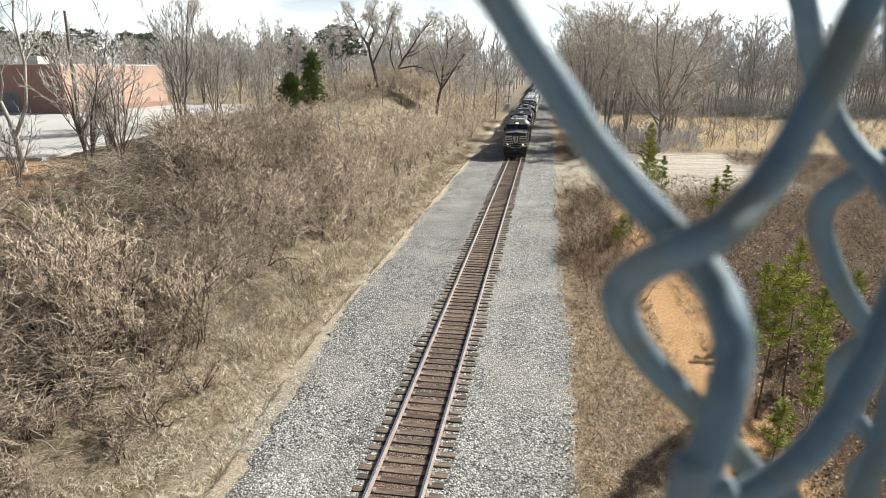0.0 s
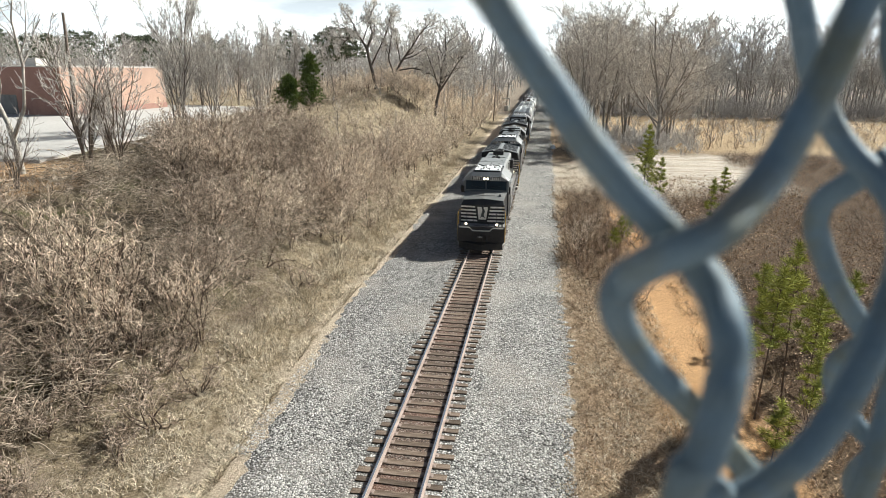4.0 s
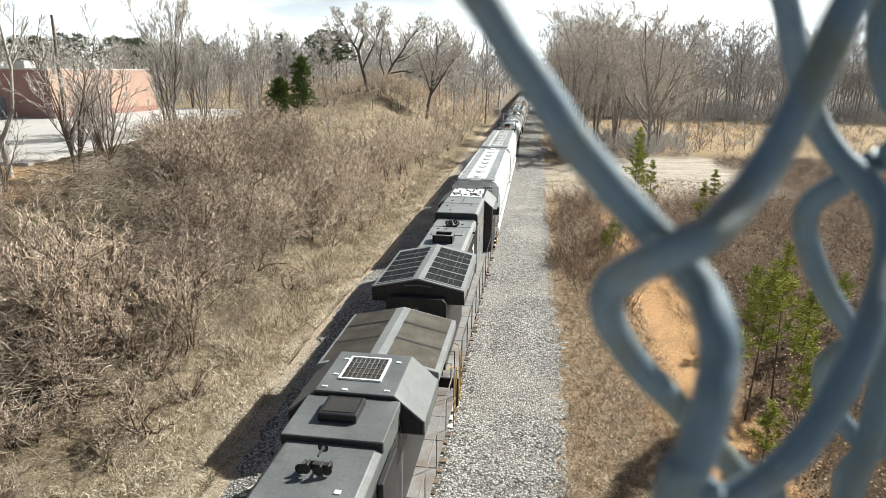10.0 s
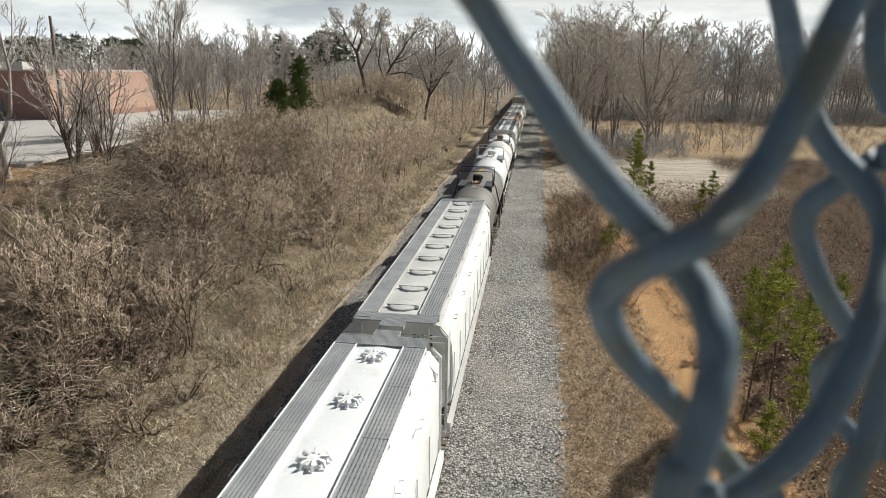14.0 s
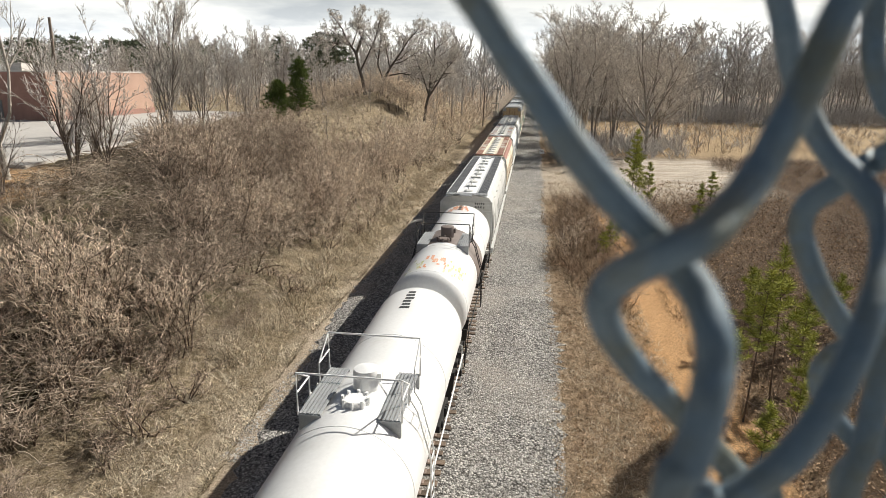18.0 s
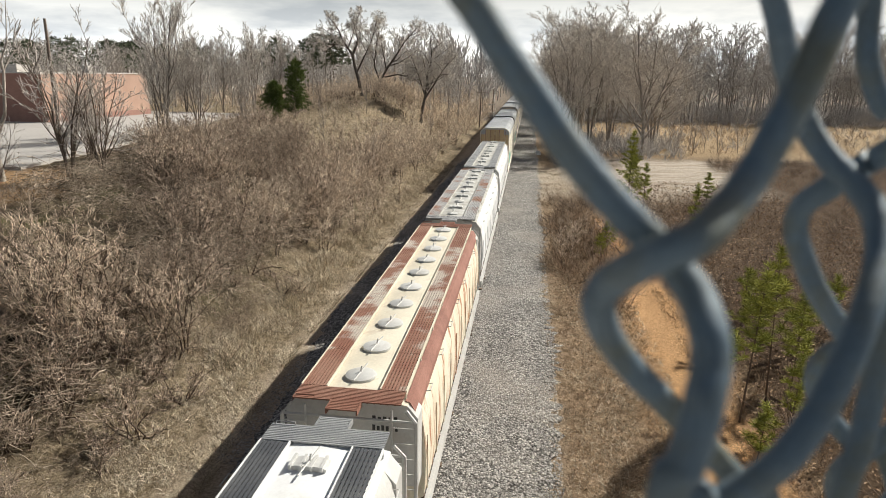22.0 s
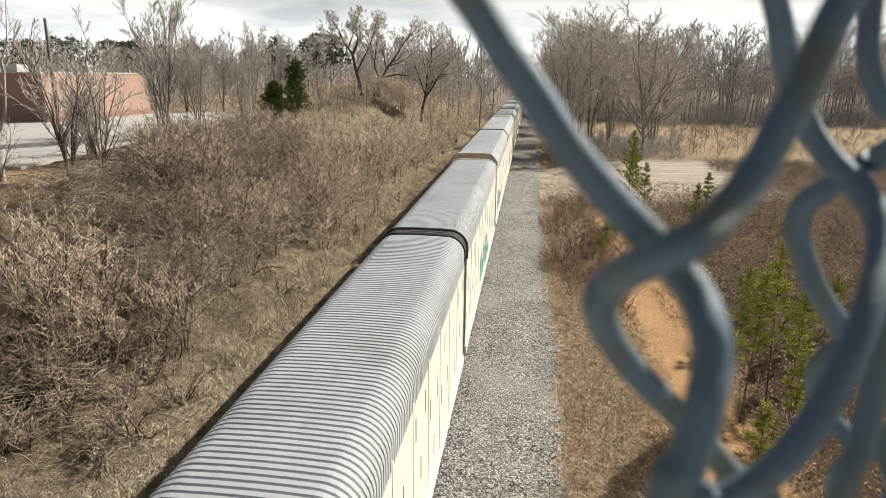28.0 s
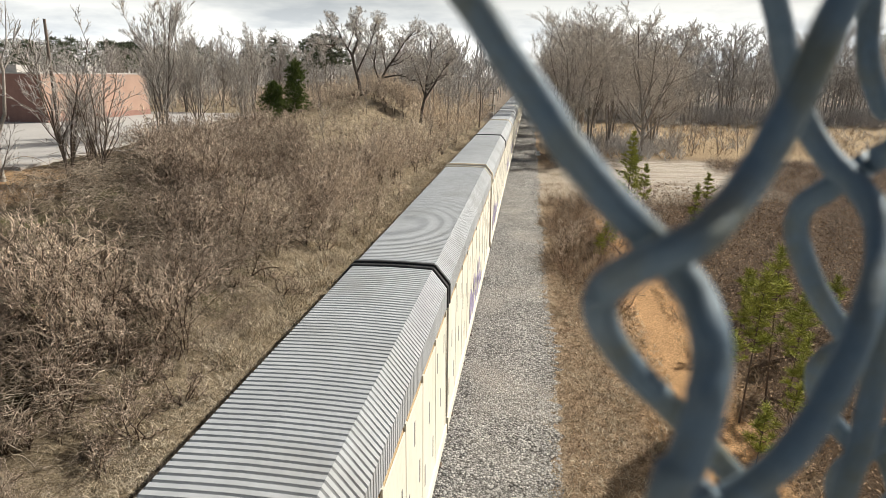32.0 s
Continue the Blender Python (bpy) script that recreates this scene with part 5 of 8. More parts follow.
    # hatches
    for k in range(hatches):
        y = a + 1.25 + (b - a - 2.5) * k / (hatches - 1)
        s, clamps = Shape(), Shape()
        z = 4.52
        if hatch == "valve":
            s.lathe([(z, 0.24), (z + 0.07, 0.22), (z + 0.10, 0.10)], 14, (0, y, 0), "z")
            for j in range(8):
                an = j * math.pi / 4 + 0.2
                c, d = math.cos(an), math.sin(an)
                clamps.rod([(0.12 * c, y + 0.12 * d, z + 0.09), (0.27 * c, y + 0.27 * d, z + 0.10), (0.31 * c, y + 0.31 * d, z + 0.02)], 0.032, 5)
        elif hatch == "saddle":
            s.lathe([(z, 0.40), (z + 0.05, 0.39), (z + 0.07, 0.33)], 18, (0, y, 0), "z")
            clamps.box(-0.46, 0.46, y - 0.05, y + 0.05, z + 0.03, z + 0.085)
            clamps.box(0.36, 0.50, y - 0.09, y + 0.09, z - 0.01, z + 0.07)
        else:
            square = hatch == "mixed" and k % 2 == 1
            if square:
                s.prism([(-0.34, z), (0.34, z), (0.34, z + 0.05), (0.2, z + 0.09), (-0.2, z + 0.09), (-0.34, z + 0.05)], y - 0.15, y + 0.15)
                for j in range(4):
                    clamps.box(-0.33 + j * 0.19, -0.28 + j * 0.19, y - 0.19, y + 0.19, z + 0.02, z + 0.11)
            else:
                r = 0.36 if hatch == "round_rust" else 0.27
                s.lathe([(z, r), (z + 0.05, r * 0.98), (z + 0.08, r * 0.78), (z + 0.10, 0.05)], 18, (0, y, 0), "z")
            clamps.rod([(-0.06, y - 0.42, z + 0.09), (0.06, y + 0.40, z + 0.13)], 0.018, 5)
            clamps.rod([(0, y, z + 0.08), (0.02, y + 0.02, z + 0.24)], 0.022, 5)
        cover = part("hatch", s, M_HOPGREY if hatch in ("mixed", "round_rust") else roof_mat, root, "round loading hatch with its clamp", smooth=35)
        pieces("hatch_clamp", clamps, M_HOPGREY if hatch in ("mixed", "round_rust") else roof_mat, cover)
    # discharge hoppers below
    for k in range(3):
        y = a + 4.0 + (b - a - 8.0) * k / 2
        s = Shape()
        s.add([(-1.2, y - 1.7, 1.4), (1.2, y - 1.7, 1.4), (1.2, y + 1.7, 1.4), (-1.2, y + 1.7, 1.4), (-0.4, y - 0.4, 0.45), (0.4, y - 0.4, 0.45), (0.4, y + 0.4, 0.45), (-0.4, y + 0.4, 0.45)], [(3, 2, 1, 0), (4, 5, 6, 7), (0, 1, 5, 4), (1, 2, 6, 5), (2, 3, 7, 6), (3, 0, 4, 7)])
        part("discharge_bay", s, side_mat, root)
    truck(root, a + 1.55, 2, 1.78, 0.46)
    truck(root, b - 1.55, 2, 1.78, 0.46)
    return root


def tank_car(label, at, length, mat, mark_mat, head_y, dome_y, rail_mat, dome_mat, marks):
    """Tank car with its -y coupler face at y = 0."""
    root = thing("tank_car", label, "freight car", at, group="tank cars of the train")
    R, zc = 1.50, 2.72
    a, b = head_y, length - head_y
    rings = []
    for k in range(7):
        an = k * math.pi / 12
        rings.append((a + 0.62 * (1 - math.sin(an)), max(0.02, R * math.cos(an))))
    rings = rings[::-1]
    rings += [(a + b - y, r) for y, r in reversed(rings)]
    shell = part("tank", Shape().lathe(rings, 56, (0, 0, zc)), mat, root, smooth=50)
    s = Shape()
    for y in (a + 0.64, b - 0.64, (a + b) / 2 - 2.4, (a + b) / 2 + 2.4):
        s.lathe([(y - 0.015, R + 0.002), (y - 0.010, R + 0.008), (y + 0.010, R + 0.008), (y + 0.015, R + 0.002)], 56, (0, 0, zc))
    pieces("weld_seam", s, mat, shell, smooth=50)
    # underframe
    s = Shape().box(-0.32, 0.32, 0.6, length - 0.6, 0.88, 1.18)
    s.box(-1.5, 1.5, 0.62, 0.80, 0.95, 1.18)
    s.box(-1.5, 1.5, length - 0.80, length - 0.62, 0.95, 1.18)
    for y in (2.3, length - 2.3):
        s.prism([(-1.35, 1.0), (1.35, 1.0), (1.45, 1.9), (1.1, 1.75), (0.5, 1.3), (-0.5, 1.3), (-1.1, 1.75), (-1.45, 1.9)], y - 0.12, y + 0.12)
    part("underframe", s, M_DARK, root)
    for x in (-1, 1):
        s = Shape()
        s.rod([(x * 1.5, 0.7, 1.15), (x * 1.56, 1.0, 1.9), (x * 1.56, length - 1.0, 1.9), (x * 1.5, length - 0.7, 1.15)], 0.022, 6)
        for k in range(8):
            y = 2.0 + (length - 4.0) * k / 7
            s.rod([(x * 1.48, y, 1.75), (x * 1.56, y, 1.9)], 0.015, 5)
        s.rod([(x * 1.45, 0.70, 0.6), (x * 1.5, 0.70, 2.1), (x * 0.9, 0.70, 2.1), (x * 0.9, 0.70, 1.2)], 0.022, 6)
        s.rod([(x * 1.45, length - 0.70, 0.6), (x * 1.5, length - 0.70, 2.1), (x * 0.9, length - 0.70, 2.1), (x * 0.9, length - 0.70, 1.2)], 0.022, 6)
        part("hand_rail", s, rail_mat, root)
        s = Shape()
        for dy in (-0.22, 0.22):
            s.rod([(x * 1.62, dome_y + dy, 1.1), (x * 1.62, dome_y + dy, 2.7), (x * 1.30, dome_y + dy, 3.9), (x * 1.15, dome_y + dy, 4.15)], 0.02, 6)
        for k in range(10):
            z = 1.2 + k * 0.29
            xx = x * (1.62 if z < 2.7 else 1.62 - 0.32 * (z - 2.7) / 1.2)
            s.rod([(xx, dome_y - 0.22, z), (xx, dome_y + 0.22, z)], 0.014, 5)
        part("side_ladder", s, rail_mat, root)
    # dome platform
    s = Shape()
    for x in (-1, 1):
        x0, x1 = sorted((x * 0.62, x * 1.12))
        for j in range(6):
            xa = x0 + (x1 - x0) * j / 6
            s.box(xa, xa + (x1 - x0) / 6 - 0.02, dome_y - 1.1, dome_y + 1.1, 4.12, 4.15)
        for y in (-1.1, 0, 1.1):
            s.box(x0, x1, dome_y + y - 0.03, dome_y + y + 0.03, 3.75 if y else 4.0, 4.12)
    pieces("platform_board", s, M_GRATE if rail_mat is not M_DARK or dome_mat is M_TANKBROWN else M_GRATEDARK, root, "steel platform board at the dome")
    s = Shape()
    for y in (-1.1, 1.1):
        s.rod([(-1.14, dome_y + y, 4.1), (-1.14, dome_y + y, 5.08), (1.14, dome_y + y, 5.08), (1.14, dome_y + y, 4.1)], 0.024, 6)
    for x in (-1, 1):
        s.rod([(x * 1.14, dome_y - 1.1, 4.62), (x * 1.14, dome_y - 0.35, 4.62), (x * 1.14, dome_y - 0.35, 4.1)], 0.022, 6)
        s.rod([(x * 1.14, dome_y + 1.1, 4.62), (x * 1.14, dome_y + 0.35, 4.62), (x * 1.14, dome_y + 0.35, 4.1)], 0.022, 6)
        s.rod([(x * 1.14, dome_y - 1.1, 5.08), (x * 1.14, dome_y - 0.35, 4.62)], 0.018, 6)
        s.rod([(x * 1.14, dome_y + 1.1, 5.08), (x * 1.14, dome_y + 0.35, 4.62)], 0.018, 6)
    pieces("platform_railing", s, rail_mat, root, "angular pipe railing round the dome")
    s = Shape().lathe([(4.10, 0.30), (4.62, 0.30), (4.68, 0.28), (4.72, 0.10)], 20, (0.05, dome_y + 0.15, 0), "z")
    s.box(0.28, 0.42, dome_y + 0.05, dome_y + 0.25, 4.4, 4.6)
    part("valve_dome", s, dome_mat, root, "cylindrical valve housing", smooth=35)
    s = Shape().lathe([(4.15, 0.27), (4.30, 0.27), (4.33, 0.24)], 18, (0.0, dome_y - 0.62, 0), "z")
    for k in range(8):
        an = k * math.pi / 4
        s.lathe([(4.20, 0.04), (4.38, 0.04)], 6, (0.29 * math.cos(an), dome_y - 0.62 + 0.29 * math.sin(an), 0), "z")
    pieces("manway_piece", s, M_RUST if dome_mat is M_DARK else dome_mat, root)
    marks(root, shell, R, zc, a, b)
    truck(root, 2.3, 2, 1.78, 0.46)
    truck(root, length - 2.3, 2, 1.78, 0.46)
    coupler(root, 0.35, 1)
    coupler(root, length - 0.35, -1)
    return root


def curved_patch(shape, R, zc, y0, y1, a0, a1, lift=0.006, n=4):
    """A patch that lies on the tank's skin; angles in degrees from the top towards +x."""
    v = []
    for y in (y0, y1):
        for k in range(n + 1):
            an = radians(a0 + (a1 - a0) * k / n)
            v.append(((R + lift) * math.sin(an), y, zc + (R + lift) * math.cos(an)))
    f = [(k, k + 1, n + 2 + k, n + 1 + k) for k in range(n)]
    shape.add(v, f)


def marks_charcoal(root, shell, R, zc, a, b):
    s = Shape()
    for k in range(8):
        y = b - 3.2 + k * 0.30
        curved_patch(s, R, zc, y, y + 0.20, -12 + (k % 3), -1 - (k % 2) * 2)
    part("lettering_bar", s, M_GOLDINK, shell, "yellow stencil lettering turned to bars")
    s = Shape()
    curved_patch(s, R, zc, (a + b) / 2 - 1.75, (a + b) / 2 - 1.5, -5, 5)
    part("placard", s, M_WHITE, shell)
    s = Shape()
    s.lathe([((a + b) / 2 - 1.45, R + 0.003), ((a + b) / 2 - 1.44, R + 0.012), ((a + b) / 2 - 1.36, R + 0.012), ((a + b) / 2 - 1.35, R + 0.003)], 56, (0, 0, zc))
    part("jacket_strap", s, M_DARK, shell)


def head_bars(s, zc, a, w=0.75):
    bars(s, 0.30, a + 0.06, zc + 0.42, w, 0.14, 8, "x", 0.01, -1)
    for k in range(4):
        bars(s, 0.40, a + 0.06, zc + 0.22 - k * 0.10, w * 0.8, 0.05, 9, "x", 0.01, -1)


def marks_white(root, shell, R, zc, a, b):
    s = Shape()
    head_bars(s, zc, a)
    part("lettering_bar", s, M_BLACKINK, shell, "black stencilled bars on the tank head")
    s = Shape()
    for k in range(6):
        y = b - 2.6 + k * 0.28
        curved_patch(s, R, zc, y, y + 0.18, -10 + (k % 2), 2 - (k % 3))
    part("lettering_bar", s, M_BLACKINK, shell, "black stencil lettering turned to bars")


def marks_graffiti(root, shell, R, zc, a, b):
    s = Shape()
    head_bars(s, zc, a, 0.6)
    part("lettering_bar", s, M_BLACKINK, shell, "black stencilled bars on the tank head")
    rng = random.Random(4)
    for mat, y0, lo, hi, n in ((M_ORANGE, a + 0.75, -18, 22, 16), (M_OLIVE, a + 0.75, 20, 55, 16), (M_OLIVE, a + 0.75, -38, -14, 8), (M_ORANGE, b - 2.0, -30, 14, 26)):
        s = Shape()
        for k in range(n):
            y = y0 + rng.random() * (1.5 if y0 < 5 else 0.8)
            c = lo + (hi - lo) * k / n
            curved_patch(s, R, zc, y, y + 0.12 + rng.random() * 0.5, c, c + 2.0 + rng.random() * 3.0, 0.006 + 0.0015 * (k % 4), 3)
        tagged(part("faded_graffiti", s, mat, shell, "faded spray paint strokes"), kind="stuff")
    s = Shape()
    for k in range(5):
        curved_patch(s, R, zc, b - 1.9 + k * 0.26, b - 1.74 + k * 0.26, -7 + (k % 2), 1 - (k % 2), 0.014)
    part("lettering_bar", s, M_BLACKINK, shell, "dark stencil lettering turned to bars")
    yb = 6.35
    s = Shape().lathe([(yb - 1.26, R + 0.003), (yb - 1.25, R + 0.010), (yb + 1.25, R + 0.010), (yb + 1.26, R + 0.003)], 56, (0, 0, zc))
    part("jacket_band", s, M_TANKBROWN, shell, "brown-grey band round the tank below the dome", smooth=50)


def autorack(label, at, rounded, half, graffiti=None):
    """Two covered auto-carrying bodies that share a middle truck; the -y end at y = 0."""
    root = thing("autorack_car", label, "freight car", at, group="autorack cars of the train")
    W, T = 1.53, 5.88 if rounded else 6.1
    if rounded:
        outline = [(W, 4.75)] + [(W - 0.62 + 0.62 * math.cos(a), T - 0.72 + 0.62 * math.sin(a)) for a in (0.1, 0.35, 0.6, 0.85, 1.1, 1.35, 1.5)] + [(0.5, T - 0.085), (0.0, T - 0.08)]
    else:
        outline = [(W, 4.95), (W, T - 0.56), (1.12, T - 0.05), (0.55, T - 0.03), (0.0, T - 0.02)]
    full = outline + [(-x, z) for x, z in outline[-2::-1]]
    gap = 0.42 if rounded else 0.17
    for h in (0, 1):
        y0, y1 = h * half + (0.6 if h == 0 else gap), (h + 1) * half - (gap if h == 0 else 0.6)
        wall = Shape()
        body = part("body", Shape().prism([(-W + 0.04, 1.05), (W - 0.04, 1.05), (W - 0.04, 4.8), (-W + 0.04, 4.8)], y0 + 0.05, y1 - 0.05), M_RACKDOOR, root)
        # roof sheet with its cross ribs: folded like roofing
        pitch = 0.157
        n = int((y1 - y0) / pitch)
        pitch = (y1 - y0) / n
        V, F = [], []
        rows = []
        for k in range(n):
            ya = y0 + k * pitch
            rows += [(ya, 0.0), (ya + pitch * 0.58, 0.003), (ya + pitch * 0.70, -0.028), (ya + pitch * 0.84, -0.028)]
        rows.append((y1, 0.0))
        m = len(full)
        for y, lift in rows:
            for i, (x, z) in enumerate(full):
                nx = x / W
                V.append((x + nx * lift * (1 if z < T - 0.4 else 0.5), y, z + lift * (0.2 if z < T - 0.6 else 1)))
        for i in range(len(rows) - 1):
            for j in range(m - 1):
                F.append((i * m + j, i * m + j + 1, (i + 1) * m + j + 1, (i + 1) * m + j))
        s = Shape().add(V, F)
        s.add([(x, y0, z) for x, z in full], [tuple(range(m))])
        s.add([(x, y1, z) for x, z in full], [tuple(range(m))])
        roof = part("roof", s, M_RACKROOF, root, "ribbed galvanised roof")
        s = Shape()
        for yy in (y0, y1):
            s = Shape()
            for i in range(m - 1):
                s.rod([(full[i][0] * 1.01, yy, full[i][1] + 0.02), (full[i + 1][0] * 1.01, yy, full[i + 1][1] + 0.02)], 0.05, 5)
            outer = (yy == y0) == (h == 0)
            part("roof_end_trim", s, M_RACKSIDE if outer else M_GAP, roof, "cream roof edge trim" if outer else "black roof edge at the joint")
        # side panels between posts
        for x in (-1, 1):
            np_ = 10
            for k in range(np_):
                ya, yb = y0 + 0.1 + (y1 - y0 - 0.2) * k / np_, y0 + 0.1 + (y1 - y0 - 0.2) * (k + 1) / np_
                s = Shape()
                s.box(min(x * (W - 0.03), x * (W - 0.002)), max(x * (W - 0.03), x * (W - 0.002)), ya + 0.06, yb - 0.06, 1.35, 4.74)
                panel = part("side_panel", s, M_RACKSIDE, root)
                if x > 0:
                    s = Shape()
                    for j in range(3):
                        yy = ya + 0.25 + j * 0.62
                        zz = 1.9 + (0.9 * ((k * 3 + j * 2) % 4) / 1.4)
                        s.box(x * (W - 0.006), x * (W + 0.003), yy, yy + 0.09, zz, zz + 0.55)
                    pieces("panel_slot", s, M_SLOTDARK, panel)
            s = Shape()
            for k in range(np_ + 1):
                yy = y0 + 0.1 + (y1 - y0 - 0.2) * k / np_
                s.box(min(x * (W - 0.03), x * (W + 0.010)), max(x * (W - 0.03), x * (W + 0.010)), yy - 0.05, yy + 0.05, 1.05, 4.9)
            s.box(min(x * (W - 0.05), x * (W + 0.045)), max(x * (W - 0.05), x * (W + 0.045)), y0, y1, 1.0, 1.34)
            pieces("side_post", s, M_RACKSIDE, root)
            if graffiti and x > 0:
                s = Shape()
                rng = random.Random(8 + h)
                for k in range(26):
                    yy = y0 + 2 + rng.random() * 6.5 + h * 5
                    zz = 1.4 + rng.random() * 1.1
                    s.box(W + 0.012, W + 0.018 + 0.001 * (k % 5), yy, yy + 0.15 + rng.random() * 0.7, zz, zz + 0.12 + rng.random() * 0.7)
                tagged(part("graffiti", s, graffiti, root, "spray-painted tag along the lower panels"), kind="stuff")
        # end doors at the outer ends, a bellows seal at the middle
        yo, w = (y0, -1) if h == 0 else (y1, 1)
        for k in range(6):
            s = Shape()
            xa = -W + 0.06 + (2 * W - 0.12) * k / 6
            xb = -W + 0.06 + (2 * W - 0.12) * (k + 1) / 6
            topz = T - 0.22 if 0 < k < 5 else T - 0.75
            s.box(xa + 0.02, xb - 0.02, min(yo, yo + w * 0.05), max(yo, yo + w * 0.05), 1.2, topz)
            part("end_door_leaf", s, M_RACKDOOR, root, "brown streaked door leaf")
        s = Shape()
        for k in range(7):
            xa = -W + 0.06 + (2 * W - 0.12) * k / 6
            s.box(xa - 0.014, xa + 0.014, min(yo, yo + w * 0.08), max(yo, yo + w * 0.08), 1.1, T - 0.25 if 0 < k < 6 else T - 0.8)
        for xx in (-0.42, 0.05, 0.46, 1.15):
            s.rod([(xx, yo + w * 0.075, 1.2), (xx, yo + w * 0.075, T - 0.3)], 0.018, 5)
        part("end_door_frame", s, M_RUST, root, "rust-brown door bars")
        s = Shape()
        s.box(-W + 0.1, W - 0.1, y0, y1, 0.85, 1.06)
        part("floor_frame", s, M_DARK, root)
    s = Shape()
    yc = half
    inner = [(x * 0.975, z - 0.04) for x, z in full]
    s.prism([(-W * 0.975, 1.1), (W * 0.975, 1.1)] + inner, yc - gap - 0.02, yc + gap + 0.02)
    seal = part("bellows_seal", s, M_GAP, root, "black ribbed seal between the two bodies")
    n = 7 if rounded else 1
    for k in range(n):
        s = Shape()
        yy = yc + (2 * gap - 0.1) * ((k + 0.5) / n - 0.5)
        for i in range(m - 1):
            s.rod([(full[i][0] * 0.985, yy, full[i][1] - 0.015), (full[i + 1][0] * 0.985, yy, full[i + 1][1] - 0.015)], 0.022, 5)
        part("bellows_rib", s, M_GREYWALK if rounded and k % 2 else M_GAP, seal)
    truck(root, 2.4, 2, 1.78, 0.46)
    truck(root, half, 2, 1.78, 0.46)
    truck(root, 2 * half - 2.4, 2, 1.78, 0.46)
    coupler(root, 0.15, 1)
    coupler(root, 2 * half - 0.15, -1)
    return root


def stand(s):
    return pose(0, s, 0)


TRAIN = []      # (thing, distance of its origin along the track at the start, turned round?)


def join_train(ob, s, turned=False):
    TRAIN.append((ob, s, turned))


join_train(locomotive("black freight locomotive leading the train, headlights lit", "lead", stand(81.5)), 81.5)
join_train(locomotive("black freight locomotive with white cab roof covers, second in the train", "second", stand(103.5)), 103.5)
join_train(locomotive("black freight locomotive coupled with its cab facing backwards", "third", pose(0, 147.0, 0, 0, 0, 180)), 147.0, True)
join_train(covered_hopper("bright white covered hopper with valve-topped hatches", stand(146.55), 18.7, "valve", 8, M_HOPWHITE, M_HOPWHITE, M_GRATE, M_HOPWHITE), 146.55)
join_train(covered_hopper("light grey covered hopper with ten oval hatch covers", stand(165.25), 18.85, "saddle", 10, M_HOPGREY, M_HOPWHITE, M_GRATE, M_HOPGREY), 165.25)
join_train(tank_car("dull charcoal tank car with yellow stencilling and black railing", stand(184.1), 14.6, M_TANKGREY, M_GOLDINK, 0.35, 7.3, M_DARK, M_DARK, marks_charcoal), 184.1)
join_train(tank_car("clean white tank car with a white railed dome platform", stand(198.7), 14.8, M_TANKWHITE, M_BLACKINK, 0.35, 6.6, M_WHITE, M_WHITE, marks_white), 198.7)
join_train(tank_car("white tank car with rust, faded graffiti and a dark dome", stand(213.5), 14.1, M_TANKWHITE, M_BLACKINK, 0.35, 6.0, M_DARK, M_TANKBROWN, marks_graffiti), 213.5)
join_train(covered_hopper("grey covered hopper with dark roof walkways", stand(227.6), 18.9, "mixed", 10, M_HOPWHITE, M_HOPGREY, M_GRATEDARK, M_HOPGREY), 227.6)
join_train(covered_hopper("rust-streaked covered hopper with cream roof and rusted walkways", stand(246.5), 17.8, "round_rust", 10, M_HOPCREAM, M_RUSTSIDE, M_GRATERUST, M_HOPGREY), 246.5)
join_train(covered_hopper("grimy white covered hopper with part-rusted walkways", stand(264.3), 18.1, "mixed", 10, M_HOPDIRTY, M_HOPWHITE, M_GRATEMIX, M_HOPGREY), 264.3)
join_train(covered_hopper("white covered hopper with grey walkways and tan hatches", stand(282.4), 20.6, "mixed", 10, M_HOPDIRTY, M_HOPWHITE, M_GRATE, M_HOPGREY), 282.4)
HALF_A, HALF_B = 21.0, 20.65
FIRST = 303.45
NEXT = FIRST + 2 * HALF_A
rack_a = autorack("cream autorack car with a rounded ribbed roof", stand(FIRST), True, HALF_A, M_TEAL)
rack_b = autorack("cream autorack car with a ribbed roof and sloping roof edges", stand(NEXT), False, HALF_B, M_PURPLE)
join_train(rack_a, FIRST)
join_train(rack_b, NEXT)
for k in range(2, 9):
    s0 = NEXT + 2 * HALF_B * (k - 1)
    join_train(copy_thing(rack_b, stand(s0)), s0)


# ---------------------------------------------------------------- plants
def tubes(segs, sides=3):
    """Tapered bars for all segments at once: rows of x0 y0 z0 x1 y1 z1 r0 r1."""
    S = np.asarray(segs, float)
    p, q, r0, r1 = S[:, 0:3], S[:, 3:6], S[:, 6], S[:, 7]
    d = q - p
    d /= np.linalg.norm(d, axis=1, keepdims=True) + 1e-9
    ref = np.where(np.abs(d[:, 2:3]) < 0.9, np.array([[0, 0, 1.0]]), np.array([[1.0, 0, 0]]))
    a = np.cross(d, ref)
    a /= np.linalg.norm(a, axis=1, keepdims=True) + 1e-9
    b = np.cross(d, a)
    V = []
    for c, r in ((p, r0), (q, r1)):
        for k in range(sides):
            an = 2 * math.pi * k / sides
            V.append(c + (a * math.cos(an) + b * math.sin(an)) * r[:, None])
    V = np.stack(V, 1)
    F = []
    for k in range(sides):
        j = (k + 1) % sides
        F += [(k, j, sides + j), (k, sides + j, sides + k)]
    F = np.array(F)[None] + (2 * sides) * np.arange(len(S))[:, None, None]
    return V.reshape(-1, 3), F.reshape(-1, 3)


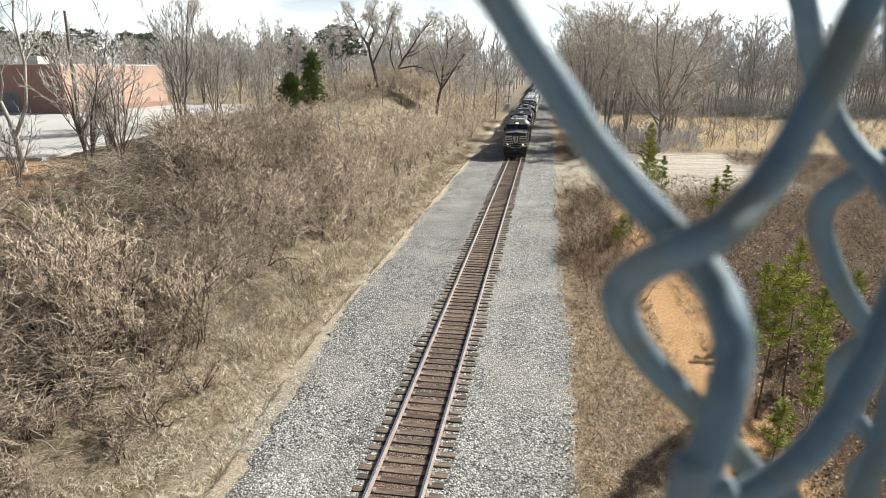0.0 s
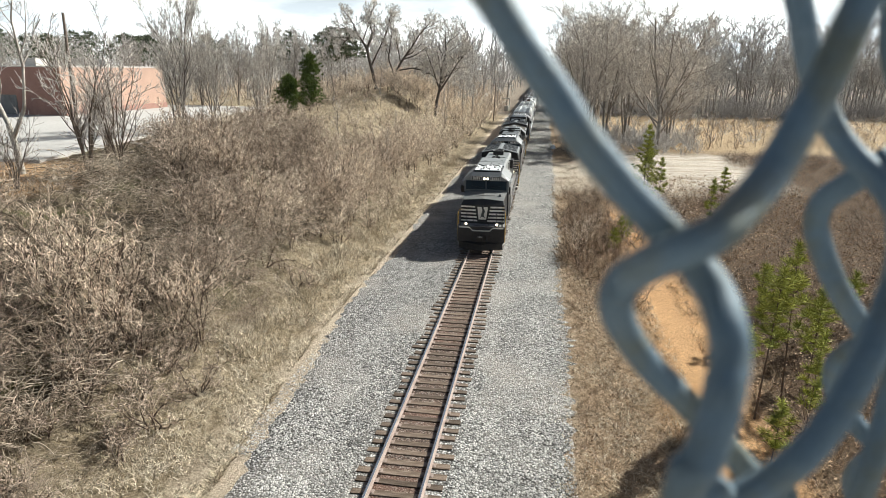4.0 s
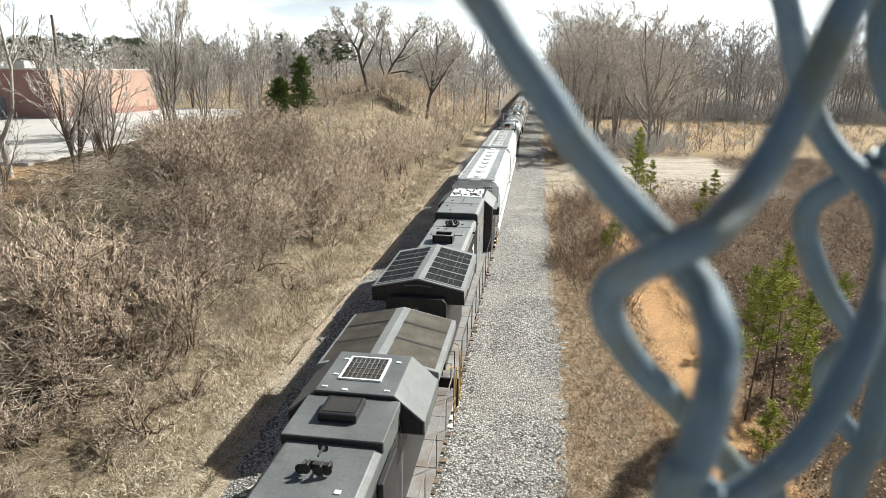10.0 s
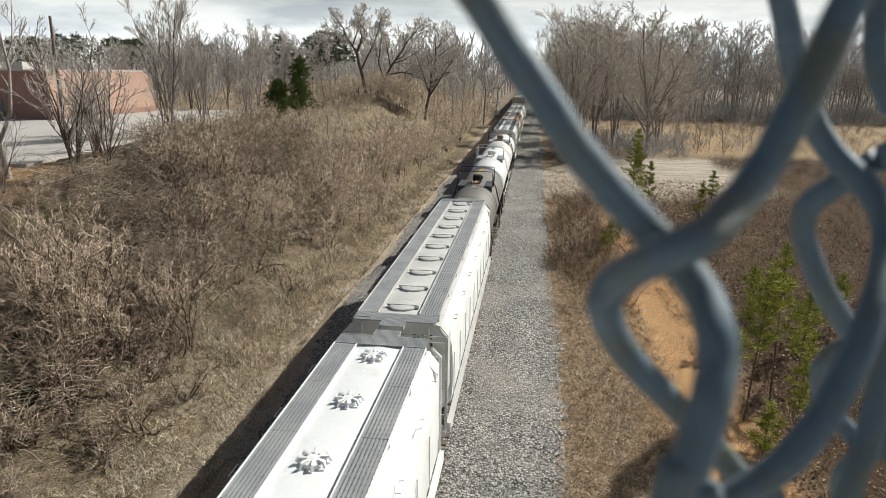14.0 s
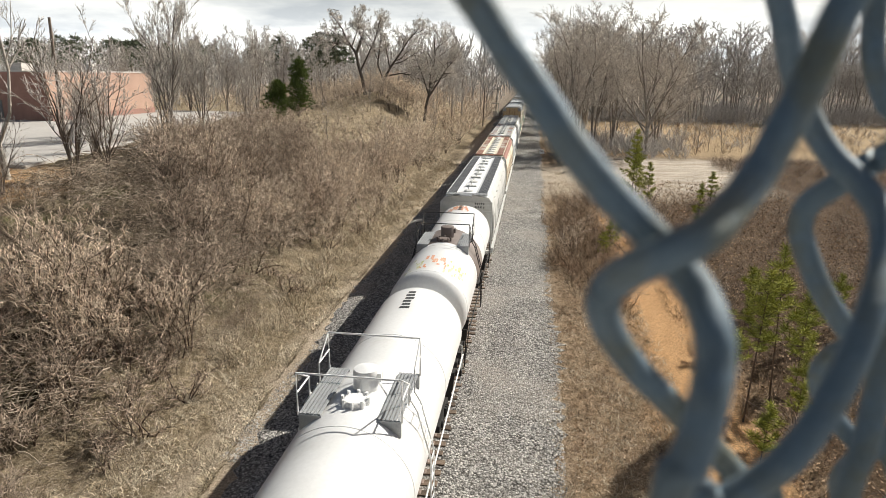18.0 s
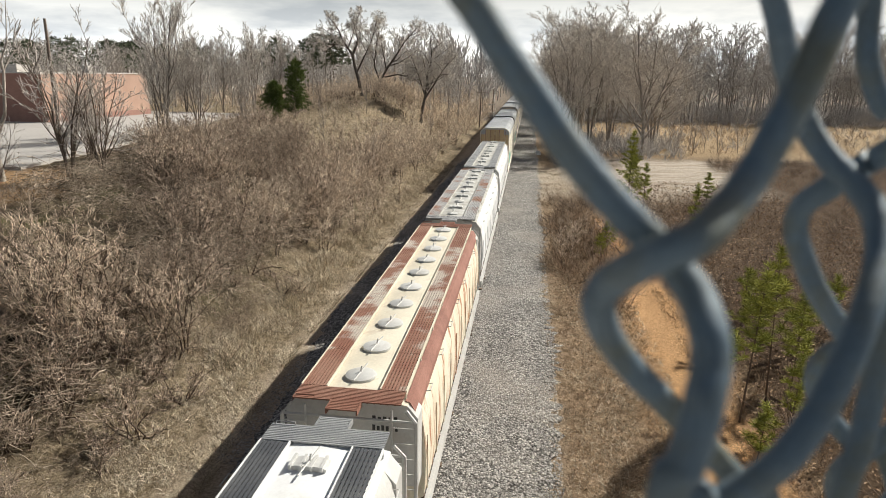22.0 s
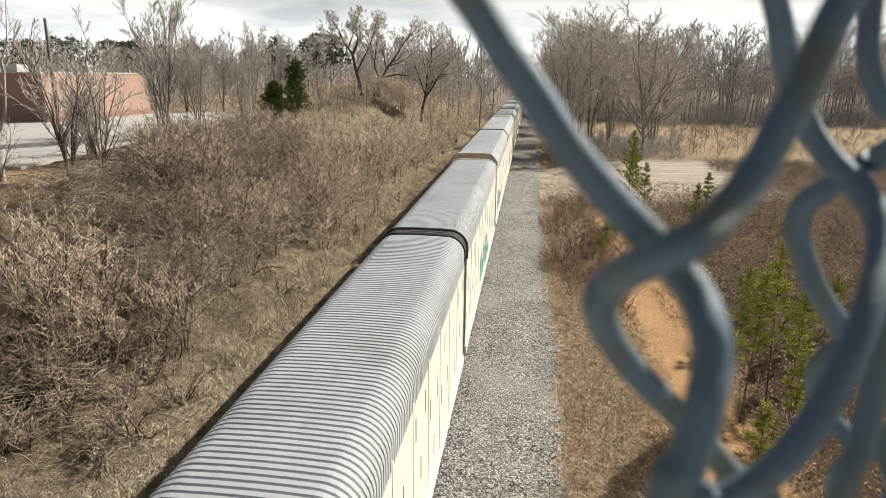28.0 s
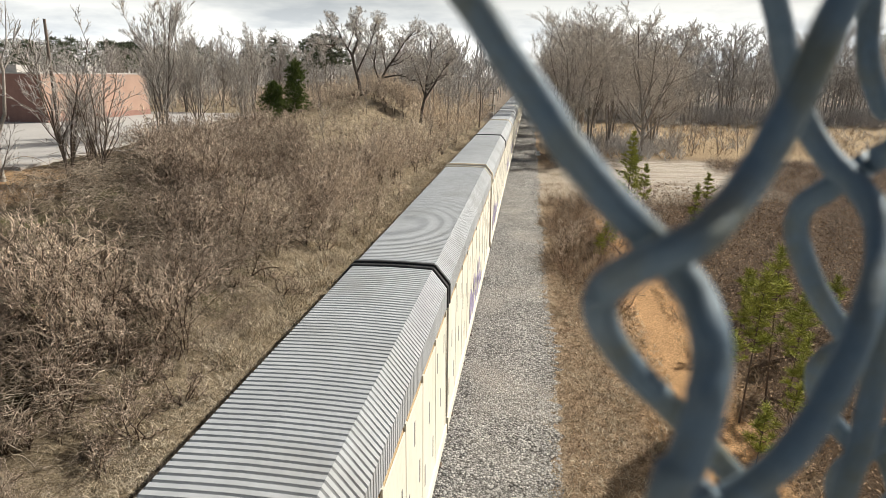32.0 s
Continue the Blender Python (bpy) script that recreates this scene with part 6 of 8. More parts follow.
def grow(rng, at, way, length, radius, level, kids, out, lean=0.25, up=0.15, bend=0.22, pieces=3, angle=(25, 55), shrink=0.62):
    """Limbs that fork again and again; out[level] gathers the segments."""
    p, d = np.array(at, float), np.array(way, float)
    d /= np.linalg.norm(d)
    for i in range(pieces):
        nd = d + rng.normal(0, bend, 3) + np.array([0, 0, up])
        nd /= np.linalg.norm(nd)
        q = p + nd * length / pieces
        ra, rb = radius * (1 - 0.55 * i / pieces), radius * (1 - 0.55 * (i + 1) / pieces)
        out.append((*p, *q, ra, rb, level))
        if level > 0:
            n = kids if i == pieces - 1 else max(1, kids - 1)
            for k in range(n):
                an = radians(rng.uniform(*angle))
                side = np.cross(nd, rng.normal(0, 1, 3))
                side /= np.linalg.norm(side) + 1e-9
                w = nd * math.cos(an) + side * math.sin(an)
                grow(rng, p + (q - p) * rng.uniform(0.4, 1.0), w, length * shrink * rng.uniform(0.75, 1.2), rb * 0.62, level - 1, kids, out, lean, up, bend, max(2, pieces - 1) if level > 1 else 2, angle, shrink)
        p, d = q, nd


def limb_out(rng, pts, r0, r1, depth, habit, out):
    """One limb along a line of points, and the limbs, branches and twigs that leave it."""
    counts, ratio, angle, up, start = habit
    P = [np.array(p, float) for p in pts]
    n = len(P) - 1
    steps = [np.linalg.norm(P[i + 1] - P[i]) for i in range(n)]
    length = sum(steps)
    for i in range(n):
        ra, rb = r0 + (r1 - r0) * i / n, r0 + (r1 - r0) * (i + 1) / n
        out.append((*P[i], *P[i + 1], ra, rb, depth))
    if depth >= len(counts) - 1:
        return
    lo = start if depth == 0 else 0.22
    for k in range(counts[depth]):
        t = lo + (1 - lo) * (k + rng.uniform(0.1, 1.0)) / counts[depth]
        i = min(int(t * n), n - 1)
        u = t * n - i
        p = P[i] + (P[i + 1] - P[i]) * u
        d = (P[i + 1] - P[i]) / (steps[i] + 1e-9)
        an = radians(rng.uniform(*angle))
        side = np.cross(d, rng.normal(0, 1, 3))
        side /= np.linalg.norm(side) + 1e-9
        w = d * math.cos(an) + side * math.sin(an) + np.array([0, 0, up])
        w /= np.linalg.norm(w)
        size = length * ratio * (1 + 0.24 * depth) * (1.2 - 0.62 * t) * rng.uniform(0.65, 1.25)
        bits = 3 if depth < 2 else 2
        line, q = [p], p
        for j in range(bits):
            w = w + rng.normal(0, 0.15, 3) + np.array([0, 0, up * 0.35])
            w /= np.linalg.norm(w)
            q = q + w * size / bits
            line.append(q)
        r = max(r0 + (r1 - r0) * t, 0.004) * 0.6
        limb_out(rng, line, r, r * 0.35, depth + 1, habit, out)


def twigs_on(rng, S, habit):
    """The last twigs, two bits each, on all the finest branches at once."""
    counts, ratio, angle, up, start = habit
    last = S[S[:, 8] == len(counts) - 1]
    P = np.repeat(last, (counts[-1] + 1) // 2, axis=0)
    n = len(P)
    d = P[:, 3:6] - P[:, 0:3]
    long = np.linalg.norm(d, axis=1, keepdims=True)
    d = d / (long + 1e-9)
    at = P[:, 0:3] + (P[:, 3:6] - P[:, 0:3]) * rng.random((n, 1))
    side = np.cross(d, rng.normal(0, 1, (n, 3)))
    side /= np.linalg.norm(side, axis=1, keepdims=True) + 1e-9
    an = np.radians(rng.uniform(angle[0], angle[1], (n, 1)))
    w = d * np.cos(an) + side * np.sin(an) + np.array([0, 0, up])
    size = 2 * long * ratio * (1 + 0.18 * len(counts)) * rng.uniform(0.5, 1.2, (n, 1))
    mid = at + w * size * 0.5
    end = mid + (w + rng.normal(0, 0.25, (n, 3))) * size * 0.5
    r = P[:, 7:8] * 0.5
    deep = np.full((n, 1), len(counts))
    return np.concatenate([np.concatenate([at, mid, r, r * 0.8, deep], 1), np.concatenate([mid, end, r * 0.8, r * 0.5, deep], 1)])


def tree_meshes(name, seed, stems, habit, twig_mat, bark, least):
    """Trunk-and-limb mesh and twig mesh of a leafless tree: stems of (line of points, thickness at the foot)."""
    rng = np.random.default_rng(seed)
    out = []
    for pts, r in stems:
        limb_out(rng, pts, r, r * 0.22, 0, habit, out)
    S = np.array(out)
    S = np.concatenate([S, twigs_on(rng, S, habit)])
    S[:, 6:8] = np.maximum(S[:, 6:8], least)
    big = S[:, 8] <= 1
    V, F = tubes(S[big][:, :8], 6)
    V2, F2 = tubes(S[~big][:, :8], 3)
    return raw_mesh(name + "_trunk", V, F, bark), raw_mesh(name + "_crown", V2, F2, twig_mat)


def vase(seed, stems, height, spread, thick, crooked=0.25):
    """Stems that rise from one foot and open outwards."""
    rng = np.random.default_rng(seed)
    out = []
    for k in range(stems):
        a = 6.283 * (k + rng.uniform(0, 0.7)) / stems
        h, reach = height * rng.uniform(0.72, 1.0), spread * rng.uniform(0.35, 1.0)
        line = [(0.1 * math.cos(a), 0.1 * math.sin(a), -0.3)]
        for j in range(1, 6):
            t = j / 5
            line.append((reach * t ** 1.2 * math.cos(a) + rng.normal(0, crooked) * t, reach * t ** 1.2 * math.sin(a) + rng.normal(0, crooked) * t, h * t))
        out.append((line, thick * rng.uniform(0.75, 1.1)))
    return out


def mast(seed, height, thick, crooked=0.3):
    """A single trunk that wavers as it rises."""
    rng = np.random.default_rng(seed)
    lean = rng.normal(0, 0.06 * height, 2)
    line = [(0, 0, -0.4)] + [(lean[0] * t + rng.normal(0, crooked) * t, lean[1] * t + rng.normal(0, crooked) * t, height * t) for t in (0.2, 0.4, 0.6, 0.8, 1.0)]
    return [(line, thick)]


def bush_proto(seed, stems, height, spread, level=2, kids=2, thick=0.012, least=0.006, up=0.06, bend=0.2, angle=(18, 50)):
    rng = np.random.default_rng(seed)
    out = []
    for k in range(stems):
        a = rng.uniform(0, 6.28)
        w = (spread * math.cos(a), spread * math.sin(a), 1.0)
        grow(rng, (0.12 * math.cos(a), 0.12 * math.sin(a), -0.05), w, height * rng.uniform(0.45, 0.7), thick, level, kids, out, up=up, bend=bend, pieces=3, angle=angle, shrink=0.62)
    S = np.array(out)
    S[:, 6:8] = np.maximum(S[:, 6:8], least)
    return S[:, :8]


def vine_proto(seed, strands, height, reach):
    """A heap of winding, sagging strands."""
    rng = np.random.default_rng(seed)
    out = []
    for k in range(strands):
        p = np.array([*rng.normal(0, 0.5 * reach, 2), height * rng.uniform(0.05, 1.0)])
        d = np.array([*rng.normal(0, 1, 2), rng.uniform(-0.1, 0.9)])
        d /= np.linalg.norm(d)
        curl = rng.normal(0, 0.42, 3)
        r = rng.choice([0.008, 0.011, 0.017], p=[0.45, 0.38, 0.17])
        for i in range(rng.integers(7, 13)):
            q = p + d * 0.24
            out.append((*p, *q, r, r * 0.92))
            d = d + curl * 0.5 + rng.normal(0, 0.09, 3) + np.array([0, 0, -0.16 + 0.6 * (q[2] < 0.12) - 0.3 * (q[2] > height)])
            d /= np.linalg.norm(d)
            p = q
    return np.array(out)


def scatter(name, protos, places, material, label, category, stem=None, split=0.017):
    """Copies of twig forms joined into one thicket: places of x, y, turn, size, form."""
    def gather(nm, forms, mat):
        VV, FF, k = [], [], 0
        built = [tubes(p) for p in forms]
        for x, y, turn, size, form in places:
            V, F = built[int(form)]
            c, s = math.cos(turn), math.sin(turn)
            R = np.array([[c, -s, 0], [s, c, 0], [0, 0, 1]])
            VV.append((V @ R.T) * size + np.array([x, y, float(lie(x, y))]))
            FF.append(F + k)
            k += len(V)
        return new(nm, raw_mesh(nm, np.concatenate(VV), np.concatenate(FF), mat))
    if stem is None:
        return tagged(gather(name, protos, material), label, category, kind="stuff")
    root = tagged(new(name), label, category, kind="stuff")
    gather("stems", [p[p[:, 6] >= split] for p in protos], stem).parent = root
    gather("twigs", [p[p[:, 6] < split] for p in protos], material).parent = root
    return root


def shrub(x, y, height, seed, label="leafless shrub with dark crooked stems and fine twigs"):
    """A single bare shrub: dark stems, paler twigs."""
    S = bush_proto(seed, 3 + seed % 4, height, 0.55, 3, 2, 0.036, 0.0115, up=0.05, bend=0.27, angle=(22, 62))
    root = thing("bare_shrub", label, "shrub", pose(x, y, float(lie(x, y)) - 0.04), "bare shrubs")
    for nm, keep, mat in (("stem", S[:, 6] >= 0.0145, M_STEM), ("crown", S[:, 6] < 0.0145, M_BUSH)):
        V, F = tubes(S[keep], 4)
        ob = tagged(new(nm, raw_mesh("shrub_" + nm, V, F, mat)), kind="stuff")
        ob.parent = root


def spread_places(rng, n, box, forms, size, keep=None, power=1.0):
    out = []
    while len(out) < n:
        x = rng.uniform(box[0], box[1])
        y = box[2] + (box[3] - box[2]) * rng.random() ** power
        if keep is None or keep(x, y):
            out.append((x, y, rng.uniform(0, 6.28), rng.uniform(*size), rng.integers(forms)))
    return out


def open_lot(x, y):
    return x < -29 - 0.10 * (y - 38) and 36 < y < 100


def shrub_proto(seed, stems, height, spread, habit, thick, least):
    """The limbs and twigs of one leafless shrub."""
    rng = np.random.default_rng(seed)
    out = []
    for pts, r in vase(seed, stems, height, spread, thick, 0.3):
        limb_out(rng, pts, r, r * 0.3, 0, habit, out)
    S = np.array(out)
    S = np.concatenate([S, twigs_on(rng, S, habit)])[:, :8]
    S[:, 6:8] = np.maximum(S[:, 6:8], least)
    return S


def before_lot(x, y):
    return y > 23 and x < 3.4 - 0.63 * y


def thickets():
    rng = np.random.default_rng(21)
    protos = [shrub_proto(100 + k, 3 + k % 2, 2.9, 1.9, ((5, 3, 2), 0.50, (30, 80), 0.0, 0.12), 0.034, 0.0115) for k in range(8)]
    middle = [shrub_proto(120 + k, 3 + k % 2, 3.4, 1.7, ((4, 3, 2), 0.46, (22, 65), 0.06, 0.15), 0.040, 0.0185) for k in range(6)]
    low = [bush_proto(130 + k, 4, 3.0, 0.7, 2, 1, 0.026, 0.014, up=0.03, bend=0.26, angle=(25, 65)) for k in range(6)]
    distant = [bush_proto(140 + k, 5, 2.6, 0.60, 1, 2, 0.026, 0.023) for k in range(5)]
    bank = lambda x, y: x < -8.2 - 0.8 * math.sin(y * 0.4) and not open_lot(x, y) and not (x < -24 and 28 < y < 38)
    clump = lambda x, y: math.sin(x * 0.55 + 1.2 * math.sin(y * 0.31)) + math.sin(y * 0.42 + 1.0 + 0.8 * math.sin(x * 0.4)) + 0.5 * math.sin(x * 1.3 - y * 0.9)
    near = spread_places(rng, 225, (-27, -9.5, 8, 48), 8, (0.5, 1.05), lambda x, y: bank(x, y) and not before_lot(x, y) and x < -11.5 - 0.05 * (20 - y) and clump(x, y) > -0.5)
    near += spread_places(rng, 45, (-27, -11, 23, 48), 8, (0.2, 0.45), lambda x, y: bank(x, y) and before_lot(x, y))
    near += spread_places(rng, 60, (-15, -7.6, 9, 36), 8, (0.14, 0.42), lambda x, y: clump(y, x) > 0.2)
    mid = spread_places(rng, 130, (-30, -8.2, 32, 58), 6, (0.45, 1.0), lambda x, y: bank(x, y) and not before_lot(x, y))
    mid += spread_places(rng, 290, (-32, -8.2, 46, 120), 6, (0.6, 1.2), bank)
    # lower growth along the edge of the parking lot
    mid = [(x, y, turn, size * (0.5 if x < -14 and y < 95 else 1.0), form) for x, y, turn, size, form in mid]
    far = spread_places(rng, 520, (-70, -8.0, 110, 230), 5, (0.9, 2.0), lambda x, y: not open_lot(x, y))
    scatter("brush_thicket", protos, near, M_BUSH, "dense leafless grey-brown brush on the bank", "brush", M_STEM)
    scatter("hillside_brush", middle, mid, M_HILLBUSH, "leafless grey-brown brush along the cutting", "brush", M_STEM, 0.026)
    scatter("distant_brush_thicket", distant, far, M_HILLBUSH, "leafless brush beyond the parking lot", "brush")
    vines = [vine_proto(200 + k, 36, 1.3, 1.5) for k in range(6)]
    pl = spread_places(rng, 150, (-27, -10.5, 8, 42), 6, (0.6, 1.25), lambda x, y: bank(x, y) and x < -11.5 and clump(x + 3, y) > 0.1)
    pl += spread_places(rng, 34, (-15, -8.3, 9, 32), 6, (0.25, 0.6), lambda x, y: clump(x, y + 4) > 0.3)
    pl += spread_places(rng, 60, (-28, -9.0, 40, 100), 6, (0.7, 1.2), bank)
    scatter("dead_vine_tangle", vines, pl, M_BUSHPALE, "tangled pale dead vines over the bank", "brush")
    for k, (x, y, turn, h, form) in enumerate(spread_places(rng, 72, (-26, -10.5, 9, 60), 1, (2.0, 4.0), lambda x, y: bank(x, y) and not before_lot(x, y))):
        shrub(x, y, h, 700 + k)
    for k, (x, y, turn, h, form) in enumerate(spread_places(rng, 22, (-12.5, -8.2, 9, 44), 1, (0.7, 2.0)) + spread_places(rng, 26, (-15.5, -8.2, 8.5, 22), 1, (0.9, 2.6))):
        shrub(x, y, h, 800 + k, "small leafless shrub standing in the dry grass")
    # the other side: litter, weeds and low brush
    weeds = [bush_proto(300 + k, 5, 1.1, 0.7, 1, 1, 0.010, 0.0075, bend=0.3) for k in range(5)]
    clear = lambda x, y: not (11.0 < x < 27 and y > 60)
    pl = spread_places(rng, 1200, (11.0, 46, 14, 92), 5, (0.5, 1.3), clear)
    pl += spread_places(rng, 340, (5.2, 9.0, 31, 61), 5, (0.5, 1.8), lambda x, y: x > 5.7 + 0.7 * math.sin(y * 0.6) and (36 < y < 53 or rng.random() < 0.4))
    pl += spread_places(rng, 300, (4.9, 8.6, 12, 34), 5, (0.15, 0.55))
    pl += spread_places(rng, 200, (18, 75, 99, 150), 5, (1.2, 3.0))
    scatter("dead_weeds", weeds, pl, M_BUSHRED, "reddish dead weeds and briars beside the track", "weeds")
    pl = spread_places(rng, 330, (12.5, 50, 14, 95), 6, (0.35, 0.8), clear)
    pl += spread_places(rng, 150, (6.5, 13.5, 42, 110), 6, (0.5, 1.1), lambda x, y: not 59 < y < 84)
    scatter("low_brush", low, pl, M_BUSH, "low leafless brush among the young pines", "brush", M_STEM, 0.018)
    pl = spread_places(rng, 200, (14, 80, 106, 180), 5, (0.4, 1.0))
    pl += spread_places(rng, 420, (9, 120, 168, 215), 5, (1.2, 2.6))
    pl += spread_places(rng, 150, (8.5, 27, 94, 116), 5, (0.7, 1.7))
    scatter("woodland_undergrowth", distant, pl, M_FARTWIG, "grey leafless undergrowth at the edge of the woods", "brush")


def blades(name, material, label, n, place, height, seed, wide=0.0065, flat=(0.4, 1.8)):
    """Blades of grass, one slim bent blade each."""
    rng = np.random.default_rng(seed)
    x, y = place(rng, 2 * n)
    patch = 0.5 + 0.28 * np.sin(x * 2.1 + 1.3 * np.sin(y * 1.1)) + 0.28 * np.sin(y * 1.7 + 1.1 * np.sin(x * 1.6 + 2)) + 0.2 * np.sin(x * 5.3 + y * 4.1)
    keep = np.nonzero(rng.random(2 * n) < patch)[0][:n]
    x, y, n = x[keep], y[keep], len(keep)
    z = lie(x, y)
    a = rng.uniform(0, 6.28, n)
    h = height[0] + (height[1] - height[0]) * rng.random(n) ** 1.6
    w = wide * (0.6 + 0.8 * rng.random(n))
    dx, dy = np.cos(a), np.sin(a)
    lean = rng.uniform(*flat, n) * h
    b = rng.uniform(0, 6.28, n)
    P = np.stack([x, y, z - 0.03], 1)
    V = np.stack([P + np.stack([-dx * w, -dy * w, 0 * w], 1), P + np.stack([dx * w, dy * w, 0 * w], 1),
                  P + np.stack([np.cos(b) * lean * 0.42 - dx * w * 0.8, np.sin(b) * lean * 0.42 - dy * w * 0.8, h * 0.75], 1),
                  P + np.stack([np.cos(b) * lean * 0.42 + dx * w * 0.8, np.sin(b) * lean * 0.42 + dy * w * 0.8, h * 0.75], 1),
                  P + np.stack([np.cos(b) * lean, np.sin(b) * lean, h * 0.92], 1)], 1)
    F = np.array([(0, 1, 3), (0, 3, 2), (2, 3, 4)])[None] + 5 * np.arange(n)[:, None, None]
    return tagged(new(name, raw_mesh(name, V.reshape(-1, 3), F.reshape(-1, 3), material)), label, "grass", kind="stuff")


def grasses():
    def left(rng, n):
        y = 9 + 75 * rng.random(n) ** 1.7
        x = -5.3 - 0.8 * smooth_step(12, 26, y) - (4.5 + 4.0 * smooth_step(16, 26, y)) * rng.random(n) ** 1.9
        return x, y
    def right(rng, n):
        y = 11 + 70 * rng.random(n) ** 1.5
        x = 4.2 + 5.3 * rng.random(n) ** 0.85
        return x, y
    def sedge(rng, n):
        k = rng.random(n) < 0.45
        y = np.where(k, 14 + 40 * rng.random(n), 98 + 70 * rng.random(n))
        x = np.where(k, 9.9 + np.where(rng.random(n) < 0.5, -1, 1) * (0.75 + np.abs(rng.normal(0, 0.8, n))), 14 + 55 * rng.random(n))
        return x, y
    blades("dry_grass", M_GRASS, "straw-coloured winter grass on the bank", 78000, left, (0.04, 0.24), 31, 0.011, (0.8, 2.6))
    blades("verge_grass", M_GRASS, "straw-coloured grass along the ballast edge", 40000, right, (0.04, 0.18), 32, 0.009, (0.8, 2.4))
    blades("broom_sedge", M_GRASSRED, "orange broom sedge along the path and meadow", 22000, sedge, (0.10, 0.38), 33, 0.007, (0.5, 2.2))

    def mounds(rng, n):
        k = rng.integers(0, 120, n)
        cy = 22 + 62 * rng.random(120) ** 1.2
        cx = -7.3 - 1.9 * rng.random(120)
        return cx[k] + rng.normal(0, 0.4, n), cy[k] + rng.normal(0, 0.7, n)
    blades("tall_grass_mounds", M_GRASS, "drooping mounds of tall dead grass at the foot of the bank", 15000, mounds, (0.2, 0.75), 34, 0.009, (0.4, 2.0))


def fallen_leaves():
    """Curled dead leaves on the ground and caught in the weeds."""
    rng = np.random.default_rng(41)
    n = 30000
    y = 12 + 60 * rng.random(n) ** 1.5
    x = 11.6 + 17 * rng.random(n) ** 1.2
    k = rng.random(n) < 0.36
    x = np.where(k, 4.7 + 4.6 * rng.random(n), x)
    z = lie(x, y) + rng.random(n) ** 3 * np.where(k, 0.08, 0.5) + 0.02
    size = np.where(k, 0.6, 1.0) * (0.03 + 0.035 * rng.random(n) + 0.0006 * y)
    u = rng.normal(0, 1, (n, 3))
    u[:, 2] *= 0.45
    u /= np.linalg.norm(u, axis=1, keepdims=True)
    v = np.cross(u, rng.normal(0, 1, (n, 3)) * np.array([0.5, 0.5, 1.0]))
    v /= np.linalg.norm(v, axis=1, keepdims=True)
    C = np.stack([x, y, z], 1)
    u, v = u * size[:, None], v * size[:, None] * 0.6
    w = np.cross(u, v)
    w *= (0.35 * size / (np.linalg.norm(w, axis=1) + 1e-9))[:, None]
    V = np.stack([C - u, C - v + w, C + u, C + v + w], 1)
    F = np.array([(0, 1, 2), (0, 2, 3)])[None] + 4 * np.arange(n)[:, None, None]
    tagged(new("fallen_leaves", raw_mesh("fallen_leaves", V.reshape(-1, 3), F.reshape(-1, 3), M_LEAF)), "curled brown fallen leaves among the weeds", "leaves", kind="stuff")


thickets()
grasses()
fallen_leaves()


def plant(meshes, name, label, x, y, size, turn, group="", tall=1.0):
    root = thing(name, label, "tree", None, group)
    for nm, me in zip(("trunk", "crown"), meshes):
        ob = new(nm, me)
        ob.parent = root
    root.matrix_basis = pose(x, y, float(lie(x, y)), 0, 0, math.degrees(turn)) @ Matrix.Diagonal((size, size, size * tall, 1))
    return root


UPRIGHT = ((9, 7, 4, 3), 0.37, (16, 42), 0.24, 0.2)
OPEN = ((9, 7, 4, 3), 0.39, (28, 66), 0.12, 0.26)
WOODLAND = ((12, 6, 3), 0.33, (28, 70), 0.12, 0.22)
VASE_FORMS = [tree_meshes("vase_tree", 411 + k, vase(411 + k, 4, 12, 2.6, 0.11), UPRIGHT, M_TWIG, M_BARK, 0.0135) for k in range(3)]
CLUMP_FORMS = [tree_meshes("clump_tree", 421 + k, vase(421 + k, 6, 8.5, 3.2, 0.085), ((8, 5, 3), 0.36, (20, 50), 0.12, 0.15), M_TWIG, M_CLUMPBARK, 0.0145) for k in range(2)]
SLIM_FORMS = [tree_meshes("slim_tree", 431 + k, mast(431 + k, 10, 0.09), ((13, 5, 3), 0.28, (22, 50), 0.2, 0.2), M_TWIG, M_BARK, 0.014) for k in range(3)]
TALL_FORMS = [tree_meshes("tall_tree", 441 + k, vase(441 + k, 3, 20, 4.2, 0.21, 0.5), OPEN, M_TALLTWIG, M_TALLBARK, 0.021) for k in range(3)]
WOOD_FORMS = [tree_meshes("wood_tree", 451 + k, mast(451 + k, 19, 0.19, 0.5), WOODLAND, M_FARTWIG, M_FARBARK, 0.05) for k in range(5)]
SHRUB_FORMS = [tree_meshes("tall_shrub", 461 + k, vase(461 + k, 4, 4.0, 1.7, 0.036, 0.18), ((5, 4, 3), 0.40, (22, 55), 0.08, 0.15), M_SHRUBTWIG, M_STEM, 0.013) for k in range(5)]


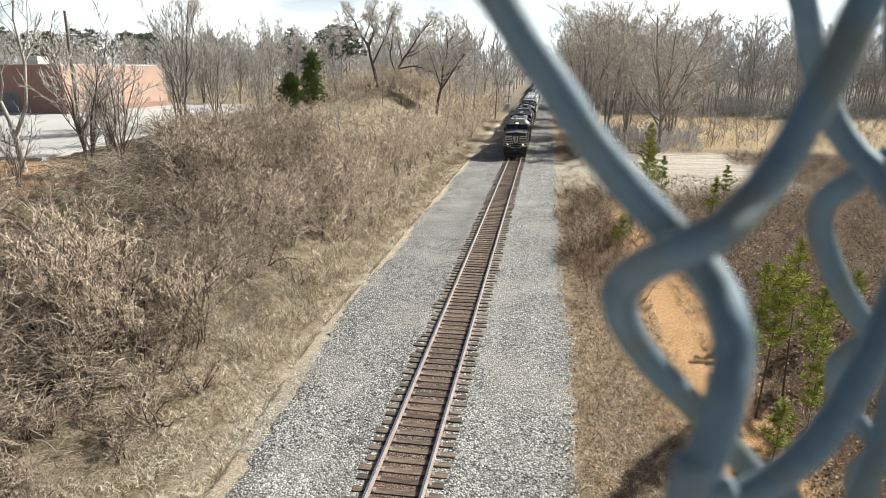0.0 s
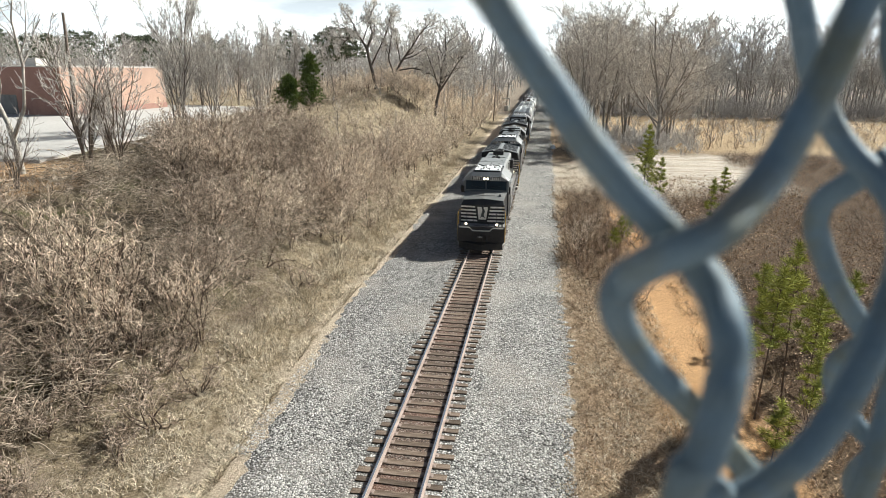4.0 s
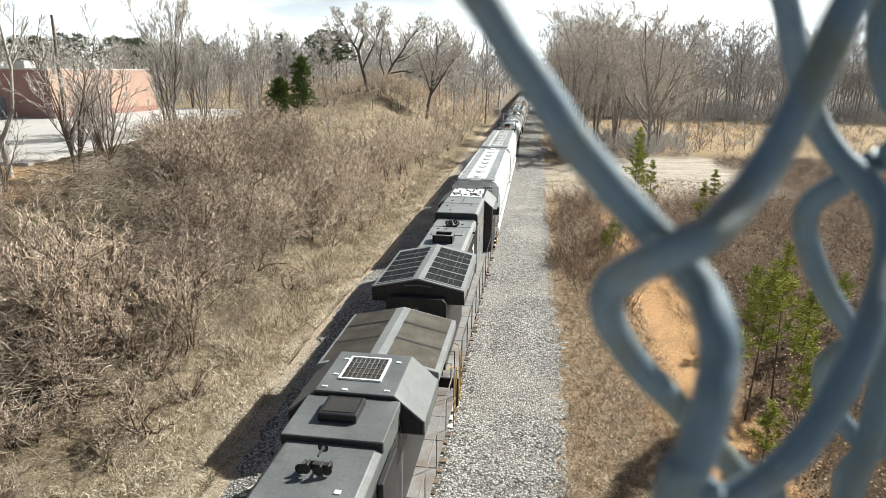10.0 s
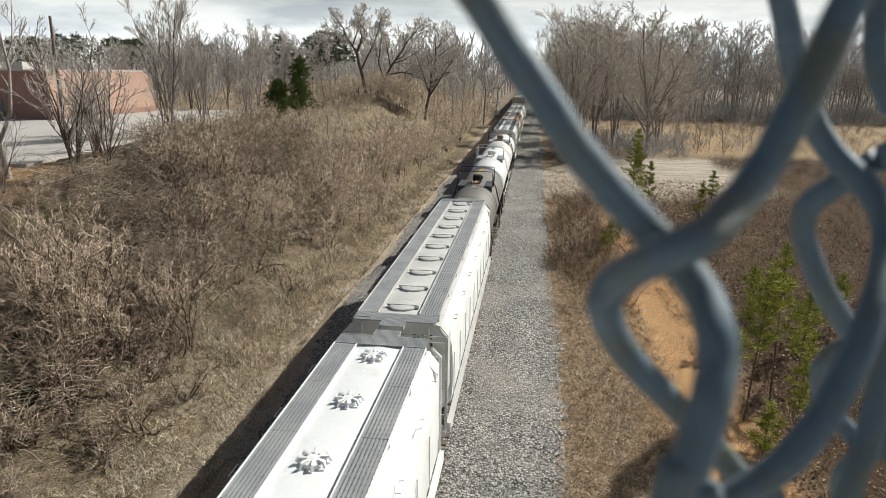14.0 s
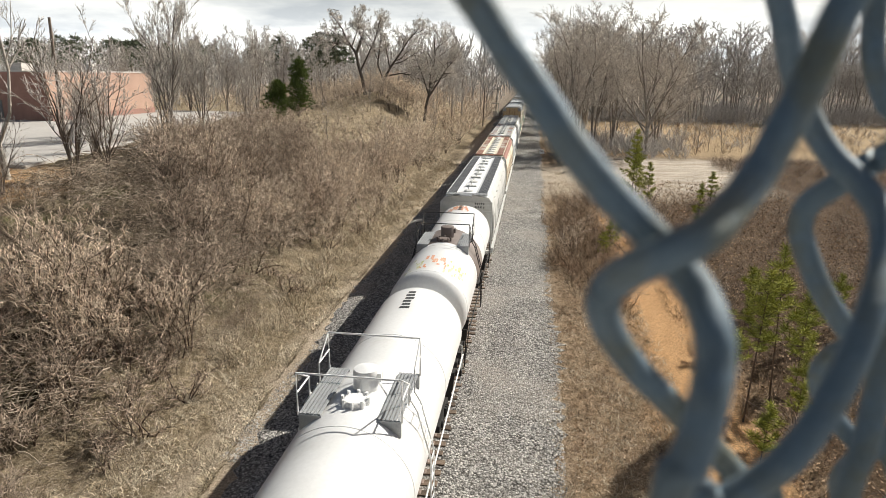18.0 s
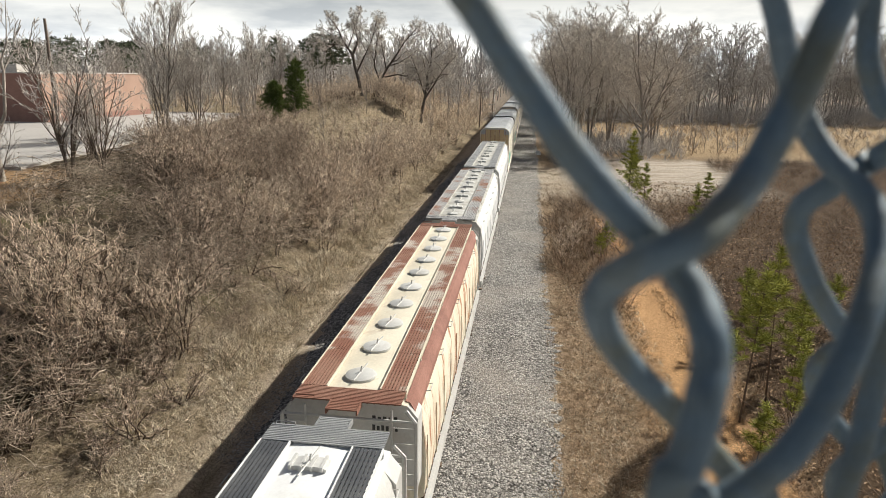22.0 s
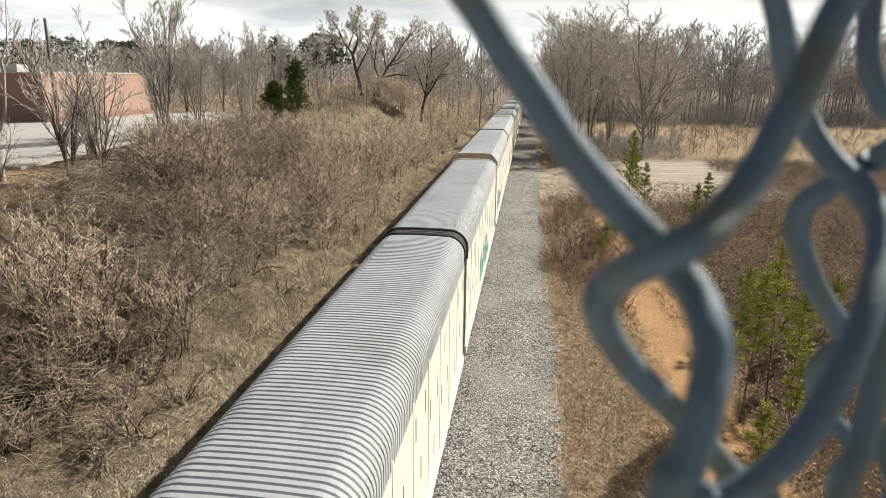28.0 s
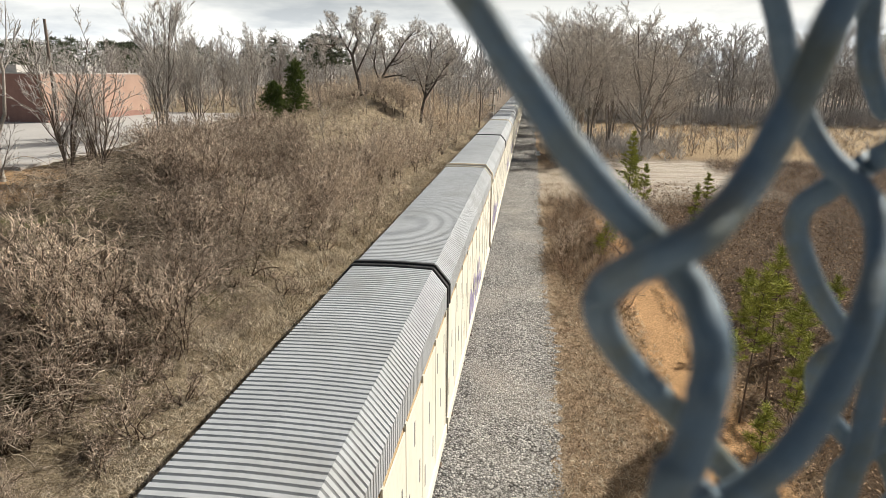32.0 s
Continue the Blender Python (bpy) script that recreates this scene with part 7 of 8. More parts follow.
def old_trees():
    """Crooked old trees on the rise, each with its own bent limbs."""
    bent = [([(0, 0, -0.5), (-0.5, 0, 2.4), (-1.3, 0.2, 5.2), (-1.5, 0.3, 6.6), (-2.6, 0.2, 7.9), (-4.2, 0, 8.2), (-5.6, 0.4, 7.3)], 0.34),
            ([(-1.5, 0.3, 6.4), (-0.8, 1.0, 9.0), (-1.4, 1.2, 11.0), (-0.4, 1.0, 13.0)], 0.19),
            ([(-2.8, 0.2, 7.9), (-3.4, -0.8, 10.2), (-5.0, -0.6, 12.2)], 0.17),
            ([(-0.9, 0.1, 3.6), (0.6, -0.5, 6.2), (1.8, -0.3, 8.6), (2.6, 0, 11.5)], 0.16)]
    raked = [([(0, 0, -0.5), (0.3, 0, 2.2), (1.6, 0.2, 4.6), (3.2, 0, 6.6), (4.6, 0.2, 8.8), (6.4, 0, 10.6)], 0.28),
             ([(0.4, 0, 2.4), (-0.6, 0.4, 5.0), (-0.2, 0.2, 8.0), (0.4, 0, 10.5)], 0.17),
             ([(1.2, 0, 3.2), (3.6, -0.6, 3.6), (6.2, -0.8, 3.0), (8.0, -0.6, 1.6)], 0.15)]
    forked = [([(0, 0, -0.5), (0.3, 0, 2.4), (0.9, 0, 4.8), (1.0, 0.3, 7.4), (1.8, 0.2, 10.2), (1.6, 0, 13.0)], 0.30),
              ([(0.6, 0, 3.8), (2.4, -0.3, 6.4), (3.6, -0.2, 8.4), (5.4, 0, 10.4)], 0.19),
              ([(0.7, 0, 4.6), (-0.4, 0.5, 7.6), (-1.6, 0.2, 10.6)], 0.17)]
    for stems, seed, x, y in ((bent, 471, -24.0, 105.0), (raked, 472, -21.6, 106.0), (forked, 473, -14.2, 105.0)):
        plant(tree_meshes("old_tree", seed, stems, ((10, 8, 5, 4), 0.40, (28, 78), 0.10, 0.34), M_OAKTWIG, M_OAKBARK, 0.018), "spreading_tree", "old leafless tree with crooked spreading dark limbs", x, y, 1.0, 0.0, "leafless trees")


def roadside_trees():
    """Trees round the parking lot and along the bank."""
    pale = [([(0, 0, -0.5), (-0.15, 0, 1.6), (-0.4, 0, 3.0), (-1.4, 0.3, 5.0), (-2.4, 0.2, 8.5), (-2.2, 0, 11.5)], 0.22),
            ([(-0.2, 0, 2.2), (0.7, 0.2, 4.0), (0.9, 0.4, 6.4), (0.8, 0.2, 9.0), (1.8, 0, 12.4)], 0.13),
            ([(-0.1, 0, 1.5), (-1.2, -0.4, 2.1), (-2.6, -0.3, 2.5), (-4.0, 0, 3.8)], 0.10)]
    plant(tree_meshes("pale_tree", 481, pale, ((7, 5, 4, 3), 0.34, (25, 60), 0.16, 0.4), M_TWIG, M_PALEBARK, 0.011), "bare_tree", "leafless tree with a stout pale trunk beside the parking lot", -28.0, 34.3, 1.0, 0.0, "leafless trees")
    for x, y, s, k in ((-24.0, 35.0, 1.02, 0), (-22.5, 36.0, 0.82, 1), (-27.0, 41.0, 0.62, 1), (-25.0, 30.5, 0.5, 0), (-29.8, 45.0, 0.55, 0)):
        plant(CLUMP_FORMS[k], "clump_tree", "leafless many-stemmed tree with dark stems and dense twigs", x, y, s, x * 2.3, "leafless trees")
    for x, y, s, k in ((-30.7, 57.0, 1.0, 0), (-28.2, 58.5, 0.74, 1), (-33.4, 60.5, 0.70, 2), (-42.6, 104.0, 1.08, 1), (-47.5, 103.0, 0.9, 2), (-36.6, 100.0, 0.82, 0), (-53.0, 101.0, 0.95, 0), (-66.0, 102.0, 0.9, 1), (-26.0, 64.0, 0.6, 2), (-31.8, 96.0, 0.8, 1)):
        plant(VASE_FORMS[k], "bare_tree", "leafless tree with upright vase-shaped twigs by the lot", x, y, s, x * 3.1 + y, "leafless trees")
    for x, y, s, k in ((-35.0, 73, 0.7, 0), (-33.5, 84, 0.72, 1), (-24.5, 48.0, 0.55, 2), (-21.5, 55.0, 0.50, 0), (-18.0, 66.0, 0.46, 1), (-14.5, 78.0, 0.42, 2), (-12.2, 62.0, 0.40, 0), (-20.0, 92.0, 0.6, 2), (-28.5, 97.0, 0.75, 0), (-11.0, 96.0, 0.62, 1), (-10.4, 112.0, 0.72, 2), (-58.0, 104, 0.8, 1), (-17.5, 118.0, 0.85, 0), (-20.5, 114.0, 0.8, 1)):
        plant(SLIM_FORMS[k], "bare_tree", "slender leafless tree standing in the brush", x, y, s, x * 3.1 + y, "leafless trees")


def woods():
    old_trees()
    roadside_trees()
    rng = np.random.default_rng(51)
    wide = [([(0, 0, -0.5), (0.1, 0, 2.6), (0.0, 0, 5.0), (-0.6, 0.3, 9.0), (-1.4, 0, 13.0), (-1.8, 0, 18.5)], 0.34),
            ([(0.0, 0, 3.2), (-1.8, 0.5, 6.0), (-4.2, 0.8, 9.2), (-5.6, 0.5, 13.0)], 0.19),
            ([(0.1, 0, 4.2), (1.6, -0.4, 8.0), (3.0, 0, 12.0), (5.6, 0.4, 17.2)], 0.22),
            ([(0.0, 0, 2.4), (1.6, 0.6, 4.6), (3.8, 0.8, 6.2), (6.0, 0.5, 9.0)], 0.14),
            ([(-0.3, 0, 6.5), (0.8, 0.9, 11.0), (1.0, 0.6, 18.0)], 0.19)]
    plant(tree_meshes("wide_tree", 491, wide, ((9, 7, 4, 3), 0.38, (25, 65), 0.12, 0.26), M_TALLTWIG, M_TALLBARK, 0.021), "tall_bare_tree", "tall leafless tree with broad forked limbs beside the clearing", 20.0, 96.0, 1.0, 0.0, "leafless trees")
    for x, y, s, k in ((10.7, 98, 1.0, 0), (13.2, 103, 0.92, 1), (9.6, 112, 1.0, 2), (16.4, 106, 0.86, 2), (23.6, 108, 0.9, 0), (12.0, 124, 1.05, 1), (18.5, 120, 0.95, 1), (9.4, 136, 1.05, 0), (28.0, 128, 0.9, 2), (14.5, 140, 1.0, 2), (9.5, 156, 1.05, 1)):
        plant(TALL_FORMS[k], "tall_bare_tree", "tall leafless tree at the edge of the woods", x, y, s, x * 1.7 + y, "leafless trees")
    # saplings in the meadow
    for x, y in ((25.5, 104), (27.2, 106), (29, 103), (31.2, 105), (33, 104), (36, 104), (38, 107), (41, 105), (30, 110), (34.5, 109)):
        plant(SLIM_FORMS[int(rng.integers(3))], "sapling", "thin leafless sapling in the meadow", x, y, float(rng.uniform(0.42, 0.66)), float(rng.uniform(0, 6.28)), "saplings")
    # single shrubs that stand out of the brush on the bank
    for x, y, turn, size, form in spread_places(rng, 64, (-25, -9.6, 17, 74), 5, (0.62, 1.12), lambda x, y: x < -9.5 - 0.02 * y and not open_lot(x, y) and not before_lot(x, y) and (y < 44 or x > -15)):
        plant(SHRUB_FORMS[form], "tall_shrub", "tall leafless shrub with dark forked stems", x, y, size, turn, "tall shrubs")
    for x, y, size, form in ((6.5, 41.5, 0.62, 0), (6.1, 39.6, 0.5, 3), (6.9, 43.5, 0.55, 2)):
        plant(SHRUB_FORMS[form], "tall_shrub", "leafless shrub among the weeds beside the stones", x, y, size, x * 5, "tall shrubs")
    # the woods on both sides of the line, the nearest trees singly
    spots = []
    for k in range(70):
        spots.append((-(9.5 + 50 * rng.random() ** 1.2), 122 + 90 * rng.random(), rng.uniform(0.56, 0.76)))
    for k in range(130):
        x, y = 9 + 90 * rng.random() ** 1.1, 140 + 80 * rng.random()
        spots.append((x, y + 40 * (x > 20 and y < 172), rng.uniform(0.95, 1.2)))
    for k in range(60):
        spots.append((-(58 + 85 * rng.random()), 112 + 45 * rng.random(), rng.uniform(0.5, 0.66)))
    for x, y, s in spots:
        plant(WOOD_FORMS[int(rng.integers(5))], "woodland_tree", "grey leafless woodland tree", x, y, float(s), float(rng.uniform(0, 6.28)), "woodland trees")


woods()


def far_woods():
    """Rows of far woods that close the horizon all round."""
    rng = np.random.default_rng(61)
    base = [tubes(np.array([s for s in far_form(470 + k)])) for k in range(4)]
    VV, FF, k = [], [], 0
    for i in range(1700):
        a = rng.uniform(-1.25, 1.25) if i < 1400 else rng.uniform(0, 6.28)
        r = rng.uniform(200, 560)
        x, y = r * math.sin(a), r * math.cos(a)
        if abs(x) < 10 or (y < 60 and abs(x) < 120):
            continue
        V, F = base[int(rng.integers(4))]
        s = rng.uniform(0.95, 1.3) * (0.8 if x < -40 else 1.0)
        t = rng.uniform(0, 6.28)
        c, sn = math.cos(t), math.sin(t)
        W = (V @ np.array([[c, -sn, 0], [sn, c, 0], [0, 0, 1]]).T) * s + np.array([x, y, float(lie(x, y))])
        VV.append(W)
        FF.append(F + k)
        k += len(V)
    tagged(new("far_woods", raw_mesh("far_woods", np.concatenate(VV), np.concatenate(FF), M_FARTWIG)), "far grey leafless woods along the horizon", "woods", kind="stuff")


def far_form(seed):
    rng = np.random.default_rng(seed)
    out = []
    grow(rng, (0, 0, -0.5), (0, 0, 1), 11, 0.24, 2, 2, out, up=0.1, bend=0.14, pieces=4, angle=(20, 50), shrink=0.6)
    S = np.array(out)
    S[:, 6:8] = np.maximum(S[:, 6:8], 0.14)
    return S[:, :8]


far_woods()


def needle_clumps(rng, centres, n, length, width, droop=0.2):
    """Tufts of needles: n slim blades at each centre."""
    C = np.repeat(np.asarray(centres, float), n, axis=0)
    d = rng.normal(0, 1, (len(C), 3))
    d[:, 2] = np.abs(d[:, 2]) * 0.8 - droop
    d /= np.linalg.norm(d, axis=1, keepdims=True)
    s = np.cross(d, rng.normal(0, 1, (len(C), 3)))
    s /= np.linalg.norm(s, axis=1, keepdims=True)
    L = length * rng.uniform(0.6, 1.15, (len(C), 1))
    V = np.stack([C - s * width, C + s * width, C + d * L + s * width * 0.4, C + d * L - s * width * 0.4], 1)
    F = np.array([(0, 1, 2), (0, 2, 3)])[None] + 4 * np.arange(len(C))[:, None, None]
    return V.reshape(-1, 3), F.reshape(-1, 3)


def pine(x, y, height, seed, label="young green pine sapling among dead weeds", bare=0.3):
    """A thin-stemmed young pine: whorls of rising branches with tufts at their ends."""
    rng = np.random.default_rng(seed)
    root = thing("young_pine", label, "tree", pose(x, y, float(lie(x, y))), "young pines")
    segs, tips = [], []
    lean = rng.normal(0, 0.035, 2)
    top = np.array([lean[0] * height, lean[1] * height, height])
    for i in range(6):
        a, b = top * i / 6, top * (i + 1) / 6
        segs.append((*a, *b, 0.0065 * height * (1 - i / 6.5) + 0.006, 0.0065 * height * (1 - (i + 1) / 6.5) + 0.006))
    n = max(4, int(height * (1 - bare) / 0.44))
    for i in range(n):
        t = bare + (0.97 - bare) * i / n
        c = top * t
        reach = height * 0.17 * (1.12 - t) + 0.14
        turn = rng.uniform(0, 6.28)
        m = int(rng.integers(2, 5))
        for k in range(m):
            a = turn + 6.28 * k / m + rng.normal(0, 0.25)
            long = reach * rng.uniform(0.55, 1.25)
            d = np.array([math.cos(a), math.sin(a), rng.uniform(0.35, 0.95)])
            mid = c + d * long * 0.5
            e = c + d * long + np.array([0, 0, 0.12 * long])
            segs += [(*c, *mid, 0.010, 0.008), (*mid, *e, 0.008, 0.005)]
            for u in (0.5, 0.72, 0.88, 1.0):
                tips.append(c + (e - c) * u + rng.normal(0, 0.02, 3))
    tips += [top + np.array([0, 0, 0.07 * k]) for k in range(-3, 4)]
    V, F = tubes(np.array(segs), 5)
    ob = new("trunk", raw_mesh("pine_trunk", V, F, M_STEM))
    ob.parent = root
    V, F = needle_clumps(rng, tips, 27, 0.22 + 0.014 * height, 0.0068 + 0.0014 * height ** 0.5 + 0.00008 * y, 0.05)
    ob = new("crown", raw_mesh("pine_crown", V, F, M_PINE))
    ob.parent = root
    return root


for k, (x, y, h, bare) in enumerate(((11.2, 20.6, 5.3, 0.5), (12.5, 22.0, 5.6, 0.3), (12.6, 20.0, 2.6, 0.3), (10.9, 18.0, 1.9, 0.25), (13.9, 23.4, 3.6, 0.3), (15.2, 26.5, 3.0, 0.2), (13.2, 27.5, 3.2, 0.25), (14.6, 30.5, 2.2, 0.2), (17.4, 29.0, 2.6, 0.2), (12.0, 24.5, 1.6, 0.2), (16.8, 51.0, 3.2, 0.15), (20.5, 61.5, 2.6, 0.15), (13.1, 60.5, 6.4, 0.08), (14.2, 58.5, 3.6, 0.1), (14.0, 64.0, 4.4, 0.1), (9.2, 43.0, 1.7, 0.1), (8.5, 41.0, 1.3, 0.1), (9.9, 45.0, 1.2, 0.1))):
    pine(x, y, h, 500 + k, bare=bare)


def cedar(x, y, height, radius, seed, label):
    """Ragged sprays on upswept boughs round one stem."""
    rng = np.random.default_rng(seed)
    root = thing("cedar_tree", label, "tree", pose(x, y, float(lie(x, y))), "evergreens")
    segs = [(0, 0, -0.2, 0.05 * height, 0, height * 0.92, 0.12, 0.03)]
    tips = []
    for i in range(70):
        t = 0.04 + 0.94 * i / 70
        a = rng.uniform(0, 6.28)
        r = radius * (1 - t) ** 0.6 * rng.uniform(0.45, 1.15) * (1 + 0.22 * math.sin(9 * t + 2 * a))
        foot = np.array([0.05 * height * t, 0, height * t * 0.9])
        e = foot + np.array([r * math.cos(a), r * math.sin(a), 0.55 * r + 0.25])
        segs.append((*foot, *e, 0.035, 0.012))
        for k in range(13):
            tips.append(foot + (e - foot) * rng.uniform(0.3, 1.05) + rng.normal(0, 0.14 + 0.07 * r, 3))
    tips += [(0.05 * height, 0, height * (0.86 + 0.02 * k)) for k in range(7)]
    V, F = tubes(np.array(segs), 5)
    ob = new("trunk", raw_mesh("cedar_trunk", V, F, M_BARK))
    ob.parent = root
    V, F = needle_clumps(rng, tips, 16, 0.42, 0.024, -0.25)
    ob = new("crown", raw_mesh("cedar_crown", V, F, M_CEDAR))
    ob.parent = root


cedar(-27.9, 84, 7.9, 2.3, 71, "dark green cedar standing above the brush")
cedar(-29.4, 80.5, 5.0, 1.9, 72, "small dark cedar beside the taller one")


def pine_tops():
    """Dark pine crowns over the far woods behind the building."""
    rng = np.random.default_rng(77)
    for k in range(46):
        x, y = rng.uniform(-215, -80), rng.uniform(140, 200)
        if k > 38:
            x, y = rng.uniform(-62, -40), rng.uniform(150, 180)
        h = rng.uniform(12.5, 16.5)
        root = thing("tall_pine", "tall dark green pine over the far woods", "tree", pose(x, y, float(lie(x, y))), "evergreens")
        V, F = tubes(np.array([(0, 0, -0.5, 0, 0, h * 0.95, 0.22, 0.06)]), 6)
        ob = new("trunk", raw_mesh("tall_pine_trunk", V, F, M_BARK))
        ob.parent = root
        tips = []
        for i in range(110):
            t = rng.random()
            r = 4.2 * math.sqrt(max(0.05, 1 - t ** 2)) * rng.random() ** 0.4
            a = rng.uniform(0, 6.28)
            tips.append((r * math.cos(a), r * math.sin(a), h * (0.55 + 0.45 * t)))
        V, F = needle_clumps(rng, tips, 10, 1.0, 0.10, 0.1)
        ob = new("crown", raw_mesh("tall_pine_crown", V, F, M_PINEFAR))
        ob.parent = root


pine_tops()


# ---------------------------------------------------------------- parking lot, building, pole and lineside things
def lot():
    rng = np.random.default_rng(9)
    out = []
    for x, y in ((-29.5, 37.5), (-32, 52), (-35.0, 66), (-37.5, 80), (-39, 97), (-70, 99), (-120, 97), (-120, 37)):
        out.append((x, y))
    V = [(x, y, BANK - 0.30) for x, y in out] + [(x, y, BANK - 0.9) for x, y in out]
    n = len(out)
    F = [tuple(range(n)), tuple(range(2 * n - 1, n - 1, -1))] + [(i, (i + 1) % n, n + (i + 1) % n, n + i) for i in range(n)]
    me = bpy.data.meshes.new("parking_lot")
    me.from_pydata(V, [], F)
    me.materials.append(M_LOT)
    tagged(new("parking_lot", me), "bleached empty asphalt parking lot", "pavement", kind="structure")


lot()


def building():
    z0 = BANK - 0.45
    root = thing("commercial_building", "low flat-roofed building with a sunlit salmon wall and shaded brown front", "building", pose(-55.6, 72.5, z0, 0, 0, -4))
    part("core", Shape().box(-39.8, -0.2, 0.2, 19.8, 0.0, 5.9), M_WALLBROWN, root)
    part("salmon_wall", Shape().box(-0.2, 0.0, 0.0, 20.0, 0.0, 6.0), M_WALLPINK, root, "side wall, its sunlight put into the salmon colour")
    part("brick_wall", Shape().box(-40.0, -0.2, 0.0, 0.2, 0.0, 6.0), M_WALLBROWN, root, "brick front, its shade put into the dark brown")
    part("coping", Shape().box(-40.1, 0.1, -0.1, 20.1, 6.0, 6.16), M_ROOFEDGE, root, "pale coping along the roof edge")
    part("wall_base", Shape().box(-0.1, 0.12, 0.0, 20.0, 0.0, 0.9), M_WALLBROWN, root)
    for x, y, w in ((-9, 4, 1.8), (-20, 6, 2.2), (-4.5, 12, 1.2)):
        part("roof_unit", Shape().box(x, x + w, y, y + w, 6.16, 7.1), M_ROOFEDGE, root, "pale rooftop air unit", bevel=0.03)
    for k in range(4):
        part("dock_door", Shape().box(-31 + 7 * k, -28.0 + 7 * k, -0.06, 0.1, 0.0, 2.6), M_ROOFGREY, root)


building()


def utility_pole(x, y, height, arms=1):
    z = float(lie(x, y))
    root = thing("utility_pole", "weathered wooden utility pole with a crossarm", "pole", pose(x, y, z, 2, 1.5, 20), "poles")
    part("pole", Shape().rod([(0, 0, -0.4), (0, 0, height)], 0.13, 10, [0.15, 0.10]), M_POLE, root)
    for k in range(arms):
        part("crossarm", Shape().box(-1.1, 1.1, -0.06, 0.06, height - 0.6 - k * 0.7, height - 0.47 - k * 0.7), M_POLE, root)
        s = Shape()
        for xx in (-1.0, -0.45, 0.45, 1.0):
            s.lathe([(height - 0.47 - k * 0.7, 0.05), (height - 0.33 - k * 0.7, 0.04)], 8, (xx, 0, 0), "z")
        part("insulators", s, M_ROOFEDGE, root)


utility_pole(-33.5, 46.5, 10.2, 0)
utility_pole(-7.9, 150, 8.5, 1)
utility_pole(-7.6, 196, 8.0, 2)


def lineside():
    z = float(lie(-8.2, 190.0))
    root = thing("signal_cabinet", "pale lineside signal cabinet on a post with an arm", "cabinet", pose(-7.4, 190, z))
    part("cabinet", Shape().box(-0.6, 0.6, -0.5, 0.5, 0, 1.5), M_BOXPAINT, root, bevel=0.03)
    part("mast", Shape().rod([(0.9, 0, 0), (0.9, 0, 3.6)], 0.09, 8), M_BOXPAINT, root)
    part("arm", Shape().box(-1.2, 1.0, -0.08, 0.08, 3.45, 3.7), M_BOXPAINT, root)
    z = -0.40
    root = thing("white_marker", "small white block lying on the ballast strip", "marker", pose(5.2, 99, float(lie(5.2, 99)) + 0.02, 0, 0, 20))
    part("block", Shape().side_prism([(-0.35, 0.0), (0.35, 0.0), (0.3, 0.6), (0.1, 0.62)], -0.35, 0.35), M_LITTER, root, bevel=0.06)
    for k, (x, y, w) in enumerate(((31.5, 66, 0.9), (33.0, 66.8, 0.6), (34.6, 69, 0.8))):
        root = thing("scrap_slab", "pale broken slab lying in the weeds", "debris", pose(x, y, float(lie(x, y)) + 0.02, 3, 4, 25 * k), "pale debris")
        part("slab", Shape().box(-w, w, -w * 0.5, w * 0.5, 0, 0.18), M_LITTER, root, bevel=0.04)


lineside()


# ---------------------------------------------------------------- overpass under the camera, and its fence
def overpass():
    deck = thing("overpass", "concrete road overpass across the track", "bridge", kind="structure")
    part("deck", Shape().box(-60, 60, -11, -0.10, 8.4, 9.5), M_CONCRETE, deck)
    part("parapet", Shape().box(-60, 60, -0.32, 0.10, 9.5, 10.45), M_CONCRETE, deck, bevel=0.02)
    for x in (-15, 13):
        part("abutment", Shape().box(x - 1, x + 1, -11, -0.6, -1.0, 8.4), M_CONCRETE, deck)


overpass()

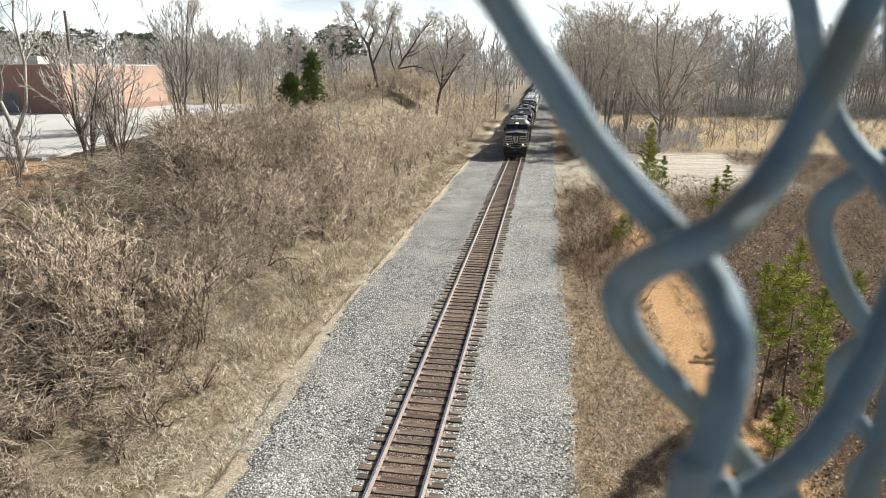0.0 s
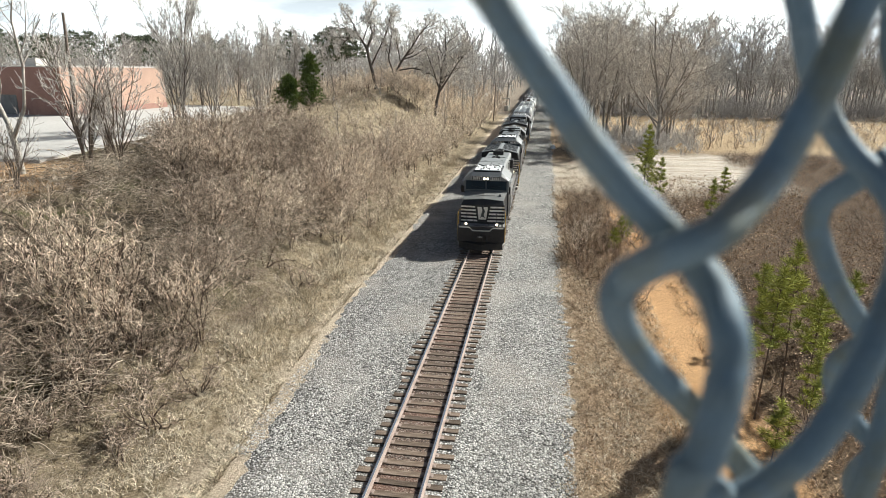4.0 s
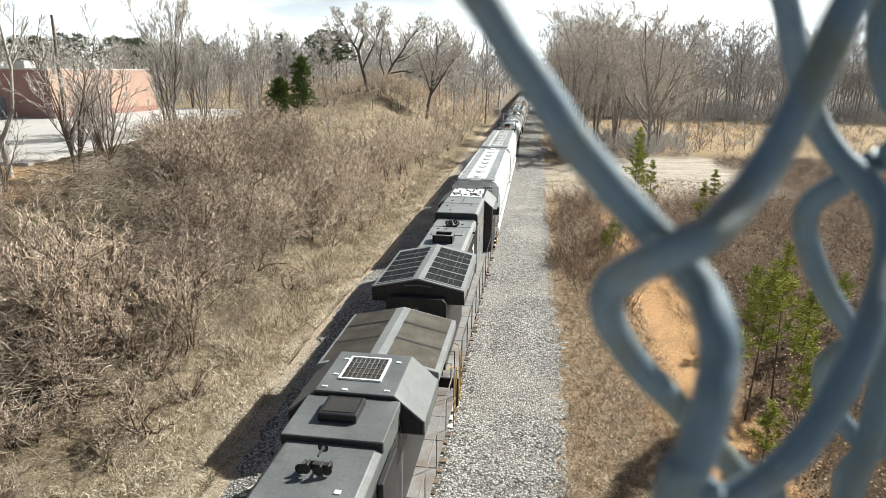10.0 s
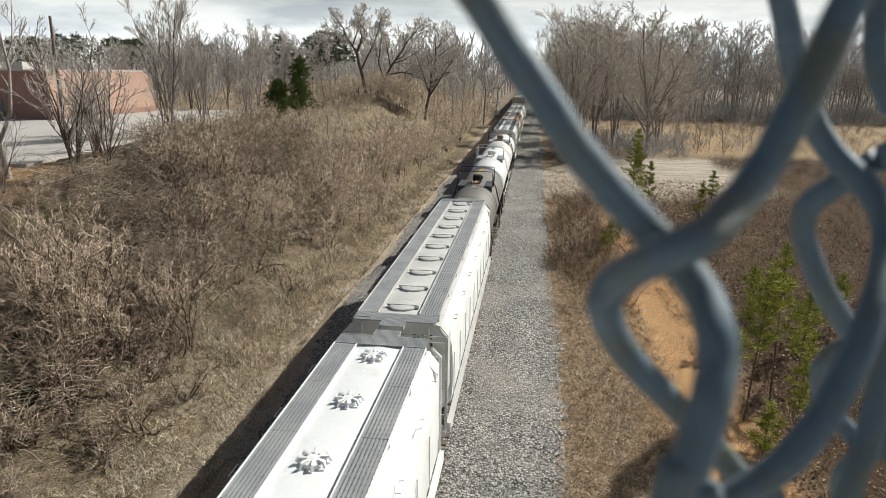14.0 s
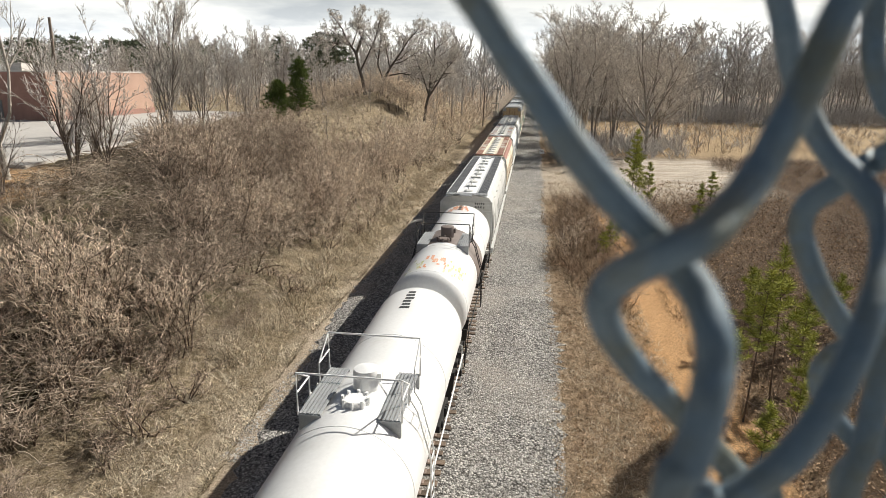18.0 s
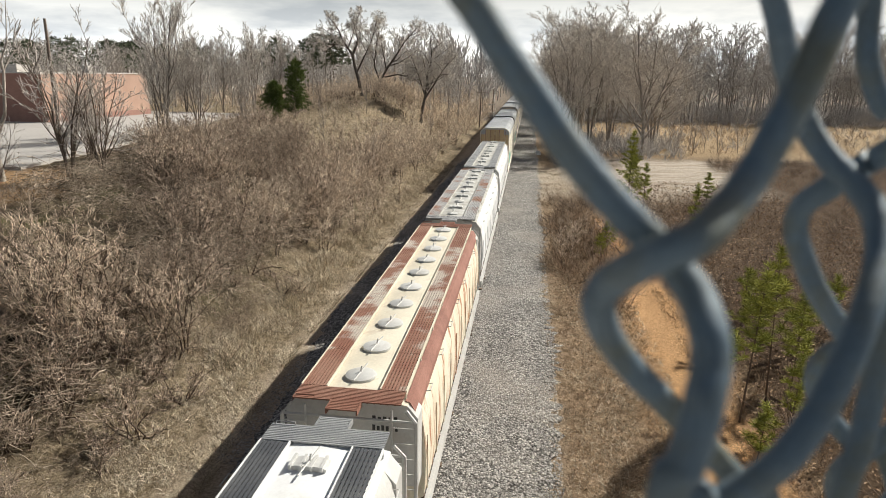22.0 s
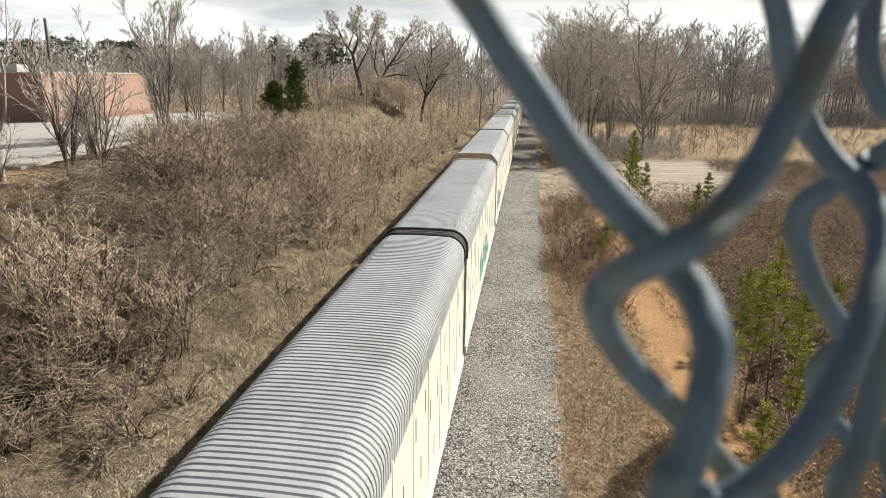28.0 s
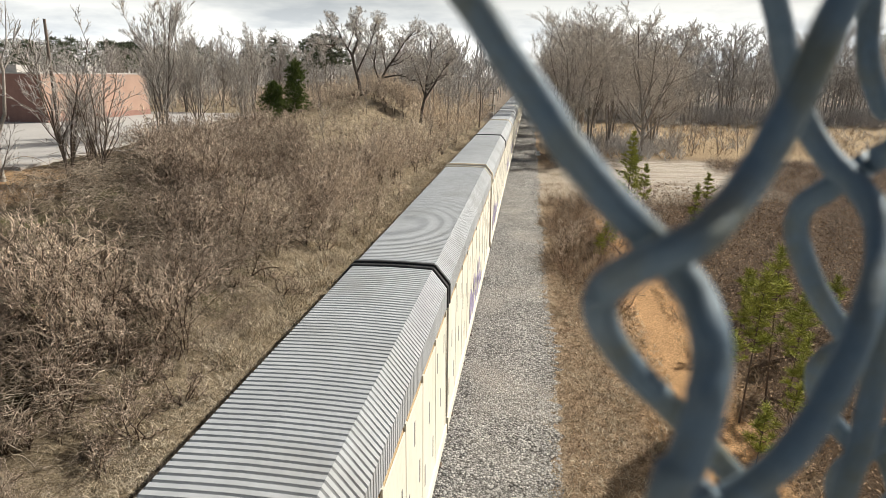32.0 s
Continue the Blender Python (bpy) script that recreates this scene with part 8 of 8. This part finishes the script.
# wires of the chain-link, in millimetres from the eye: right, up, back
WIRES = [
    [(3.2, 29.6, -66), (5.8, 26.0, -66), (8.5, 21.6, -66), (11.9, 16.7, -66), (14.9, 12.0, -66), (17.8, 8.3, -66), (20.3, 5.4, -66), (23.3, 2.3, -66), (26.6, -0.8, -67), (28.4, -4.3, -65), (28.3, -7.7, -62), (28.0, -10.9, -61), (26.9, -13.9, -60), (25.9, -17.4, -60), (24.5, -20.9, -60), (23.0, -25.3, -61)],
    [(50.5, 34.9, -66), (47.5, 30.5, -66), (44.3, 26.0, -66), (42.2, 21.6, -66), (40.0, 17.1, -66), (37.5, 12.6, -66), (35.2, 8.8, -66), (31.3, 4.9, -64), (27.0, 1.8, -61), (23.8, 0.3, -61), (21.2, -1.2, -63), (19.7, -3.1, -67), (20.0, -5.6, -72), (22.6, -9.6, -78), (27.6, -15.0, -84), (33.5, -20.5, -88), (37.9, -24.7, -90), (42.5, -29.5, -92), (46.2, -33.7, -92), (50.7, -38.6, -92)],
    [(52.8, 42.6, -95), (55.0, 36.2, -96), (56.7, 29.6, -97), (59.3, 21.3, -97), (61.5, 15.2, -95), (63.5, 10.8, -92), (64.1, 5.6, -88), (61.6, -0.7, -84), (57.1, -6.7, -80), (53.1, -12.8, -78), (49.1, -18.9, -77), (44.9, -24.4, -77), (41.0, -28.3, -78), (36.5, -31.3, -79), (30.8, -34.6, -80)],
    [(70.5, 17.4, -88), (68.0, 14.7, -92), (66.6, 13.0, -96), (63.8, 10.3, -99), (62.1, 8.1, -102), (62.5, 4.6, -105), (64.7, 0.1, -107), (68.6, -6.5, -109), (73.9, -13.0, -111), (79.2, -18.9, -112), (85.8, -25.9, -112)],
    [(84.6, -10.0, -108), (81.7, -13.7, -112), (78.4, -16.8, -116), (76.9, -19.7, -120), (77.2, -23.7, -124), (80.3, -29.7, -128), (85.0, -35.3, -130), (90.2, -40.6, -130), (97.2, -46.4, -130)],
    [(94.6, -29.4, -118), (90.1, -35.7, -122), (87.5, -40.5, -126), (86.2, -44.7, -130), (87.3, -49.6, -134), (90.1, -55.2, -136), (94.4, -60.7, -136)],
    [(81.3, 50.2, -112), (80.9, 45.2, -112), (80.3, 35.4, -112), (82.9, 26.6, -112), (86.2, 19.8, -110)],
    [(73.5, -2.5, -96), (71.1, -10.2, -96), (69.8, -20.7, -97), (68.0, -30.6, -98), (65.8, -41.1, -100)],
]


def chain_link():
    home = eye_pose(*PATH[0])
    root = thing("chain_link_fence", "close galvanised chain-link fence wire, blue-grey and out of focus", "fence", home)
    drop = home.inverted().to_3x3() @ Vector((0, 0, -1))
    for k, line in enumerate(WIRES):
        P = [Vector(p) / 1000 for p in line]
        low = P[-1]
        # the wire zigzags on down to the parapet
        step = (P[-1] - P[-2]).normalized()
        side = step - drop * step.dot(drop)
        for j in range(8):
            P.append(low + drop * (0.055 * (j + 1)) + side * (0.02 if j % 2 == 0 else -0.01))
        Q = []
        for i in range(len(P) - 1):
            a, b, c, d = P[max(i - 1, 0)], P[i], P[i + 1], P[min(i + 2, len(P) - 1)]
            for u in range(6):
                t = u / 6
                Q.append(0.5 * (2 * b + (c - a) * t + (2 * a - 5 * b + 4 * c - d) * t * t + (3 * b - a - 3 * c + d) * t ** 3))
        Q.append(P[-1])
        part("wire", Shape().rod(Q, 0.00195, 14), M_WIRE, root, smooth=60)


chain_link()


# ---------------------------------------------------------------- ties, piece by piece
def ties():
    rng = random.Random(15)
    forms = []
    for k in range(5):
        s = Shape()
        w, l, h = 0.115 + 0.008 * (k % 3), 1.27 + 0.03 * (k % 4), -0.178
        c = 0.012
        s.prism([(-l, -0.34), (l, -0.34), (l, h - c), (l - c, h), (-l + c, h), (-l, h - c)], -w, w)
        s.box(-l, l, -w + 0.03 * (k % 2), -w + 0.04 + 0.03 * (k % 2), h - 0.01, h + 0.004)
        forms.append(mesh_of("tie", s, M_TIE))
    plates = Shape()
    rest = Shape()
    n = 0
    y = -12.0
    while y < 330:
        turn, shift = rng.uniform(-1.6, 1.6), rng.uniform(-0.10, 0.10)
        if 8 < y < 156 and n < 300:
            ob = new("tie", forms[rng.randrange(5)])
            ob.parent = TRACK
            ob.matrix_basis = pose(shift, y, rng.uniform(-0.012, 0.006), 0, rng.uniform(-0.4, 0.4), turn)
            n += 1
        else:
            rest.box(-1.28 + shift, 1.28 + shift, y - 0.115, y + 0.115, -0.34, -0.178)
        if 6 < y < 110:
            for x in (-0.7525, 0.7525):
                plates.box(x - 0.18, x + 0.18, y - 0.09, y + 0.09, -0.180, -0.165)
                for dx in (-0.11, 0.11):
                    plates.box(x + dx - 0.02, x + dx + 0.02, y - 0.05, y - 0.01, -0.166, -0.145)
        y += 0.50 + rng.uniform(-0.035, 0.035)
    tagged(part("distant_ties", rest, M_TIE, TRACK), kind="stuff")
    tagged(part("tie_plates", plates, M_RAIL, TRACK, "rusty tie plates and spikes"), kind="stuff")


ties()


# ---------------------------------------------------------------- movement
def motions():
    times = [0.0, 6.0, 12.0, 18.0, 23.0] + [23.5 + 0.5 * k for k in range(18)]
    for n, (ob, s, turned) in enumerate(TRAIN):
        walk(ob, [(t, pose(0, s - gone(t), 0, 0, 0, 180 if turned else 0)) for t in times])
        if n > 13:
            continue
        for w in [o for o in ob.children_recursive if o.name.startswith("wheelset")]:
            p = w.location.copy()
            sense = -1 if turned else 1
            walk(w, [(k / 15, pose(p.x, p.y, p.z, sense * math.degrees(gone(k / 15) / p.z))) for k in range(481)])


motions()
